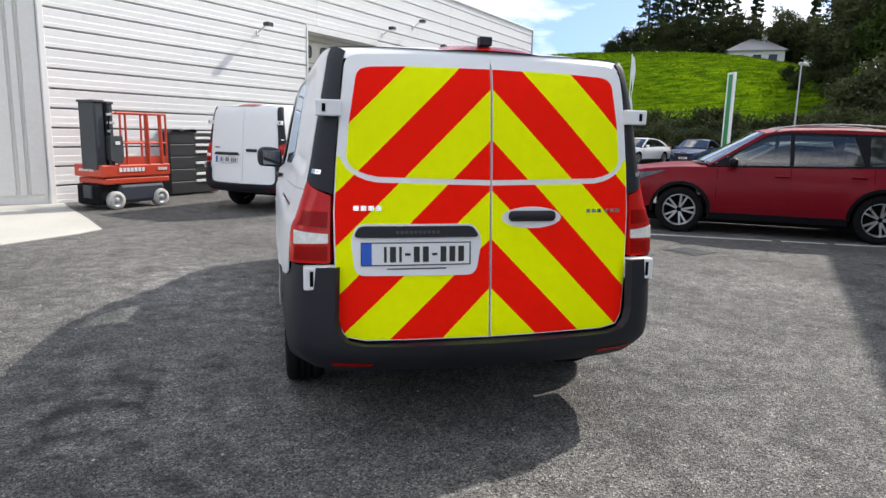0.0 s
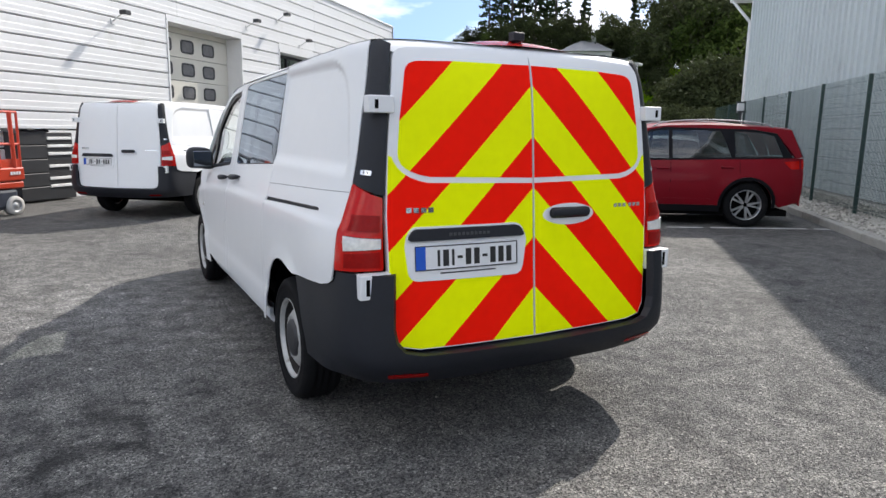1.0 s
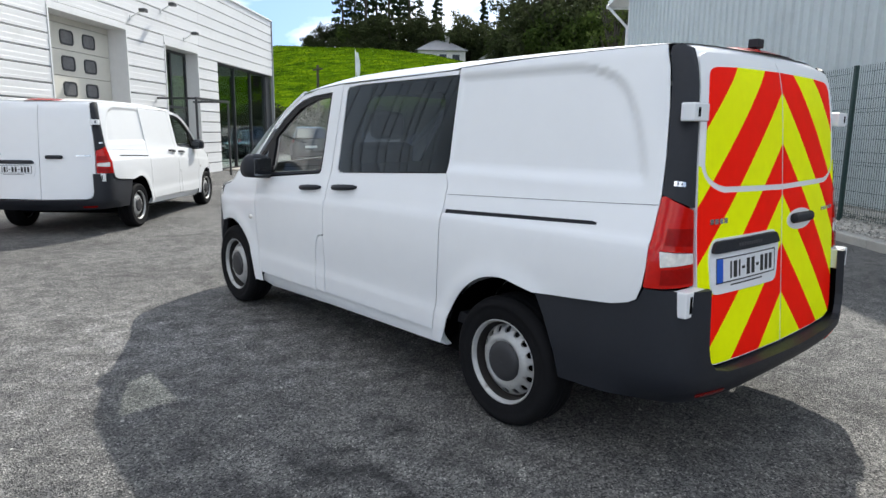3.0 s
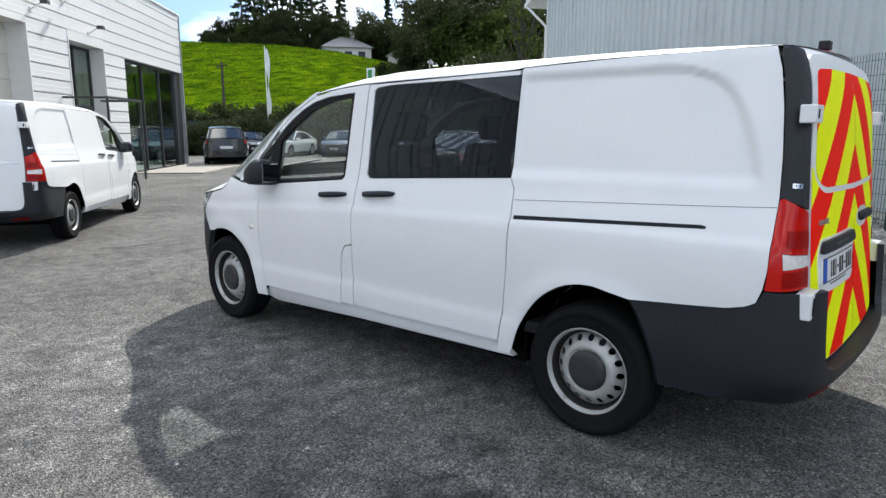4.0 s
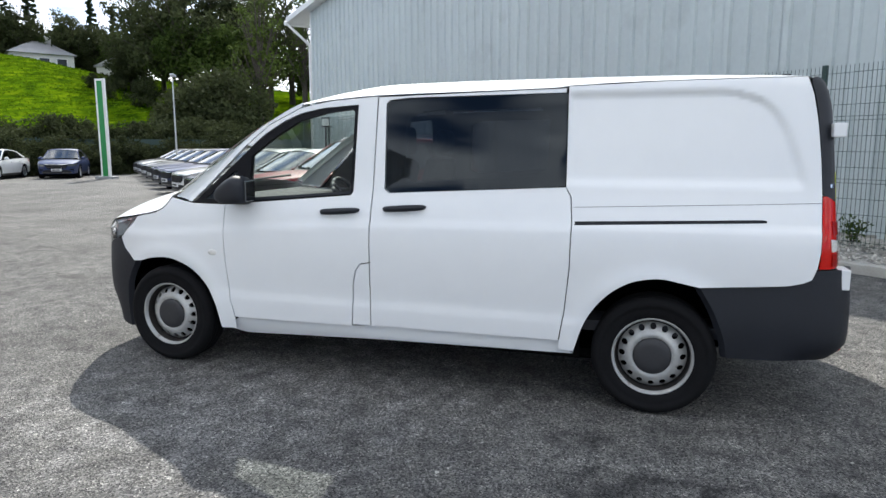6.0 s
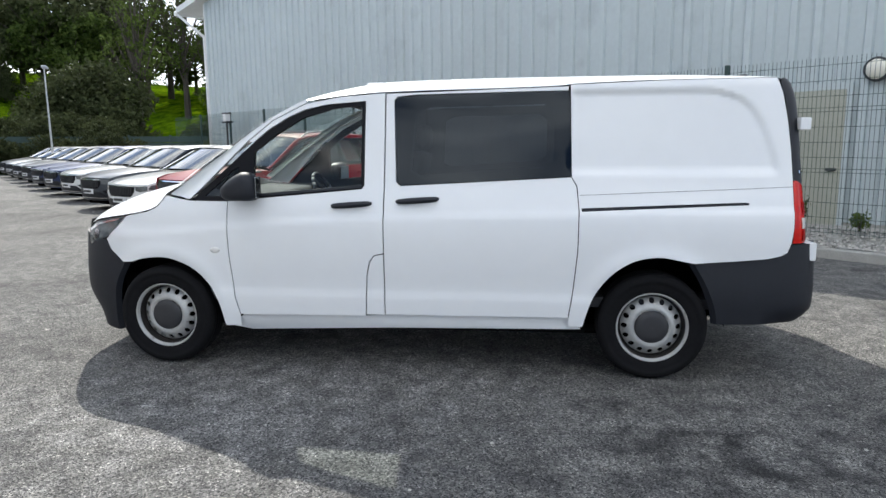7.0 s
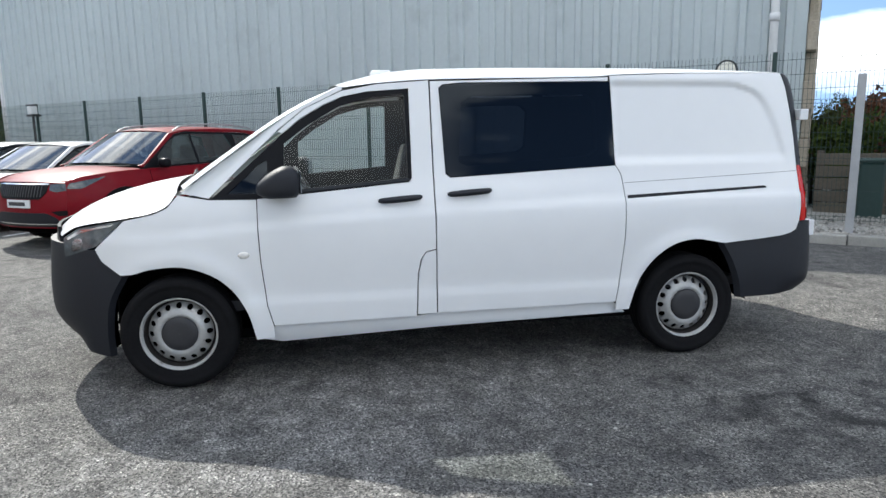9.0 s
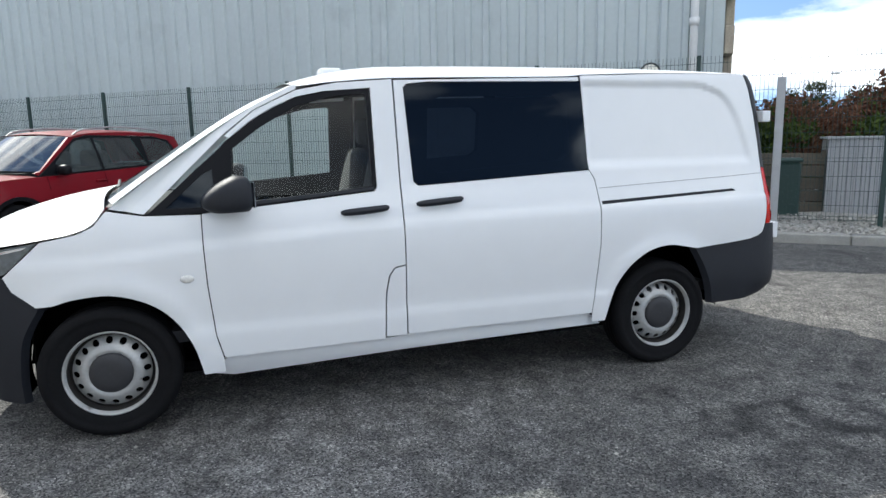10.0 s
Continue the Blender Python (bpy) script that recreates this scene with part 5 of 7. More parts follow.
        for (xa, xb, za, zb), hk in (((0.700, 0.815, 1.532, 1.604), "a"), ((0.735, 0.878, 0.758, 0.864), "b")):
            hg = part_once("hinge", "hinge" + k + hk, lambda: done(boxed(sign * xa, sign * xb, van_rear(xa, (za + zb) / 2, -0.035)[1], van_rear(xa, za, 0.03)[1], za, zb, 0.006, 2), False), WHITE_PAINT, rd, "white door hinge")
            xm = xb - 0.035
            part_once("hinge_slot", "slot" + k + hk, lambda: done(boxed(sign * (xm - 0.008), sign * (xm + 0.008), van_rear(xa, (za + zb) / 2, -0.037)[1], van_rear(xa, za, 0.0)[1], za + 0.018, zb - 0.018), False), DARK_HOLE, hg)
        if sign < 0:
            rec = rounded([(-0.665, 0.985), (-0.635, 1.052), (-0.085, 1.052), (-0.045, 0.985), (-0.075, 0.81), (-0.645, 0.815)], 0.045)
            part_once("plate_recess", "recess", lambda: sheet(rec, lambda x, z, d: van_rear(x, z, d - 0.007), 0.05, thick=0.007), WHITE_PAINT, rd, "white number plate moulding")
            part_once("handle_strip", "strip", lambda: sheet(rounded([(-0.655, 0.992), (-0.628, 1.043), (-0.095, 1.043), (-0.06, 0.992)], 0.025), lambda x, z, d: van_rear(x, z, d - 0.022), 0.05, thick=0.02), BLACK_PLASTIC, rd)
            for i in range(10):
                part("badge_bar", sheet([(-0.46 + 0.021 * i, 1.010), (-0.446 + 0.021 * i, 1.010), (-0.446 + 0.021 * i, 1.023), (-0.46 + 0.021 * i, 1.023)], lambda x, z, d: van_rear(x, z, d - 0.024), 0.05, thick=0.002), HUBGREY, rd)
            pl = part("number_plate", sheet(rounded([(-0.622, 0.860), (-0.102, 0.860), (-0.102, 0.970), (-0.622, 0.970)], 0.008), lambda x, z, d: van_rear(x, z, d - 0.013), 0.1, thick=0.006), PLATE_WHITE, rd, "white number plate with a blue band")
            part("plate_band", sheet([(-0.617, 0.865), (-0.571, 0.865), (-0.571, 0.965), (-0.617, 0.965)], lambda x, z, d: van_rear(x, z, d - 0.0145), 0.1, thick=0.001), PLATE_BLUE, pl)
            part("plate_border", sheet([(-0.621, 0.861), (-0.103, 0.861), (-0.103, 0.969), (-0.621, 0.969)], lambda x, z, d: van_rear(x, z, d - 0.0140), 0.1, [[(-0.615, 0.866), (-0.109, 0.866), (-0.109, 0.964), (-0.615, 0.964)]], 0.001), PLATE_BLACK, pl)
            x = -0.515
            for wd in (0.012, 0.028, 0.012, -0.026, 0.028, 0.028, -0.026, 0.028, 0.028, 0.028):
                h = 0.006 if wd < 0 else 0.036
                w2 = abs(wd)
                part("character_bar", sheet([(x, 0.913 - h), (x + w2, 0.913 - h), (x + w2, 0.913 + h), (x, 0.913 + h)], lambda a, z, d: van_rear(a, z, d - 0.0145), 0.1, (), 0.001), PLATE_BLACK, pl)
                x += w2 + 0.015
            part("plate_small_print", sheet([(-0.50, 0.842), (-0.22, 0.842), (-0.22, 0.848), (-0.50, 0.848)], lambda a, z, d: van_rear(a, z, d - 0.0085), 0.1, thick=0.001), HUBGREY, rd)
            for i in range(4):
                part("badge_bar", sheet([(-0.652 + 0.034 * i, 1.113), (-0.627 + 0.034 * i, 1.113), (-0.627 + 0.034 * i, 1.135), (-0.652 + 0.034 * i, 1.135)], lambda a, z, d: van_rear(a, z, d - 0.006), 0.05, thick=0.004), CHROME, rd, "chrome badge letter")
        else:
            ell = [(0.207 + 0.155 * math.cos(t * math.pi / 10), 1.078 + 0.052 * math.sin(t * math.pi / 10)) for t in range(20)]
            part_once("handle_recess", "hrec", lambda: sheet(ell, lambda x, z, d: van_rear(x, z, d - 0.004), 0.05, thick=0.003), WHITE_PAINT, rd)
            part_once("door_handle", "rhand", lambda: done(boxed(0.085, 0.325, van_rear(0.2, 1.09, -0.035)[1], van_rear(0.2, 1.09, 0.0)[1], 1.062, 1.112, 0.02, 3), False), BLACK_PLASTIC, rd, "black rear door handle")
            for i in range(6):
                x0 = 0.50 + 0.031 * i + (0.012 if i > 2 else 0)
                part("badge_bar", sheet([(x0, 1.098), (x0 + 0.022, 1.098), (x0 + 0.022, 1.116), (x0, 1.116)], lambda a, z, d: van_rear(a, z, d - 0.006), 0.05, thick=0.004), CHROME, rd, "chrome badge letter")
        bd = part_once("pillar_badge", "pbadge" + k, lambda: sheet([(0.30, 1.277), (0.30, 1.297), (0.66, 1.293), (0.66, 1.273)], lambda s, z, d: van_corner(sign)(s, z, d - 0.003), 0.03, [[(0.40, 1.281), (0.40, 1.292), (0.44, 1.291), (0.44, 1.280)], [(0.52, 1.280), (0.52, 1.290), (0.56, 1.289), (0.56, 1.279)]], 0.003), CHROME, van, "small chrome badge")
    part_once("brake_lamp", "brake3", lambda: grid(span(-1, 1, 20), span(0, 1, 10), lambda u, v: (0.015 + 0.235 * u, 0.245 + 0.24 * v, 1.842 + (zc(0.245 + 0.24 * v) - 1.842) * 0.95 + 0.024 * math.sin(math.pi * min(1, v * 0.9 + 0.12)) * (1 - u * u) ** 0.6)), LENS_DARKRED, van, "red high-level brake lamp on the roof edge")
    part_once("door_seal", "rseal", lambda: sheet([(-0.03, 0.50), (0.03, 0.50), (0.03, 1.83), (-0.03, 1.83)], lambda x, z, d: van_rear(x, z, d + 0.016), 0.1, thick=0.0), DARK_HOLE, van)
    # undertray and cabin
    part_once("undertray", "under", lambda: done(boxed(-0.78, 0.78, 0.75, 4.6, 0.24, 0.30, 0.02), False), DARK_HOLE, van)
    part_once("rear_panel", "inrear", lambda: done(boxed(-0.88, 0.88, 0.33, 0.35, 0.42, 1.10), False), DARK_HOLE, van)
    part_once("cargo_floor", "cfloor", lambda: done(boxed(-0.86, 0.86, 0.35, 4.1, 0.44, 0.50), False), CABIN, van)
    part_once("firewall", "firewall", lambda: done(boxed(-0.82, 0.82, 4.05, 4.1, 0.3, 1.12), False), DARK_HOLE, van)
    part_once("dashboard", "dash", lambda: done(boxed(-0.80, 0.80, 3.62, 4.2, 0.80, 1.13, 0.06, 3), True), CABIN, van)
    for sgn in (-1, 1):
        def seat():
            bm = bmesh.new()
            box(bm, -0.25, 0.25, 2.85, 3.35, 0.55, 0.82, 0.05, None, 2)
            return done(bm, True)
        st = part_once("seat", "seat", seat, CABIN, van)
        st.matrix_basis = Matrix.Translation((sgn * 0.46, 0, 0))
        part_once("seat_back", "seatback", lambda: done(box(bmesh.new(), -0.24, 0.24, -0.07, 0.07, 0.0, 0.62, 0.05, Matrix.Translation((0, 2.84, 0.80)) @ Matrix.Rotation(radians(14), 4, "X"), 2), True), CABIN, st)
        part_once("headrest", "headrest", lambda: done(boxed(-0.13, 0.13, 2.62, 2.72, 1.43, 1.62, 0.04, 2), True), CABIN, st)
    if not side_window:
        part_once("bulkhead", "bulk", lambda: done(boxed(-0.76, 0.76, 2.55, 2.58, 0.45, 1.78), False), CABIN_GREY, van)

    def wheel_bm():
        bm = bmesh.new()
        tm = Matrix.Translation((0.42, 3.52, 1.06)) @ Matrix.Rotation(radians(62), 4, "X")
        pts = [tm @ Vector((0.19 * math.cos(2 * math.pi * i / 20), 0.19 * math.sin(2 * math.pi * i / 20), 0)) for i in range(21)]
        for a, b in zip(pts, pts[1:]):
            rod(bm, a, b, 0.016, 6)
        for i in (0, 7, 13):
            rod(bm, tm.translation, pts[i], 0.014, 6)
        rod(bm, tm.translation, tm.translation + Vector((0, 0.25, -0.1)), 0.04, 8)
        return done(bm, True)
    part_once("steering_wheel", "steer", wheel_bm, CABIN_GREY, van, "black steering wheel")
    return van


def blob_bm(a, b, c):
    bm = bmesh.new()
    bmesh.ops.create_uvsphere(bm, u_segments=14, v_segments=8, radius=1.0, matrix=Matrix.Diagonal((a, b, c, 1)))
    return bm


van_main = build_van(Matrix(), "white panel van with red and yellow chevron rear doors")
# roof camera of the striped van
part("roof_camera", box(boxed(-0.028, 0.034, 0.30, 0.350, 1.888, 1.930, 0.004), -0.012, 0.018, 0.31, 0.340, 1.85, 1.89), BLACK_PLASTIC, van_main, "small black camera on a stalk")
part("roof_aerial", boxed(-0.05, 0.11, 2.89, 3.03, 1.88, 1.925, 0.015, 2), WHITE_PAINT, van_main, "low white aerial pod")
build_van(pose(-1.56, 9.28, 0, 0, 0, -39), "plain white panel van parked before the showroom", False, False)
# ---------------------------------------------------------------- parked cars
def car_spec(kind):
    """Main sizes: length, half width, wheelbase, rear axle, wheel radius, height, and the side view's curves."""
    if kind == "suv":
        return dict(L=4.70, W=0.94, rear=0.98, front=3.77, R=0.36, belt=[(0.0, 1.13), (1.2, 1.10), (2.3, 1.07), (3.3, 1.05), (3.75, 1.04), (4.35, 0.985), (4.7, 0.90)],
                    glass=[(0.40, 1.16), (0.56, 1.49), (0.95, 1.555), (2.30, 1.575), (2.55, 1.53), (3.22, 1.10)], roof=[(0.26, 1.60), (0.7, 1.645), (1.6, 1.675), (2.25, 1.655), (2.60, 1.605)], screen=(3.32, 1.115), tail=(0.06, 1.14), mid=[1.22, 2.22], sill=0.30)
    if kind == "saloon":
        return dict(L=4.86, W=0.93, rear=1.05, front=3.89, R=0.335, belt=[(0.0, 0.98), (1.0, 0.99), (3.2, 0.92), (3.8, 0.88), (4.6, 0.78), (4.86, 0.70)],
                    glass=[(1.02, 1.02), (1.35, 1.25), (1.75, 1.34), (2.35, 1.37), (2.62, 1.33), (3.28, 0.965)], roof=[(1.25, 1.36), (1.7, 1.43), (2.1, 1.46), (2.4, 1.45), (2.68, 1.40)], screen=(3.42, 0.97), tail=(0.62, 1.06), mid=[1.45, 2.32], sill=0.24)
    return dict(L=4.70, W=0.92, rear=0.98, front=3.68, R=0.335, belt=[(0.0, 1.0), (1.0, 0.99), (3.1, 0.92), (3.7, 0.89), (4.45, 0.80), (4.70, 0.70)],
                glass=[(0.45, 1.05), (0.62, 1.30), (1.0, 1.36), (2.2, 1.38), (2.5, 1.33), (3.15, 0.965)], roof=[(0.30, 1.38), (0.8, 1.43), (1.6, 1.465), (2.2, 1.45), (2.55, 1.40)], screen=(3.3, 0.97), tail=(0.05, 1.02), mid=[1.30, 2.25], sill=0.24)


CAR_TINT = glass_mat("dusty tinted car windscreen", (0.6, 0.68, 0.68), 0.52, rough=0.06, gloss=0.17)
ALLOY = mat("bright machined alloy", (0.55, 0.55, 0.56), 0.3, 0.8, vary=0.1)

def build_car(kind, paint, paint_name, m, label, group, rails=False):
    """A parked passenger car: sides, bonnet, roof, glass, lamps, bumpers, mirrors and alloy wheels. Local y runs from tail to nose."""
    c = car_spec(kind)
    car = thing("parked_car", label, "car", m, group)
    L, W, R, sill = c["L"], c["W"], c["R"], c["sill"]
    belt = smooth_curve(c["belt"])
    roof_z = smooth_curve(c["roof"])
    top = max(p[1] for p in c["roof"])
    V = smooth_curve([(0.15, 0.93 * W), (0.4, 0.985 * W), (0.65, W), (0.85, 0.985 * W), (0.98 if kind == "suv" else 0.9, 0.955 * W), (top, 0.70 * W)])
    P = smooth_curve([(0.0, -0.20), (0.12, -0.11), (0.35, -0.04), (0.9, 0.0), (L - 1.2, 0.0), (L - 0.6, -0.05), (L - 0.25, -0.14), (L - 0.08, -0.24), (L, -0.36)])

    def X(y, z):
        x = V(z) + P(y) + 0.008 * step01(0.80 * belt(1.5) - z, -0.015, 0.015) - 0.012 * step01(0.5 - z, -0.03, 0.05)
        for ya in (c["rear"], c["front"]):
            x += 0.016 * math.exp(-((math.hypot(y - ya, z - R) - R - 0.09) / 0.06) ** 2)
        return x

    def once(name, key, make, material, parent=car, lab=""):
        return part_once(name, kind + paint_name + key, make, material, parent, lab)

    def arch(ya):
        return [(ya + (R + 0.055) * math.cos(radians(a)), R + (R + 0.055) * math.sin(radians(a))) for a in range(190, -11, -20)]
    for sign in (-1, 1):
        k = str(sign)
        sd = lambda y, z, d: (sign * (X(y, z) - d), y, z)
        lower = [(0.10, 0.42), (0.45, sill + 0.03)] + [p for p in arch(c["rear"]) if p[1] > sill] + [(c["rear"] + R + 0.10, sill), (c["front"] - R - 0.10, sill)] + [p for p in arch(c["front"]) if p[1] > sill] + [(L - 0.30, sill + 0.02), (L - 0.16, sill + 0.05), (L - 0.13, 0.55), (L - 0.18, belt(L - 0.18) - 0.01)]
        ys = [L - 0.18 - (L - 0.24) * i / 24 for i in range(25)]
        lower += [(y, belt(y)) for y in ys[1:]]
        side = once("body_side", "side" + k, lambda: sheet(lower, sd, 0.09, thick=0.03), paint)
        gl = c["glass"]
        band = [(gl[0][0] - 0.14, belt(gl[0][0]) + 0.012)] + [(a - (0.05 if i < 2 else 0), b + 0.03) for i, (a, b) in enumerate(gl[1:])] + [(gl[-1][0] + 0.12, belt(gl[-1][0]) + 0.012)]
        band[-2] = (gl[-2][0] + 0.03, gl[-2][1] + 0.02)
        # three side panes
        cuts = [gl[0][0], c["mid"][0], c["mid"][1], gl[-1][0]]
        tops = smooth_curve([(a, b) for a, b in gl])
        panes = []
        for i in range(3):
            a, b = cuts[i] + 0.03, cuts[i + 1] - 0.03
            n = 6
            pane = [(a + (b - a) * j / n, belt(a + (b - a) * j / n) + 0.03) for j in range(n + 1)]
            up = [(a + (b - a) * j / n, max(belt(a + (b - a) * j / n) + 0.032, tops(a + (b - a) * j / n) - 0.012)) for j in range(n + 1)]
            panes.append(pane + up[:0:-1] if i < 2 else pane[:-1] + up[-2::-1])
            once("window", "pane%d" % i + k, lambda: sheet(panes[-1], lambda y, z, d: sd(y, z, d - 0.003), 0.12, thick=0.002), PANE_CAR, side)
        once("window_surround", "band" + k, lambda: sheet(band, lambda y, z, d: sd(y, z, d + 0.004), 0.10, panes, 0.02), BLACK_GLOSS, side)
        if kind == "suv":
            for ya in (c["rear"], c["front"]):
                rim = [(ya + r * math.cos(radians(a)), R + r * math.sin(radians(a))) for r, angles in ((R + 0.10, range(186, -7, -12)), (R + 0.05, range(-6, 187, 12))) for a in angles]
                once("arch_trim", "trim%.2f" % ya + k, lambda: sheet(rim, lambda y, z, d: sd(y, z, d - 0.010), 0.08, thick=0.02), BLACK_GLOSS, side)
        strip = [(gl[0][0] - 0.19, belt(gl[0][0]) + 0.008)] + [(a - (0.05 if i < 2 else 0), b + 0.034) for i, (a, b) in enumerate(gl[1:-1])] + [(gl[-1][0] + 0.15, belt(gl[-1][0]) + 0.015), (c["screen"][0] + 0.10, c["screen"][1] - 0.015), (c["screen"][0], c["screen"][1] + 0.01)] + [(c["roof"][-1][0] + 0.04, c["roof"][-1][1] - 0.03)] + [(a, b - 0.02) for a, b in c["roof"][-2::-1]] + [(c["tail"][0] + 0.03, c["tail"][1])]
        once("roof_side", "strip" + k, lambda: sheet(strip, sd, 0.08, thick=0.04), paint, side)
        for y in (c["mid"][0] - 0.10, c["mid"][1], c["front"] - R - 0.16):
            once("door_seam", "seam%.2f" % y + k, lambda: sheet([(y - 0.004, sill + 0.12), (y + 0.004, sill + 0.12), (y + 0.004, belt(y) - 0.01), (y - 0.004, belt(y) - 0.01)], lambda a, z, d: sd(a, z, d - 0.0015), 0.15, thick=0.001), DARK_HOLE, side)
        for y in (c["mid"][0] + 0.10, c["mid"][1] + 0.12):
            h = once("door_handle", "hnd%.2f" % y + k, lambda: done(boxed(sign * (X(y, belt(y) - 0.13) - 0.01), sign * (X(y, belt(y) - 0.13) + 0.03), y - 0.10, y + 0.10, belt(y) - 0.145, belt(y) - 0.115, 0.01), False), paint, side)
        once("sill_trim", "sill" + k, lambda: sheet([(c["rear"] + R + 0.06, sill - 0.06), (c["front"] - R - 0.06, sill - 0.06), (c["front"] - R - 0.07, sill + 0.05), (c["rear"] + R + 0.07, sill + 0.05)], lambda y, z, d: sd(y, z, d - 0.01), 0.15, thick=0.05), BLACK_GLOSS, side)
        if kind == "suv":
            once("side_moulding", "mould" + k, lambda: sheet([(c["rear"] + R + 0.2, sill + 0.135), (c["front"] - R - 0.2, sill + 0.135), (c["front"] - R - 0.2, sill + 0.155), (c["rear"] + R + 0.2, sill + 0.155)], lambda y, z, d: sd(y, z, d - 0.008), 0.15, thick=0.01), paint, side)
        once("headlamp", "head" + k, lambda: sheet(rounded([(L - 0.70, belt(L - 0.7) - 0.045), (L - 0.20, belt(L - 0.2) - 0.045), (L - 0.155, belt(L - 0.2) - 0.12), (L - 0.32, belt(L - 0.3) - 0.15)], 0.03), lambda y, z, d: sd(y, z, d - 0.006), 0.06, thick=0.02), LENS_GREY, car, "clear headlamp")
        once("tail_lamp", "tail" + k, lambda: sheet(rounded([(0.07, belt(0.1) - 0.03), (0.42, belt(0.4) - 0.05), (0.30, belt(0.3) - 0.17), (0.07, belt(0.1) - 0.17)], 0.03), lambda y, z, d: sd(y, z, d - 0.006), 0.06, thick=0.02), LENS_RED, car, "red tail lamp")
        mr = once("mirror", "mir", lambda: blob(0.10, 0.07, 0.075, 2.8, 16, 10), BLACK_GLOSS if kind == "suv" else paint, car)
        mr.matrix_basis = Matrix.Translation((sign * (X(gl[-1][0] - 0.2, belt(3.0)) + 0.10), gl[-1][0] - 0.18, belt(3.0) + 0.07))
        if rails:
            rb = lambda: grid(range(17), range(7), lambda i, j: (sign * (0.62 + 0.014 * math.cos(j * math.pi / 3)), 0.55 + 1.95 * i / 16, roof_z(0.55 + 1.95 * i / 16) - 0.012 + 0.07 * math.sin(math.pi * i / 16) ** 0.3 + 0.014 * math.sin(j * math.pi / 3)))
            once("roof_rail", "rail" + k, rb, GALV, car, "silver roof rail")
        for ya in (c["rear"], c["front"]):
            wm = Matrix.Translation((sign * (W - 0.015), ya, R)) @ (Matrix() if sign > 0 else Matrix.Rotation(math.pi, 4, "Z"))
            wh = part_once("wheel", "cw%.3f" % R, lambda: done(lathe([(R * 0.69, -0.2), (R * 0.69, -0.012), (R * 0.665, -0.006), (R * 0.65, -0.03), (R * 0.63, -0.09)], 36), True), ALLOY, car, "alloy wheel")
            wh.matrix_basis = wm
            part_once("tyre", "ct%.3f" % R, lambda: done(lathe([(R * 0.69, -0.21), (R * 0.9, -0.215), (R, -0.18), (R, -0.035), (R * 0.96, -0.004), (R * 0.85, 0.004), (R * 0.69, -0.01)], 40), True), RUBBER, wh)
            part_once("brake_disc", "cb%.3f" % R, lambda: done(lathe([(0.001, -0.10), (R * 0.62, -0.10)], 24), False), DARK_HOLE, wh)

            def spokes():
                bm = bmesh.new()
                for s in range(5):
                    for off in (-0.09, 0.09):
                        a = 2 * math.pi * s / 5 + off
                        b = a + off * 1.3
                        vs = []
                        for r, ang, w in ((R * 0.10, a, 0.015), (R * 0.66, b, 0.014)):
                            for h in (-0.018, -0.05):
                                for e in (-1, 1):
                                    vs.append(bm.verts.new((h - (0.0 if r > 0.1 else 0.012), r * math.cos(ang) - e * w * math.sin(ang), r * math.sin(ang) + e * w * math.cos(ang))))
                        for f in ((0, 1, 5, 4), (2, 6, 7, 3), (0, 4, 6, 2), (1, 3, 7, 5)):
                            bm.faces.new([vs[q] for q in f])
                return done(bm, False)
            part_once("spokes", "cs%.3f" % R, spokes, ALLOY, wh, "five twin spokes")
            once("arch_liner", "al%.2f" % ya + k, lambda: grid(span(-15, 195, 12), (W - 0.34, W - 0.035), lambda a, x: (sign * x, ya + (R + 0.05) * math.cos(radians(a)), R + (R + 0.05) * math.sin(radians(a)))), DARK_HOLE, car)
    # top surfaces
    ry = [p[0] for p in c["roof"]]

    def roof_at(u, v):
        y = ry[0] + (ry[-1] - ry[0]) * v
        e = roof_z(y) - 0.022
        return (u * X(y, e), y + 0.10 * (1 - u * u) * step01(v, 0.6, 1.0) - 0.06 * (1 - u * u) * step01(0.3 - v, 0, 0.3), e + 0.045 * (1 - abs(u) ** 2.6))
    once("roof", "roof", lambda: grid(span(-1, 1, 18), span(0, 1, 16), roof_at), paint)
    sy, sz = c["screen"]
    ty, tz = c["tail"]

    def screen_at(u, v):
        y, z = ry[-1] + (sy - ry[-1]) * v, (c["roof"][-1][1] - 0.022) * (1 - v) + sz * v
        w = 1 - abs(u) ** 2.2
        return (u * X(y, z), y + (0.10 + 0.10 * v) * w, z + 0.03 * w)
    once("windscreen", "screen", lambda: grid(span(-1, 1, 14), span(0, 1, 8), screen_at), CAR_TINT)
    once("scuttle", "scut", lambda: grid(span(-0.82, 0.82, 10), span(0, 1, 2), lambda u, v: (u * X(sy, sz), sy + 0.20 * (1 - u * u) - 0.03 + 0.12 * v, sz - 0.012)), BLACK_PLASTIC)

    def rear_at(u, v):
        y, z = ry[0] + (ty - ry[0]) * v, (c["roof"][0][1] - 0.022) * (1 - v) + tz * v
        w = 1 - abs(u) ** 2.4
        return (u * X(y, z), y - 0.06 * w, z + 0.015 * w)
    once("rear_window", "rwin", lambda: grid(span(-0.86, 0.86, 10), span(0.06, 0.94, 6), lambda u, v: tuple(Vector(rear_at(u, v)) + Vector((0, -0.006, 0.004)))), CAR_TINT)
    once("tailgate", "gate", lambda: grid(span(-1, 1, 14), span(0, 1, 6), rear_at), paint)
    n0 = sy + 0.08

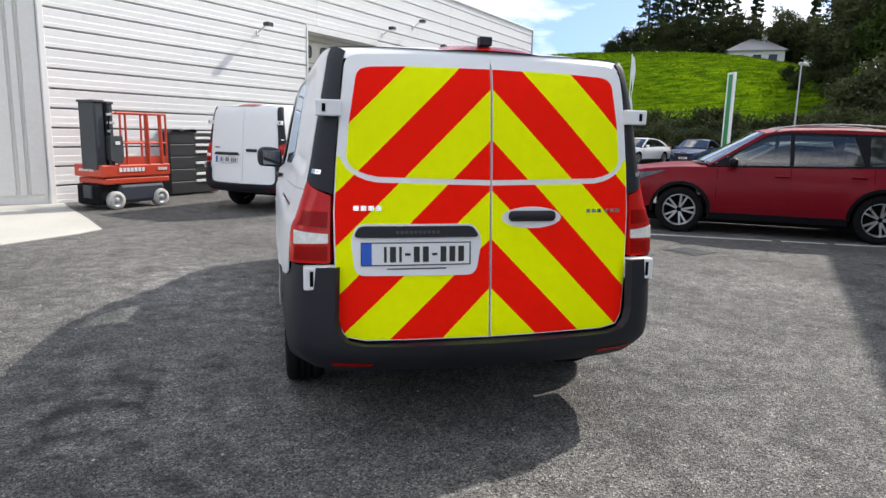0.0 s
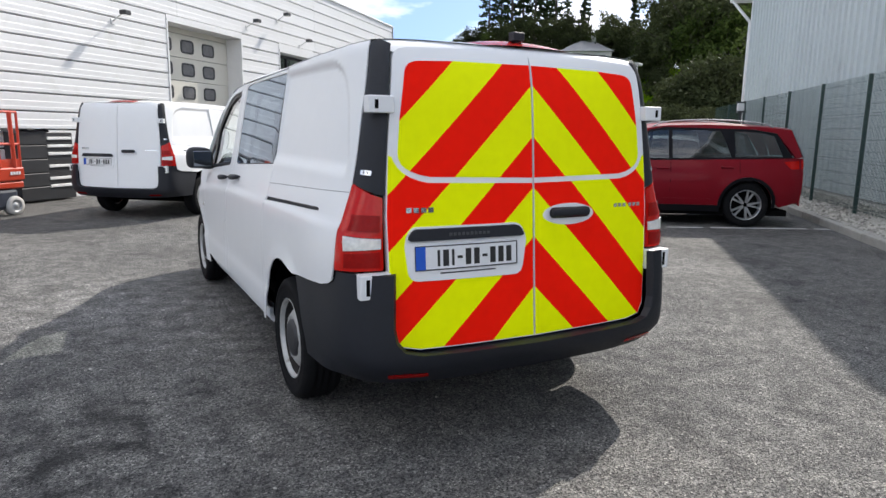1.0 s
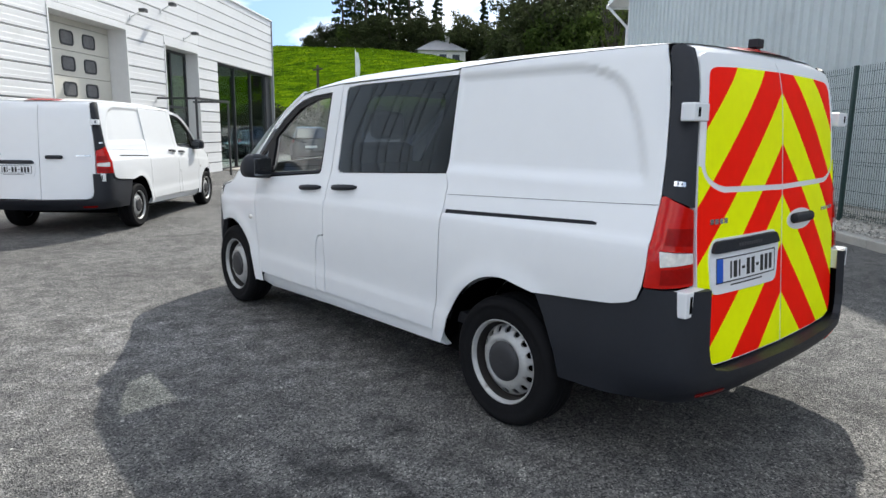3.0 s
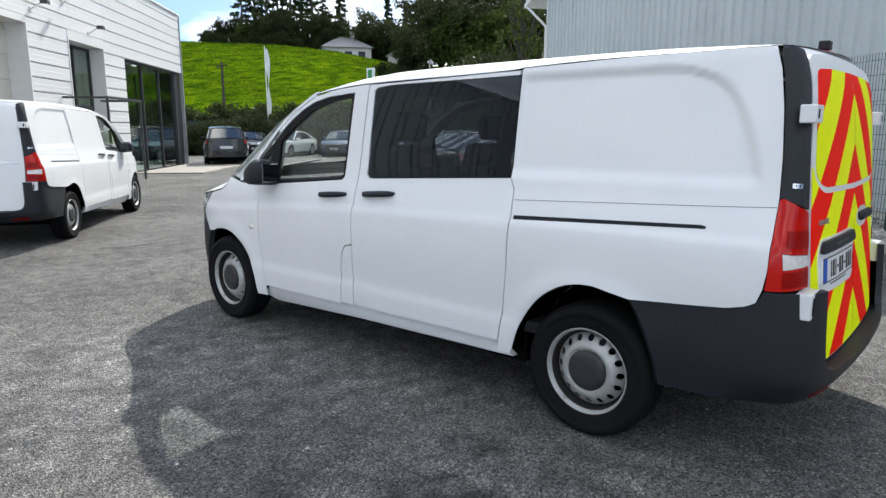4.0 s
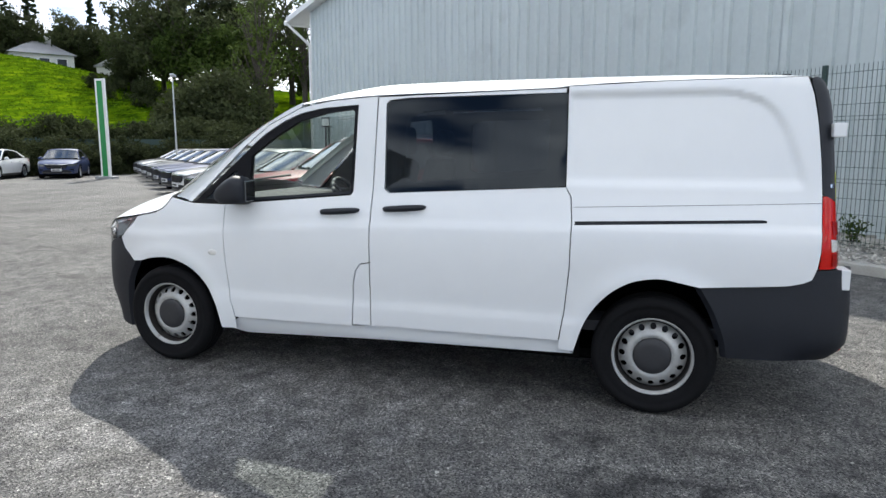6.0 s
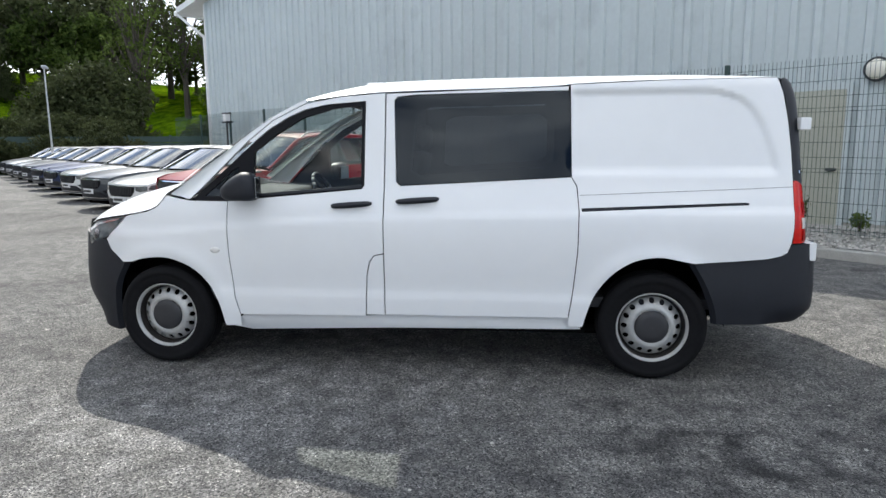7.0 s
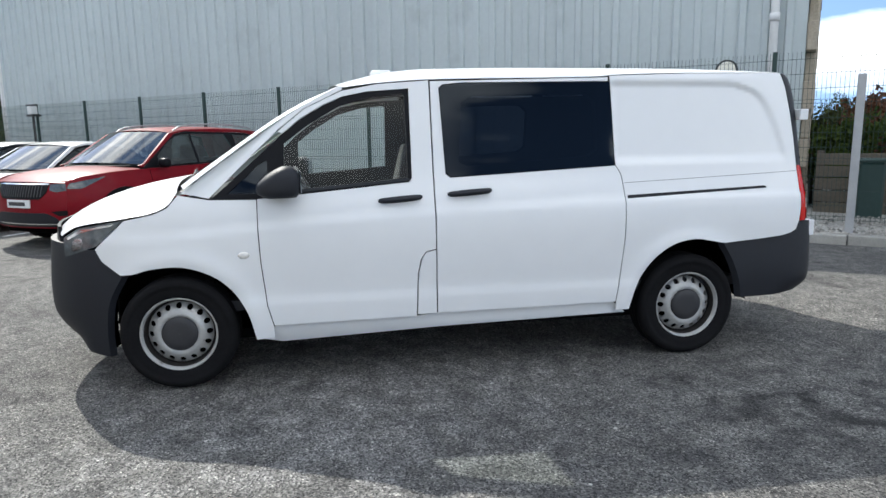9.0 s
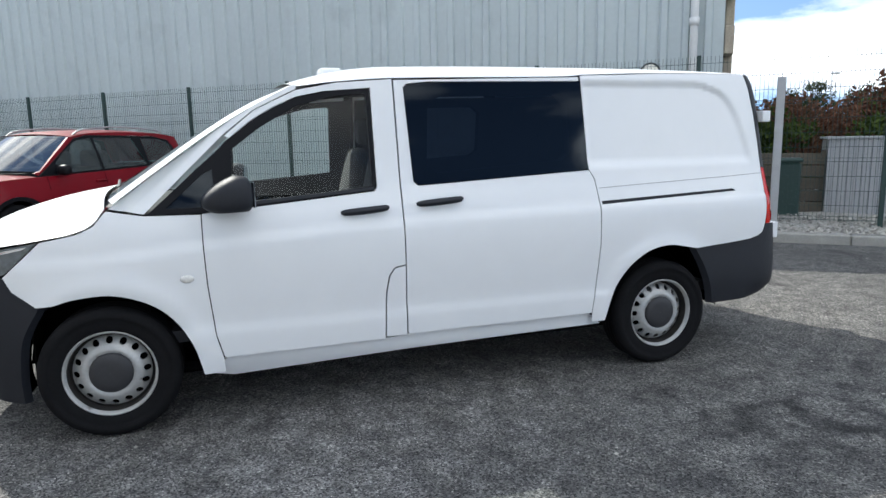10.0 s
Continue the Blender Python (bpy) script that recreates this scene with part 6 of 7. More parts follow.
    def bonnet_at(u, v):
        y = n0 + (L - 0.19 - n0) * v
        w = 1 - abs(u) ** 2.6
        return (u * X(y, belt(y)), y + 0.15 * w * v + 0.06 * w * (1 - v), belt(y) + 0.055 * w * (1 - v * 0.55) - 0.045 * v ** 4)
    once("bonnet", "bonnet", lambda: grid(span(-1, 1, 18), span(0, 1, 12), bonnet_at), paint)
    if kind == "saloon":
        once("boot_lid", "boot", lambda: grid(span(-1, 1, 14), span(0, 1, 6), lambda u, v: (u * X(max(0.05, ty * (1 - v)), belt(0.3)), ty * (1 - v) + 0.03, belt(0.3) + (tz - belt(0.3)) * (1 - v) + 0.04 * (1 - u * u) * (1 - v * v))), paint)
    # nose and tail
    xn, xt = X(L - 0.16, 0.6), X(0.08, 0.6)

    def nose(u, z, d):
        return (u * xn, L - 0.15 + 0.17 * (1 - abs(u) ** 2.2) - 0.9 * max(0, z - 0.62) ** 2 - 0.6 * max(0, 0.42 - z) ** 1.5 - d, z)

    def tailend(u, z, d):
        return (u * xt, 0.10 - 0.09 * (1 - abs(u) ** 2.4) + 0.10 * max(0, z - 0.7) + d, z)
    bz = belt(L - 0.1) + 0.01
    once("front_bumper", "fb", lambda: sheet([(-1, sill), (1, sill), (1, bz), (-1, bz)], nose, 0.1, thick=0.03), paint)
    gr = once("grille", "gr", lambda: sheet(rounded([(-0.50, bz - 0.24), (0.50, bz - 0.24), (0.62, bz - 0.15), (0.64, bz - 0.035), (-0.64, bz - 0.035), (-0.62, bz - 0.15)], 0.03), lambda u, z, d: nose(u, z, d - 0.008), 0.08, thick=0.02), BLACK_GLOSS, car, "black front grille")
    once("grille_bar", "gb", lambda: sheet([(-0.88, sill + 0.05), (0.88, sill + 0.05), (0.88, sill + 0.065), (-0.88, sill + 0.065)], lambda u, z, d: nose(u, z, d - 0.014), 0.1, thick=0.012), CHROME, car, "thin chrome bumper line")
    once("lower_grille", "lg", lambda: sheet(rounded([(-0.86, sill + 0.02), (0.86, sill + 0.02), (0.80, sill + 0.14), (0.60, sill + 0.21), (-0.60, sill + 0.21), (-0.80, sill + 0.14)], 0.03), lambda u, z, d: nose(u, z, d - 0.008), 0.1, thick=0.02), BLACK_PLASTIC)
    once("grille_frame", "gf", lambda: sheet([(-0.645, bz - 0.045), (0.645, bz - 0.045), (0.645, bz - 0.025), (-0.645, bz - 0.025)], lambda u, z, d: nose(u, z, d - 0.014), 0.08, thick=0.02), CHROME, gr)
    for i in range(17):
        u = -0.52 + 0.065 * i
        once("grille_slat", "gs%d" % i, lambda: sheet([(u - 0.008, bz - 0.21 + 0.1 * max(0, abs(u) - 0.45)), (u + 0.008, bz - 0.21 + 0.1 * max(0, abs(u) - 0.45)), (u + 0.008, bz - 0.06), (u - 0.008, bz - 0.06)], lambda a, z, d: nose(a, z, d - 0.016), 0.1, thick=0.012), HUBGREY, gr)
    for s in (-1, 1):
        once("headlamp", "fh%d" % s, lambda: sheet(rounded([(s * 0.66, bz - 0.04), (s * 0.995, bz - 0.03), (s * 0.995, bz - 0.12), (s * 0.80, bz - 0.145), (s * 0.67, bz - 0.12)], 0.02), lambda a, z, d: nose(a, z, d - 0.007), 0.06, thick=0.02), LENS_GREY, car, "clear headlamp")
        once("fog_lamp_trim", "fog%d" % s, lambda: sheet(rounded([(s * 0.70, sill + 0.23), (s * 0.98, sill + 0.25), (s * 0.98, sill + 0.18), (s * 0.84, sill + 0.17)], 0.02), lambda a, z, d: nose(a, z, d - 0.008), 0.08, thick=0.02), BLACK_GLOSS, car)
    once("number_plate", "np", lambda: sheet([(-0.3, bz - 0.36), (0.3, bz - 0.36), (0.3, bz - 0.25), (-0.3, bz - 0.25)], lambda u, z, d: nose(u, z, d - 0.02), 0.2, thick=0.015), PLATE_WHITE, car, "white number plate")
    once("plate_bar", "nb", lambda: sheet([(-0.2, bz - 0.33), (0.24, bz - 0.33), (0.24, bz - 0.28), (-0.2, bz - 0.28)], lambda u, z, d: nose(u, z, d - 0.022), 0.2, thick=0.001), HUBGREY)
    once("rear_bumper", "rb", lambda: sheet([(-1, sill + 0.06), (1, sill + 0.06), (1, belt(0.1)), (-1, belt(0.1))], tailend, 0.1, thick=0.03), paint)
    once("rear_plate", "rp", lambda: sheet([(-0.32, 0.72), (0.32, 0.72), (0.32, 0.83), (-0.32, 0.83)], lambda u, z, d: tailend(u, z, d - 0.012), 0.2, thick=0.01), PLATE_WHITE)
    once("undertray", "ut", lambda: done(boxed(-W + 0.10, W - 0.10, 0.3, L - 0.35, sill - 0.12, sill - 0.02), False), DARK_HOLE)
    once("cabin", "cab", lambda: done(boxed(-W + 0.22, W - 0.22, 0.6, sy - 0.45, sill, belt(2.0) + 0.06, 0.05), False), CABIN)
    for x in (-0.36, 0.36):
        st = once("seat", "seat%.2f" % x, lambda: done(boxed(x - 0.22, x + 0.22, 1.75, 1.95, 0.6, belt(2.0) + 0.30, 0.05), False), CABIN)
    return car


PANE_CAR = glass_mat("side car glass", (0.62, 0.70, 0.70), 0.60, gloss=0.10)
PAINT_RED = mat("metallic red car paint", (0.185, 0.004, 0.011), 0.42, 0.0, coat=0.15, vary=0.05, spec=0.12)
PAINT_WHITE = mat("white car paint", (0.74, 0.75, 0.75), 0.3, coat=1.0, vary=0.03)
PAINT_GREY = mat("dark grey metallic car paint", (0.045, 0.053, 0.066), 0.4, 0.25, coat=0.45, vary=0.05, spec=0.3)
PAINT_BLUE = mat("dark blue metallic car paint", (0.02, 0.035, 0.10), 0.4, 0.25, coat=0.45, vary=0.05, spec=0.3)
PAINT_SILVER = mat("silver metallic car paint", (0.42, 0.44, 0.46), 0.32, 0.6, coat=1.0, vary=0.05)
PAINT_BLACK = mat("black car paint", (0.008, 0.008, 0.009), 0.25, coat=1.0, vary=0.05)
ROW = "cars parked in the row by the fence"


def nose_at(x, y, bearing, L):
    """The pose of a car whose nose stands at x, y and which faces the bearing (degrees from +y towards +x)."""
    a = radians(bearing)
    return pose(x - L * math.sin(a), y - L * math.cos(a), 0, 0, 0, -bearing)


BAY = -60.0
build_car("suv", PAINT_RED, "red", nose_at(4.98, 7.58, -57.0, 4.70), "metallic red SUV with silver roof rails in a bay", ROW, True)
row = [("saloon", PAINT_WHITE, "white", "white saloon car parked nose out"), ("estate", PAINT_GREY, "grey", "dark grey estate car parked nose out"), ("estate", PAINT_WHITE, "white", "white estate car parked nose out"),
       ("estate", PAINT_BLUE, "blue", "dark blue estate car parked nose out"), ("saloon", PAINT_BLUE, "blue", "dark blue saloon car parked nose out"), ("estate", PAINT_GREY, "grey", "dark grey estate car parked nose out"),
       ("saloon", PAINT_SILVER, "silver", "silver saloon car parked nose out"), ("estate", PAINT_WHITE, "white", "white estate car parked nose out"), ("saloon", PAINT_GREY, "grey", "dark grey saloon car parked nose out")]
for i, (kind, paint, pname, lab) in enumerate(row):
    p = Vector((6.95, 9.75, 0)) + Vector((2.17, 2.20, 0)) * i
    build_car(kind, paint, pname, nose_at(p.x, p.y, BAY + (i % 3 - 1) * 1.2, car_spec(kind)["L"]), lab, ROW)
FAR = "cars parked at the far side of the yard"
build_car("suv", PAINT_BLACK, "black", pose(11.7, 25.1, 0, 0, 0, -30), "black SUV seen from behind, parked by the showroom", FAR)
build_car("saloon", PAINT_WHITE, "white", pose(22.0, 33.1, 0, 0, 0, 118), "white saloon car parked across the far end", FAR)
build_car("estate", PAINT_BLACK, "black", pose(20.6, 36.9, 0, 0, 0, 150), "black car parked at the far end", FAR)
build_car("saloon", PAINT_BLUE, "blue", pose(24.6, 31.9, 0, 0, 0, 128), "dark blue saloon parked at the far end", FAR)
build_car("saloon", PAINT_SILVER, "silver", pose(14.8, 36.5, 0, 0, 0, 140), "silver car parked near the showroom corner", FAR)
# ---------------------------------------------------------------- trees, hedges, houses on the hill
def leaf_mat(name, base, other, rough=0.7):
    """Leaves that vary from clump to clump and let a little light through."""
    m = bpy.data.materials.new(name)
    m.use_nodes = True
    n, l = m.node_tree.nodes, m.node_tree.links
    b = n["Principled BSDF"]
    geo, mix, info = n.new("ShaderNodeNewGeometry"), n.new("ShaderNodeMix"), n.new("ShaderNodeObjectInfo")
    add, half = n.new("ShaderNodeMath"), n.new("ShaderNodeMath")
    mix.data_type = "RGBA"
    mix.inputs["A"].default_value, mix.inputs["B"].default_value = (*base, 1), (*other, 1)
    l.new(geo.outputs["Random Per Island"], add.inputs[0])
    l.new(info.outputs["Random"], add.inputs[1])
    half.operation = "MULTIPLY"
    half.inputs[1].default_value = 0.5
    l.new(add.outputs[0], half.inputs[0])
    l.new(half.outputs[0], mix.inputs["Factor"])
    l.new(mix.outputs["Result"], b.inputs["Base Color"])
    b.inputs["Roughness"].default_value = rough
    b.inputs["Specular IOR Level"].default_value = 0.04
    tr, ad, out = n.new("ShaderNodeBsdfTranslucent"), n.new("ShaderNodeMixShader"), n["Material Output"]
    l.new(mix.outputs["Result"], tr.inputs["Color"])
    ad.inputs["Fac"].default_value = 0.22
    l.new(b.outputs["BSDF"], ad.inputs[1])
    l.new(tr.outputs["BSDF"], ad.inputs[2])
    l.new(ad.outputs["Shader"], out.inputs["Surface"])
    return m


LEAF_DARK = leaf_mat("dark conifer needles", (0.016, 0.028, 0.013), (0.045, 0.068, 0.030))
LEAF_WOOD = leaf_mat("dark woodland leaves", (0.024, 0.031, 0.015), (0.078, 0.092, 0.040))
LEAF_MID = leaf_mat("green leaves", (0.034, 0.056, 0.014), (0.115, 0.155, 0.040))
LEAF_RUST = leaf_mat("reddish brown shrub leaves", (0.09, 0.036, 0.026), (0.24, 0.125, 0.075))
BARK = mat("grey-brown bark", (0.06, 0.05, 0.04), 0.9, vary=0.3, bump=0.4, bump_scale=30)


def leaves(centres, size, per, spread, rng, flat=0.0):
    """Many small bent leaves, in clumps round the given centres."""
    verts, faces = [], []
    for c, r in centres:
        for _ in range(per):
            d = Vector((rng.gauss(0, 1), rng.gauss(0, 1), rng.gauss(0, 1) * 0.8))
            d = d.normalized() * r * rng.uniform(0.35, 1.0) * spread
            p = Vector(c) + d
            a = Vector((rng.gauss(0, 1), rng.gauss(0, 1), rng.gauss(0, 1) * (1 - flat))).normalized() * size * rng.uniform(0.6, 1.4)
            b = a.cross(Vector((rng.gauss(0, 1), rng.gauss(0, 1), rng.gauss(0, 1)))).normalized() * size * rng.uniform(0.35, 0.8)
            k = len(verts)
            n = a.cross(b).normalized() * size * 0.25
            verts += [p - a, p + b + n, p + a, p - b + n]
            faces += [(k, k + 1, k + 2), (k, k + 2, k + 3)]
    return mesh_from(verts, faces, "leaves", False)


def limb(bm, a, b, r0, r1):
    rod(bm, a, b, r0, 6, r1)


def broad_tree(seed, h, w, leaf_size, per, bare=0.25):
    """Trunk with limbs, and a crown of clumps with an uneven outline and gaps."""
    rng = random.Random(seed)
    bm = bmesh.new()
    top = Vector((rng.uniform(-0.3, 0.3), rng.uniform(-0.3, 0.3), h * 0.62))
    limb(bm, (0, 0, -0.6), top * 0.5, h * 0.026, h * 0.019)
    limb(bm, top * 0.5, top, h * 0.019, h * 0.009)
    centres = []
    for i in range(26):
        a, t = rng.uniform(0, 2 * math.pi), rng.uniform(bare, 1.0)
        reach = w * 0.5 * math.sin(math.pi * min(1, max(0.12, (t - bare) / (1 - bare) * 0.85 + 0.12))) ** 0.7 * rng.uniform(0.55, 1.12)
        e = Vector((math.cos(a) * reach, math.sin(a) * reach, h * (t * 0.92) + rng.uniform(-0.3, 0.3)))
        root = top * min(1, max(0.3, t * 0.8))
        limb(bm, root, e, h * 0.008, h * 0.002)
        centres.append((e, rng.uniform(0.10, 0.20) * w))
        centres.append(((e + root) / 2 + Vector((rng.uniform(-1, 1), rng.uniform(-1, 1), rng.uniform(0, 1))) * 0.06 * w, rng.uniform(0.08, 0.16) * w))
    return done(bm, False), leaves(centres, leaf_size, per, 1.0, rng)


def conifer(seed, h, w, leaf_size, per, bare=0.12):
    """A pointed tree: straight trunk, whorls of drooping boughs."""
    rng = random.Random(seed)
    bm = bmesh.new()
    limb(bm, (0, 0, -0.6), (0, 0, h), h * 0.018, h * 0.002)
    centres = []
    for i in range(44):
        t = bare + (1 - bare) * (i / 44) ** 0.9
        a = i * 2.4 + rng.uniform(-0.4, 0.4)
        reach = w * 0.5 * (1.03 - t) ** 0.75 * rng.uniform(0.6, 1.2)
        e = Vector((math.cos(a) * reach, math.sin(a) * reach, h * t - 0.12 * reach))
        limb(bm, (0, 0, h * t), e, h * 0.004, h * 0.001)
        for f in (0.4, 0.75, 1.0):
            centres.append((e * f + Vector((0, 0, h * t)) * (1 - f), max(0.15, 0.16 * reach + 0.1)))
    return done(bm, False), leaves(centres, leaf_size, per, 1.0, rng, 0.4)


TREES = {
    "pine_a": (conifer(1, 17, 7.0, 0.27, 12, 0.2), LEAF_DARK), "pine_b": (conifer(2, 15, 5.4, 0.27, 12, 0.1), LEAF_DARK), "cypress": (conifer(3, 12, 3.2, 0.28, 12, 0.03), LEAF_DARK),
    "broad_a": (broad_tree(4, 9, 8.0, 0.21, 100), LEAF_WOOD), "broad_b": (broad_tree(5, 11, 9.0, 0.22, 100, 0.3), LEAF_WOOD), "broad_c": (broad_tree(6, 8, 7.0, 0.19, 90, 0.15), LEAF_MID),
    "open_tree": (broad_tree(7, 12, 7.0, 0.17, 44, 0.35), LEAF_WOOD), "bush": (broad_tree(8, 4.5, 6.0, 0.15, 110, 0.0), LEAF_WOOD), "bush_green": (broad_tree(9, 3.2, 5.0, 0.17, 60, 0.0), LEAF_MID), "thin_tree": (broad_tree(10, 13, 5.0, 0.15, 26, 0.45), LEAF_MID)}
for trunk, crown in [t[0] for t in TREES.values()]:
    trunk.materials.append(BARK)
for (trunk, crown), lm in TREES.values():
    crown.materials.append(lm)
TREE_LABELS = {"pine_a": "tall dark pine on the hilltop", "pine_b": "dark pine with a ragged crown", "cypress": "narrow dark cypress tree on the hill", "broad_a": "dark broad-leaved tree with a dense crown", "broad_b": "large dark broad-leaved tree on the hillside", "broad_c": "green broad-leaved tree with a loose crown", "open_tree": "open tree with sky showing through", "bush": "large dark green bush on the bank", "bush_green": "low green bush on the bank", "thin_tree": "slender open young tree on the slope"}


def plant(kind, bearing, d, scale=1.0, turn=0.0, z=None, group="trees on the hill"):
    x, y, hz = hill(bearing, d)
    if d < 44:
        hz = 0.0
    t = thing("bush" if "bush" in kind else "tree", TREE_LABELS[kind], "bush" if "bush" in kind else "tree", pose(x, y, hz if z is None else z, 0, 0, turn) @ Matrix.Scale(scale, 4), group)
    for nm, me in zip(("trunk", "crown"), TREES[kind][0]):
        ob = new(nm, me)
        ob.parent = t


rng = random.Random(11)
# pines standing above the ridge
for b, d, s in ((32.4, 108, 0.85), (33.4, 110, 1.0), (34.3, 107, 1.12), (35.2, 111, 1.0), (36.2, 108, 1.18), (37.1, 110, 1.1), (37.9, 107, 1.0), (38.8, 112, 0.75)):
    plant("pine_a" if rng.random() < 0.6 else "pine_b", b, d, s, rng.uniform(0, 360))
# dense dark belt along the ridge
b = 29.9
while b < 47:
    plant(("broad_a", "broad_c", "broad_a", "bush")[rng.randrange(4)], b, 103 + rng.uniform(-1.5, 2.5), (0.50 + 0.018 * (b - 29.9)) * rng.uniform(0.85, 1.15), rng.uniform(0, 360))
    b += rng.uniform(0.75, 1.15)
for b, d, s in ((40.2, 112, 1.15), (44.1, 112, 1.05), (45.6, 115, 1.0)):
    plant("cypress", b, d, s)
for b, d, s in ((39.5, 110, 1.0), (42.5, 112, 0.9), (43.3, 113, 1.1), (46.4, 108, 1.1)):
    plant("broad_c", b, d, s, rng.uniform(0, 360))
# the dark wood on the right of the hill
for b, d, s, k in ((46.0, 82, 0.62, "broad_a"), (47.2, 90, 1.0, "broad_b"), (48.4, 84, 1.05, "broad_b"), (49.5, 78, 1.15, "broad_b"), (50.6, 88, 1.0, "open_tree"), (51.4, 76, 1.25, "broad_c"), (52.6, 84, 1.3, "broad_b"), (53.6, 74, 1.3, "broad_c"), (54.6, 82, 1.2, "open_tree"), (54.9, 96, 1.2, "open_tree"),
                   (56.3, 74, 1.1, "open_tree"), (54.9, 58, 1.0, "thin_tree"), (58.2, 80, 1.25, "open_tree"), (59.0, 70, 1.0, "thin_tree"), (60.2, 84, 1.2, "broad_c"), (61.2, 70, 1.0, "thin_tree"), (62.2, 78, 1.1, "open_tree"), (63.4, 68, 1.1, "broad_c"), (64.6, 80, 1.2, "broad_b"), (66.0, 70, 1.2, "broad_b"), (67.5, 76, 1.3, "broad_a"), (69, 70, 1.2, "broad_b"), (71, 75, 1.3, "broad_b")):
    plant(k, b, d, s, rng.uniform(0, 360))
for b, d, s, k in ((50.2, 66, 0.9, "bush"), (52.0, 60, 1.0, "bush"), (51.4, 53, 1.35, "bush"), (50.0, 52, 1.1, "bush"), (58.6, 56, 0.4, "bush_green"), (48.6, 62, 0.7, "bush"), (49.6, 60, 1.0, "bush"), (50.8, 56, 1.2, "bush"), (52.4, 57, 1.3, "bush"), (63.5, 58, 1.1, "bush"), (44.2, 76, 0.35, "bush"), (45.7, 82, 0.8, "bush"), (46.9, 74, 0.6, "bush"), (43.4, 80, 0.35, "bush")):
    plant(k, b, d, s, rng.uniform(0, 360), group="bushes on the hill")
# hedge along the hill's foot
b = 12.0
while b < 70:
    plant("bush", b, 46.8 + rng.uniform(-0.8, 1.2), rng.uniform(0.5, 0.72), rng.uniform(0, 360), group="hedge at the foot of the hill")
    b += rng.uniform(1.1, 1.7)
    if 53.4 < b < 58.6:
        b = 58.8

b = 13.0
while b < 68:
    plant("bush", b, 43.6 + rng.uniform(-0.3, 0.4), rng.uniform(0.36, 0.52), rng.uniform(0, 360), group="hedge at the foot of the hill")
    b += rng.uniform(1.2, 1.9)
    if 53.6 < b < 58.4:
        b = 58.6
b = 29.6
while b < 48:
    plant("bush", b, 101.5 + rng.uniform(-0.6, 1.0), rng.uniform(0.30, 0.46), rng.uniform(0, 360), group="undergrowth along the ridge")
    b += rng.uniform(0.9, 1.4)
b = 20.0
while b < 50:
    plant("bush_green", b, 48.6 + rng.uniform(-0.6, 2.6), rng.uniform(0.22, 0.5), rng.uniform(0, 360), group="bushes on the hill")
    b += rng.uniform(1.2, 2.6)

# dark slatted boundary fence before the hedge
dark_fence = thing("boundary_fence", "low dark slatted fence along the hill's foot", "fence", kind="structure")
b = 14.0
while b < 66:
    a0, a1 = radians(b), radians(b + 3.0)
    p0, p1 = Vector((HB.x + 45.2 * math.sin(a0), HB.y + 45.2 * math.cos(a0), 0)), Vector((HB.x + 45.2 * math.sin(a1), HB.y + 45.2 * math.cos(a1), 0))
    fm = Matrix.Translation(p0) @ Matrix.Rotation(math.atan2(p1.y - p0.y, p1.x - p0.x), 4, "Z")
    for z0 in (0.1, 0.5, 0.9, 1.3, 1.7):
        sl = part_once("slat", "dark_slat", lambda: done(boxed(0.0, 2.35, -0.02, 0.02, 0.0, 0.36), False), FENCE_GREEN, dark_fence)
        sl.matrix_basis = fm @ Matrix.Translation((0, 0, z0))
    ps = part_once("fence_post", "dark_post", lambda: done(boxed(-0.06, 0.06, -0.06, 0.06, -0.1, 2.15), False), FENCE_GREEN, dark_fence)
    ps.matrix_basis = fm
    b += 3.0

# rough tufts over the pasture
tv, tf = [], []
for i in range(14000):
    b, d = rng.uniform(18, 56), 48 + 54 * rng.random() ** 0.8
    p = Vector(hill(b, d))
    s = rng.uniform(0.08, 0.22)
    k = len(tv)
    a = rng.uniform(0, math.pi)
    tv += [p + Vector((math.cos(a) * s, math.sin(a) * s, -0.03)), p - Vector((math.cos(a) * s, math.sin(a) * s, 0.03)), p + Vector((rng.uniform(-0.1, 0.1), rng.uniform(-0.1, 0.1), s * rng.uniform(0.5, 1.0)))]
    tf.append((k, k + 1, k + 2))
TUFT = leaf_mat("grass tufts", (0.075, 0.150, 0.004), (0.14, 0.22, 0.007))
tagged(part("grass_tufts", mesh_from(tv, tf, "tufts", False), TUFT, None, "coarse tufts of bright green pasture grass"), category="grass", kind="stuff")

HOUSE_WALL = mat("white rendered wall", (0.62, 0.61, 0.58), 0.8, vary=0.06)
HOUSE_ROOF = mat("pale grey slate roof", (0.30, 0.30, 0.31), 0.7, vary=0.12, scale=2)


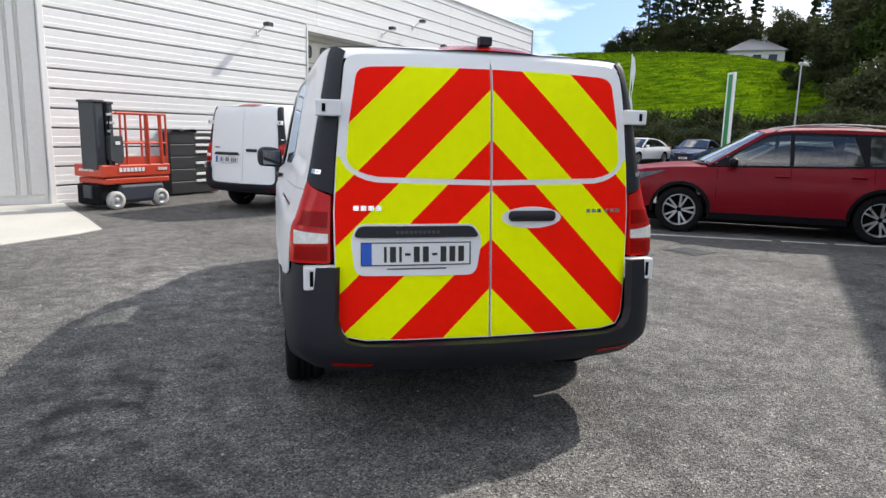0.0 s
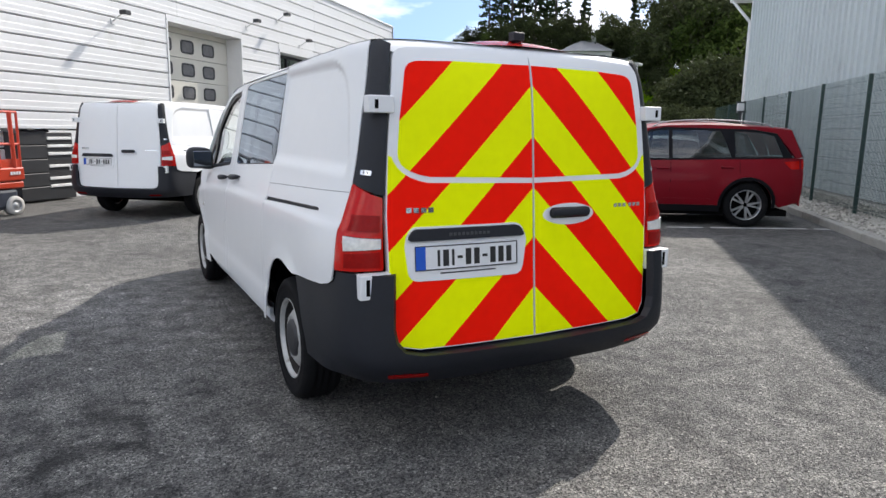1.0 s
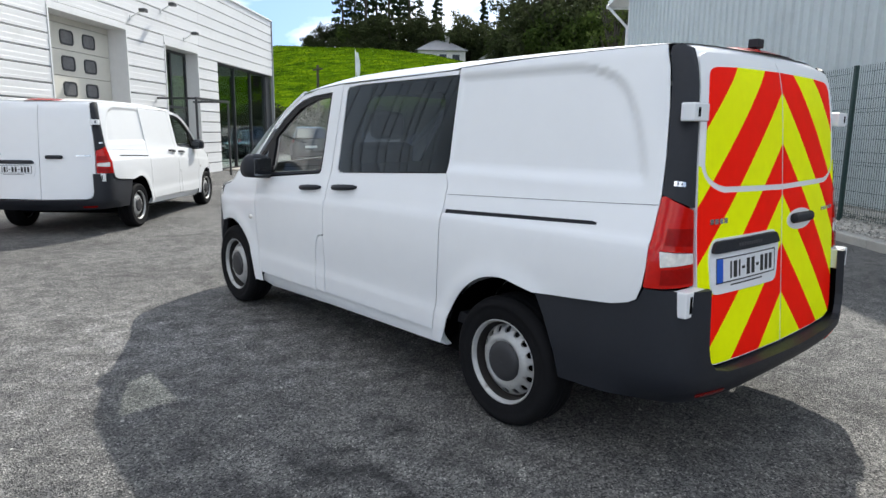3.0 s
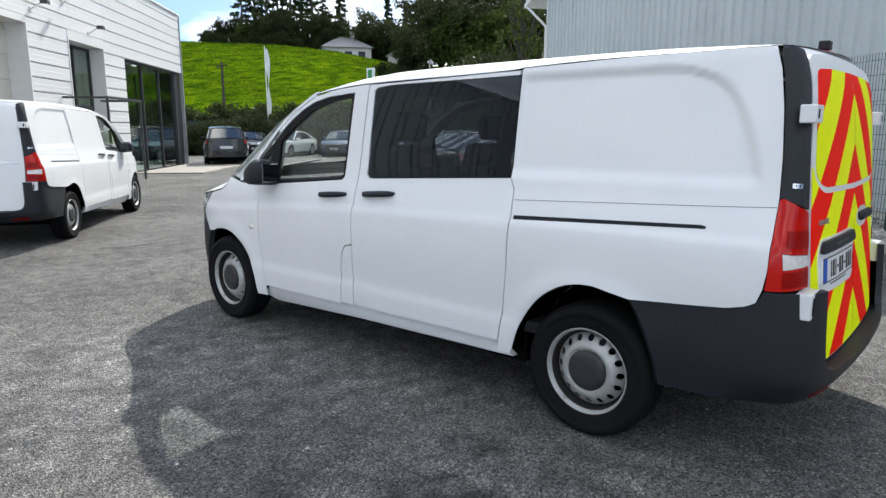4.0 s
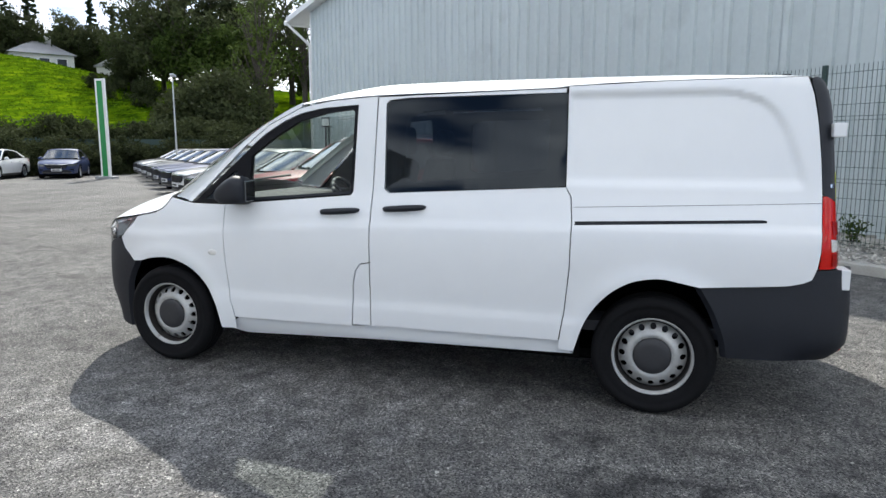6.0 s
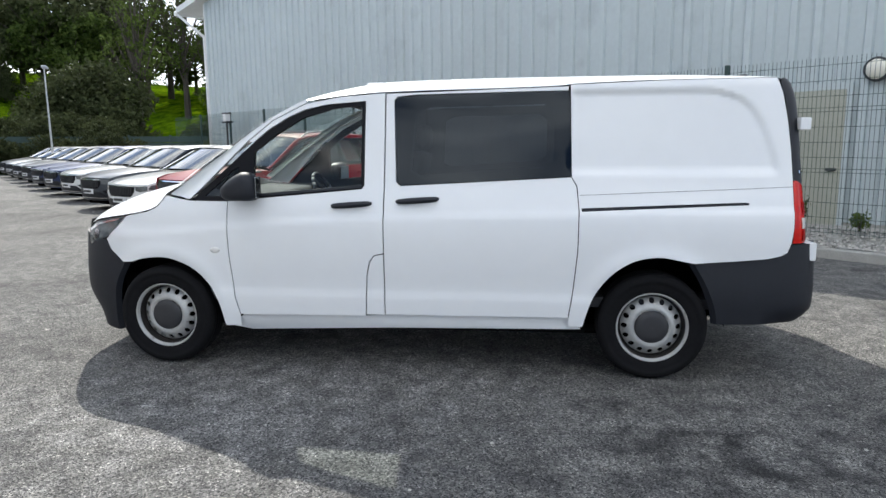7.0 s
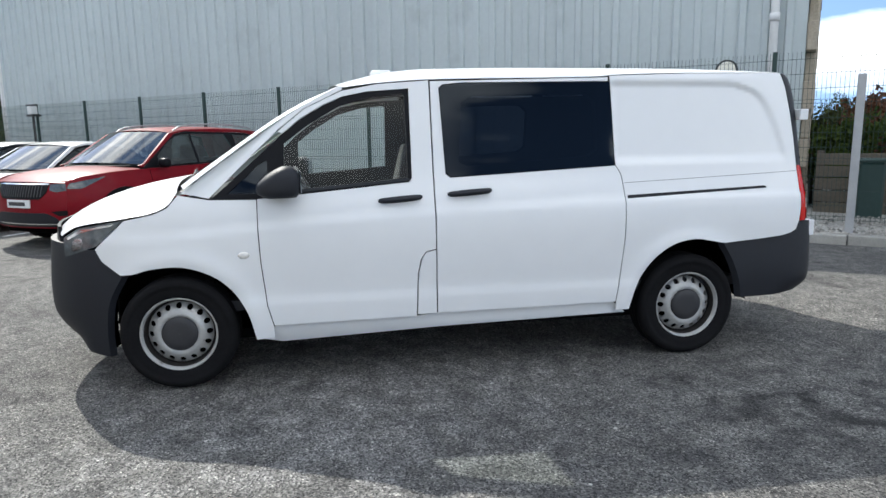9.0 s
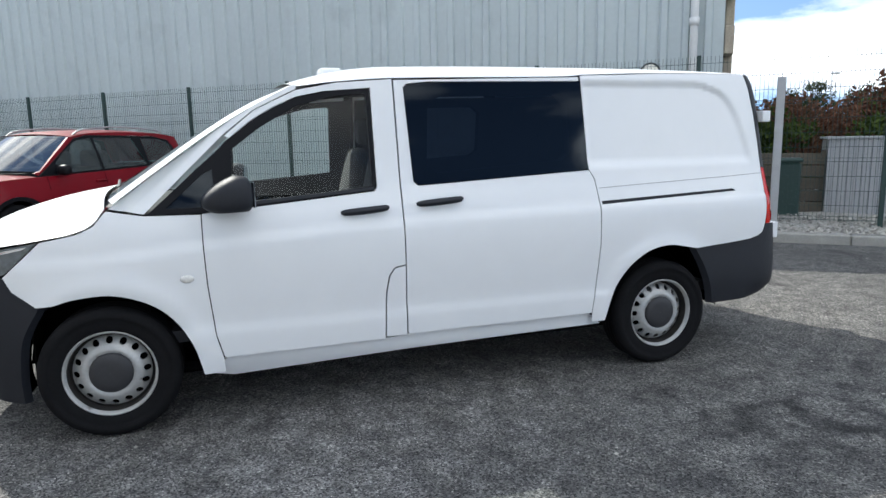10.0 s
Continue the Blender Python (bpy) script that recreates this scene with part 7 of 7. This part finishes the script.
def house(bearing, d, length, width, wall, roof_h, turn, label, hip):
    x, y, z0 = hill(bearing, d)
    h = thing("house", label, "house", pose(x, y, z0 - 0.45, 0, 0, turn))
    L2, W2 = length / 2, width / 2
    part("wall", boxed(-L2, L2, -W2, W2, -1.2, wall), HOUSE_WALL, h)
    inset = W2 if hip else 0.0
    e = 0.35
    verts = [(-L2 - e, -W2 - e, wall), (L2 + e, -W2 - e, wall), (L2 + e, W2 + e, wall), (-L2 - e, W2 + e, wall), (-L2 + inset - (0 if hip else e), 0, wall + roof_h), (L2 - inset + (0 if hip else e), 0, wall + roof_h)]
    part("roof", mesh_from(verts, [(0, 1, 5, 4), (1, 2, 5), (2, 3, 4, 5), (3, 0, 4), (0, 3, 2, 1)], "roof", False), HOUSE_ROOF, h)
    for i, wx in enumerate((-0.55, 0.05, 0.6)):
        win = part("window", boxed(wx * L2 - 0.6, wx * L2 + 0.6, -W2 - 0.04, -W2 + 0.05, wall - 1.5, wall - 0.45), TRIM_WHITE, h)
        part("pane", boxed(wx * L2 - 0.52, wx * L2 + 0.52, -W2 - 0.06, -W2 - 0.03, wall - 1.42, wall - 0.53), PANE_BLACK, win)
    part("chimney", boxed(L2 * 0.3 - 0.3, L2 * 0.3 + 0.3, -0.3, 0.3, wall + roof_h * 0.6, wall + roof_h + 0.7), HOUSE_WALL, h)


house(40.5, 101, 6.9, 5.2, 1.5, 1.8, -35, "white bungalow with a pale grey hipped roof", True)
house(45.6, 96, 3.4, 4.6, 1.5, 1.4, 30, "white gabled house half hidden by trees", False)

# ---------------------------------------------------------------- poles and signs before the hill
pyl = thing("sign_pylon", "white sign pylon with a broad green stripe", "sign", frame_at(21.8, 26.85, 0))
part("panel", boxed(-0.28, 0.28, -0.06, 0.06, 0.0, 4.85, 0.01), TRIM_WHITE, pyl)
part("stripe", boxed(-0.16, 0.16, -0.065, 0.065, 0.05, 4.75), mat("green sign film", (0.01, 0.22, 0.05), 0.4), pyl, "green stripe")
part("base", boxed(-0.55, 0.55, -0.2, 0.2, -0.05, 0.12, 0.02), TRIM_GREY, pyl)
a = radians(35.2)
flag = thing("flagpole", "thin white pole with a pale banner flag", "flagpole", frame_at(-4 + 44 * math.sin(a), 44 * math.cos(a), 0))
part("pole", rod(bmesh.new(), (0, 0, 0), (0.12, 0, 6.7), 0.045, 8, 0.025), TRIM_WHITE, flag)
part("banner", grid(span(0, 1, 6), span(0, 1, 16), lambda u, v: (-0.02 - 0.30 * u * (0.6 + 0.4 * math.sin(v * 3)), 0.10 * math.sin(u * 3 + v * 9), 6.5 - 4.0 * v)), mat("pale banner cloth", (0.62, 0.66, 0.68), 0.8, vary=0.15, scale=2), flag)
a = radians(31.6)
up = thing("utility_pole", "dark wooden utility pole on the bank", "pole", frame_at(-4 + 56 * math.sin(a), 56 * math.cos(a), 0, 1.2))
part("pole", rod(bmesh.new(), (0, 0, -0.5), (0, 0, 5.6), 0.14, 8, 0.10), BARK, up)
part("crossarm", boxed(-0.7, 0.7, -0.06, 0.06, 5.2, 5.32), BARK, up)


def lamppost(x, y, h, turn):
    ob = thing("street_lamp", "slim grey street lamp with a small head", "street lamp", frame_at(x, y, turn))
    part("column", rod(bmesh.new(), (0, 0, 0), (0, 0, h), 0.05, 8, 0.03), GALV, ob)
    part("lamp_head", boxed(-0.1, 0.55, -0.11, 0.11, h - 0.03, h + 0.1, 0.03), GALV, ob)
    part("lens", boxed(0.05, 0.5, -0.09, 0.09, h - 0.045, h - 0.028), LENS_CLEAR, ob)


lamppost(22.9, 23.5, 5.0, 60)
a = radians(34.0)
lamppost(-4 + 50 * math.sin(a), 50 * math.cos(a), 3.0, 100)
# ---------------------------------------------------------------- beside the showroom wall
lift = thing("mast_lift", "orange-red driveable mast lift with a railed platform", "mast lift", frame_at(-3.80, 9.62, 43.0))
# local x along the wall, y to the left; the near side is -y
LX, LY = 1.36, 0.76
LIFT_NAVY = mat("dark blue-grey lift skirt", (0.035, 0.042, 0.060), 0.5, vary=0.2)
part("chassis", boxed(0.04, LX, 0.0, LY, 0.44, 0.55, 0.02), ORANGE, lift)
part("deck", boxed(-0.03, LX + 0.02, -0.01, LY + 0.01, 0.565, 0.78, 0.02), ORANGE, lift)
part("skirt", boxed(0.30, LX - 0.12, 0.0, LY, 0.10, 0.44, 0.06, 2), LIFT_NAVY, lift)
part("drive_end", boxed(-0.05, 0.30, 0.06, 0.70, 0.08, 0.44, 0.03), RUBBER, lift)
part("drive_box", boxed(-0.09, -0.03, 0.24, 0.46, 0.20, 0.42, 0.01), LIFT_GREY, lift)
for k in range(5):
    part("mast_fitting", boxed(0.15 + 0.04 * (k % 2), 0.20 + 0.045 * (k % 3), 0.02, 0.058, 1.34 + 0.07 * k, 1.385 + 0.07 * k, 0.006), (GALV, LIFT_GREY)[k % 2], lift)
for x in (0.22, 1.14):
    for y in (-0.02, LY + 0.02):
        m = Matrix.Translation((x, y, 0.16)) @ Matrix.Rotation(radians(-90 if y < 0 else 90), 4, "Z")
        w = part("wheel", lathe([(0.001, 0.02), (0.035, 0.025), (0.045, 0.005), (0.085, 0.0), (0.10, 0.015)], 24), GALV, lift, smooth=True)
        w.matrix_basis = m
        part("tyre", lathe([(0.10, -0.10), (0.16, -0.10), (0.162, -0.01), (0.15, 0.02), (0.10, 0.02)], 28), TYRE_PALE, w, smooth=True)
for x0, x1, y0, y1, top in ((-0.05, 0.13, 0.08, 0.50, 1.84), (0.19, 0.29, 0.06, 0.42, 1.82)):
    part("mast_section", boxed(x0, x1, y0, y1, 0.70, top, 0.012), LIFT_GREY, lift)
    part("mast_cap", boxed(x0 - 0.02, x1 + 0.015, y0 - 0.02, y1 + 0.02, top, top + 0.045, 0.01), LIFT_GREY, lift)
    part("mast_rib", boxed(x0 + 0.02, x0 + 0.05, y0 - 0.015, y0, 0.80, top - 0.05), LIFT_NAVY, lift)
part("mast_core", boxed(0.132, 0.188, 0.16, 0.46, 0.70, 1.74), RUBBER, lift)
part("control_box", sheet(rounded([(0.15, 0.86), (0.37, 0.80), (0.40, 0.94), (0.39, 1.28), (0.16, 1.28)], 0.03), lambda u, v, d: (u, -0.03 + d, v), 0.1, thick=0.16), LIFT_GREY, lift)
part("rating_label", boxed(0.24, 0.33, -0.042, -0.032, 1.13, 1.19), PLATE_WHITE, lift)
part("hose", rod(rod(bmesh.new(), (0.20, 0.05, 1.28), (0.16, 0.02, 1.45), 0.016, 6), (0.16, 0.02, 1.45), (0.22, 0.04, 1.66), 0.016, 6), RUBBER, lift)


def lift_rail(a, b, r=0.02, mt=ORANGE):
    part("rail", rod(bmesh.new(), a, b, r, 8), mt, lift)


for y in (0.03, LY - 0.03):
    for z in (1.16, 1.68):
        lift_rail((0.32, y, z), (1.34, y, z))
    for x in (0.50, 0.90, 1.34):
        lift_rail((x, y, 0.78), (x, y, 1.68))
for z in (1.16, 1.68):
    lift_rail((1.34, 0.03, z), (1.34, LY - 0.03, z))
lift_rail((0.92, 0.02, 1.68), (0.94, 0.02, 0.78), 0.034)
lift_rail((1.20, 0.02, 1.68), (1.22, 0.02, 0.78), 0.034)
part("kick_plate", boxed(0.32, 1.34, 0.02, 0.035, 0.78, 0.92), ORANGE, lift)
for i in range(7):
    part("logo_bar", boxed(0.30 + 0.075 * i, 0.355 + 0.075 * i, -0.022, -0.011, 0.655, 0.725), PLATE_WHITE, lift)
for i in range(4):
    part("logo_bar", boxed(1.10 + 0.05 * i, 1.135 + 0.05 * i, -0.022, -0.011, 0.665, 0.715), PLATE_WHITE, lift)
for i in range(6):
    part("logo_bar", boxed(-0.032, -0.021, 0.62 - 0.07 * i - 0.045, 0.62 - 0.07 * i, 0.665, 0.705), PLATE_WHITE, lift)

CRATE = mat("black plastic crate", (0.022, 0.023, 0.026), 0.55, vary=0.15)
stack = thing("storage_rack", "black panelled rack with white drawer fronts by the wall", "rack", frame_at(-3.05, 12.15, 44.2))
for i in range(5):
    z0 = 0.05 + 0.265 * i
    part("panel", boxed(-0.02, 0.62, -0.02, 0.0, z0, z0 + 0.25, 0.01), CRATE, stack)
part("carcass", boxed(0.0, 0.60, 0.0, 0.62, 0.03, 1.38, 0.01), CRATE, stack)
part("cover", grid(span(-0.06, 0.66, 12), span(-0.06, 0.68, 12), lambda u, v: (u, v, 1.40 + 0.03 * noise.noise((u * 6, v * 6, 0)) - 0.06 * step01(abs(u - 0.3), 0.28, 0.37))), CRATE, stack)
part("side_carcass", boxed(0.64, 1.30, 0.05, 0.6, 0.03, 1.34, 0.01), CRATE, stack)
for z0 in (1.20, 1.05, 0.90, 0.66, 0.42, 0.27):
    part("drawer_front", boxed(0.68, 1.26, 0.028, 0.05, z0, z0 + 0.055, 0.006), TRIM_WHITE, stack)

slab = part("slab", sheet([(-12.0, 12.5), (-5.75, 10.95), (-4.75, 10.75), (-4.55, 10.2), (-3.85, 8.6), (-3.35, 7.33), (-3.55, 6.9), (-4.13, 6.14), (-8.0, 1.2), (-14, 0.0)], lambda x, y, d: (x, y, 0.012 - d), 0.6, thick=0.03), CONCRETE, None, "pale worn concrete apron before the end wall")
tagged(slab, category="concrete", kind="structure")

# ---------------------------------------------------------------- yard markings and drain
def painted_line(x0, y0, x1, y1, wd=0.10):
    d = Vector((x1 - x0, y1 - y0, 0))
    n = Vector((-d.y, d.x, 0)).normalized() * wd / 2
    pts = []
    k = int(d.length / 0.12)
    verts, faces = [], []
    for i in range(k + 1):
        c = Vector((x0, y0, 0.004)) + d * i / k
        verts += [c + n * random.uniform(0.75, 1.1), c - n * random.uniform(0.75, 1.1)]
    faces = [(2 * i, 2 * i + 1, 2 * i + 3, 2 * i + 2) for i in range(k) if random.random() > 0.04]
    ob = part("bay_line", mesh_from(verts, faces, "line", False), LINE_WHITE, None, "worn white painted parking bay line")
    tagged(ob, category="road marking", kind="structure", group="parking bay lines")


bd = Vector((-math.sin(radians(63)), math.cos(radians(63)), 0))
for i in range(11):
    p = Vector((4.25, 6.30, 0)) + Vector((2.17, 2.20, 0)) * i
    painted_line(p.x, p.y, p.x - bd.x * 5.0, p.y - bd.y * 5.0)
drain = thing("drain_grate", "dark iron drain grate set in the asphalt", "drain", pose(4.35, 4.67, 0, 0, 0, 20), kind="structure")
part("frame", boxed(-0.24, 0.24, -0.24, 0.24, -0.02, 0.006), TRIM_DARK, drain)
for i in range(7):
    part("bar", boxed(-0.2, 0.2, -0.19 + 0.058 * i, -0.16 + 0.058 * i, 0.006, 0.012), LIFT_GREY, drain)

# small lamp on a bracket at the fence's far end
p = along(19.40, 4.66)
fl = thing("fence_lamp", "small pale lamp on a dark bracket by the fence", "lamp", frame_at(p.x, p.y, B2_HEAD, 0.1))
part("bracket", boxed(-0.16, 0.16, -0.16, 0.10, 2.10, 2.16, 0.01), TRIM_DARK, fl)
part("stem", rod(bmesh.new(), (0, 0, -0.2), (0, 0, 2.12), 0.035, 8), TRIM_DARK, fl)
part("lamp_body", boxed(-0.10, 0.10, -0.10, 0.10, 2.16, 2.40, 0.03, 2), TRIM_WHITE, fl)
part("cap", boxed(-0.12, 0.12, -0.12, 0.12, 2.40, 2.44, 0.01), TRIM_DARK, fl)

# ---------------------------------------------------------------- behind the fence's near end
p = along(-0.78, 4.36)
post = thing("steel_post", "grey galvanised steel post standing before the fence", "post", frame_at(p.x, p.y, B2_HEAD, 0.12))
part("post", boxed(-0.05, 0.05, -0.035, 0.035, -0.1, 2.06, 0.006), GALV, post)
BFM = frame_at(*along(0, 6.0).xy, B2_HEAD, 0.15)
boards = thing("board_fence", "low weathered timber board fence", "fence", BFM, kind="structure")
for i in range(5):
    part("board", boxed(-7.5, -0.30, -0.02, 0.02, 0.04 + 0.19 * i, 0.215 + 0.19 * i, 0.005), WOOD_GREY, boards)
for x in (-0.35, -1.55, -3.4, -5.2, -7.0):
    part("fence_post", boxed(x - 0.05, x + 0.05, -0.10, -0.02, -0.1, 1.02, 0.01), WOOD_GREY, boards)
shedp = thing("metal_cabinet", "grey ribbed steel cabinet behind the fence", "cabinet", frame_at(*along(-2.25, 5.85).xy, B2_HEAD, 0.15))
ribs = upright_sheet(0.95, 1.18, 0.10, -0.02)
part("core", boxed(-0.25, 0.68, -0.75, -0.02, -0.05, 1.17), GALV, shedp)
ob = part("ribbed_front", ribs, GALV, shedp)
ob.matrix_basis = Matrix.Translation((-0.27, -0.005, 0.0))
part("lid", boxed(-0.30, 0.72, -0.80, 0.03, 1.18, 1.22, 0.008), TRIM_GREY, shedp)
part("louvre", boxed(0.685, 0.70, -0.7, -0.1, 0.3, 0.9), TRIM_DARK, shedp)
bin_ = thing("green_bin", "dark green plastic bin beside the post", "bin", frame_at(*along(-1.02, 5.5).xy, B2_HEAD, 0.15))
part("tub", boxed(-0.16, 0.16, -0.16, 0.16, 0.0, 0.86, 0.03), FENCE_GREEN, bin_)
part("lid", boxed(-0.18, 0.18, -0.18, 0.18, 0.86, 0.92, 0.02), FENCE_GREEN, bin_)


def shrub(x, y, w, h, seed, material, label, size=0.055, per=150, z=0.1):
    rg = random.Random(seed)
    s = thing("shrub", label, "shrub", pose(x, y, z), "shrubs behind the board fence")
    bm = bmesh.new()
    cs = []
    for i in range(int(16 * w)):
        a, r = rg.uniform(0, 6.28), rg.uniform(0, 0.5) * w
        e = Vector((math.cos(a) * r, math.sin(a) * r, h * rg.uniform(0.35, 0.95)))
        limb(bm, (e.x * 0.3, e.y * 0.3, -0.05), e, 0.02, 0.006)
        cs.append((e, rg.uniform(0.16, 0.30) * min(w, 1.4)))
    part("stem", bm, BARK, s)
    part("foliage", leaves(cs, size, per, 1.0, rg), material, s)


for i, (s_, c_, w, h, mt, lab) in enumerate(((-0.9, 7.6, 1.5, 1.5, LEAF_MID, "green shrub behind the board fence"), (-1.9, 8.0, 1.9, 1.9, LEAF_RUST, "reddish brown shrub behind the fence"), (-2.8, 7.4, 1.8, 1.7, LEAF_MID, "green shrub behind the board fence"), (-3.4, 8.6, 2.2, 2.25, LEAF_RUST, "reddish brown shrub behind the fence"),
                                             (-4.6, 7.6, 2.0, 2.1, LEAF_WOOD, "dark green shrub behind the fence"), (-5.6, 8.6, 2.4, 2.4, LEAF_RUST, "reddish brown shrub behind the fence"), (-1.2, 9.6, 2.2, 1.95, LEAF_RUST, "reddish brown shrub behind the fence"), (-4.0, 10.6, 2.6, 2.3, LEAF_WOOD, "dark green shrub behind the fence"), (-0.2, 9.0, 1.6, 1.6, LEAF_WOOD, "dark green shrub behind the fence"), (-6.8, 9.5, 2.6, 2.6, LEAF_MID, "green shrub behind the board fence"))):
    q = along(s_, c_)
    shrub(q.x, q.y, w, h, 40 + i, mt, lab)
for i, (brg, d, k, s) in enumerate(((121, 70, "broad_a", 0.5), (124, 74, "broad_c", 0.5), (127, 68, "broad_a", 0.46), (130.5, 66, "broad_a", 0.50), (133, 72, "broad_c", 0.48), (136, 62, "broad_b", 0.5), (139.5, 66, "broad_a", 0.56), (143, 70, "broad_c", 0.52))):
    a = radians(brg)
    t = thing("tree", TREE_LABELS[k], "tree", pose(-4.5 + d * math.sin(a), 3.6 + d * math.cos(a), -0.05, 0, 0, i * 50) @ Matrix.Scale(s, 4), "distant trees beyond the fence")
    for nm, me in zip(("trunk", "crown"), TREES[k][0]):
        o = new(nm, me)
        o.parent = t
lamppost(-4.5 + 58 * math.sin(radians(137.2)), 3.6 + 58 * math.cos(radians(137.2)), 5.6, 200)
# weeds at the foot of the grey wall
for i, (s_, c_, h) in enumerate(((1.75, 5.25, 0.38), (2.35, 5.2, 0.3), (0.9, 5.2, 0.22))):
    rg = random.Random(70 + i)
    q = along(s_, c_)
    wd = thing("weed", "straggly green weed at the foot of the wall", "weed", pose(q.x, q.y, 0.22), "weeds along the wall")
    bm = bmesh.new()
    cs = []
    for k in range(7):
        e = Vector((rg.uniform(-0.3, 0.3) * h, rg.uniform(-0.3, 0.3) * h, h * rg.uniform(0.4, 1.0)))
        rod(bm, (0, 0, -0.05), e, 0.006, 5, 0.003)
        cs.append((e, 0.10 + 0.1 * h))
    part("stem", bm, BARK, wd)
    part("leaf_mass", leaves(cs, 0.03, 26, 1.0, rg), LEAF_MID, wd)

# small loose stones and chips scattered on the asphalt
rg = random.Random(99)
cv, cf = [], []
for i in range(260):
    x, y = rg.uniform(-7, 4), rg.uniform(-3.5, 8)
    r = rg.uniform(0.004, 0.013)
    k = len(cv)
    a0 = rg.uniform(0, 6.28)
    for j in range(5):
        a = a0 + j * 1.257
        cv.append((x + r * math.cos(a) * rg.uniform(0.7, 1.3), y + r * math.sin(a) * rg.uniform(0.7, 1.3), 0.0))
    cv.append((x, y, r * rg.uniform(0.5, 0.9)))
    cf += [(k + j, k + (j + 1) % 5, k + 5) for j in range(5)]
tagged(part("loose_chips", mesh_from(cv, cf, "chips", False), STONE_MIX, None, "small pale stone chips scattered on the asphalt"), category="stones", kind="stuff")
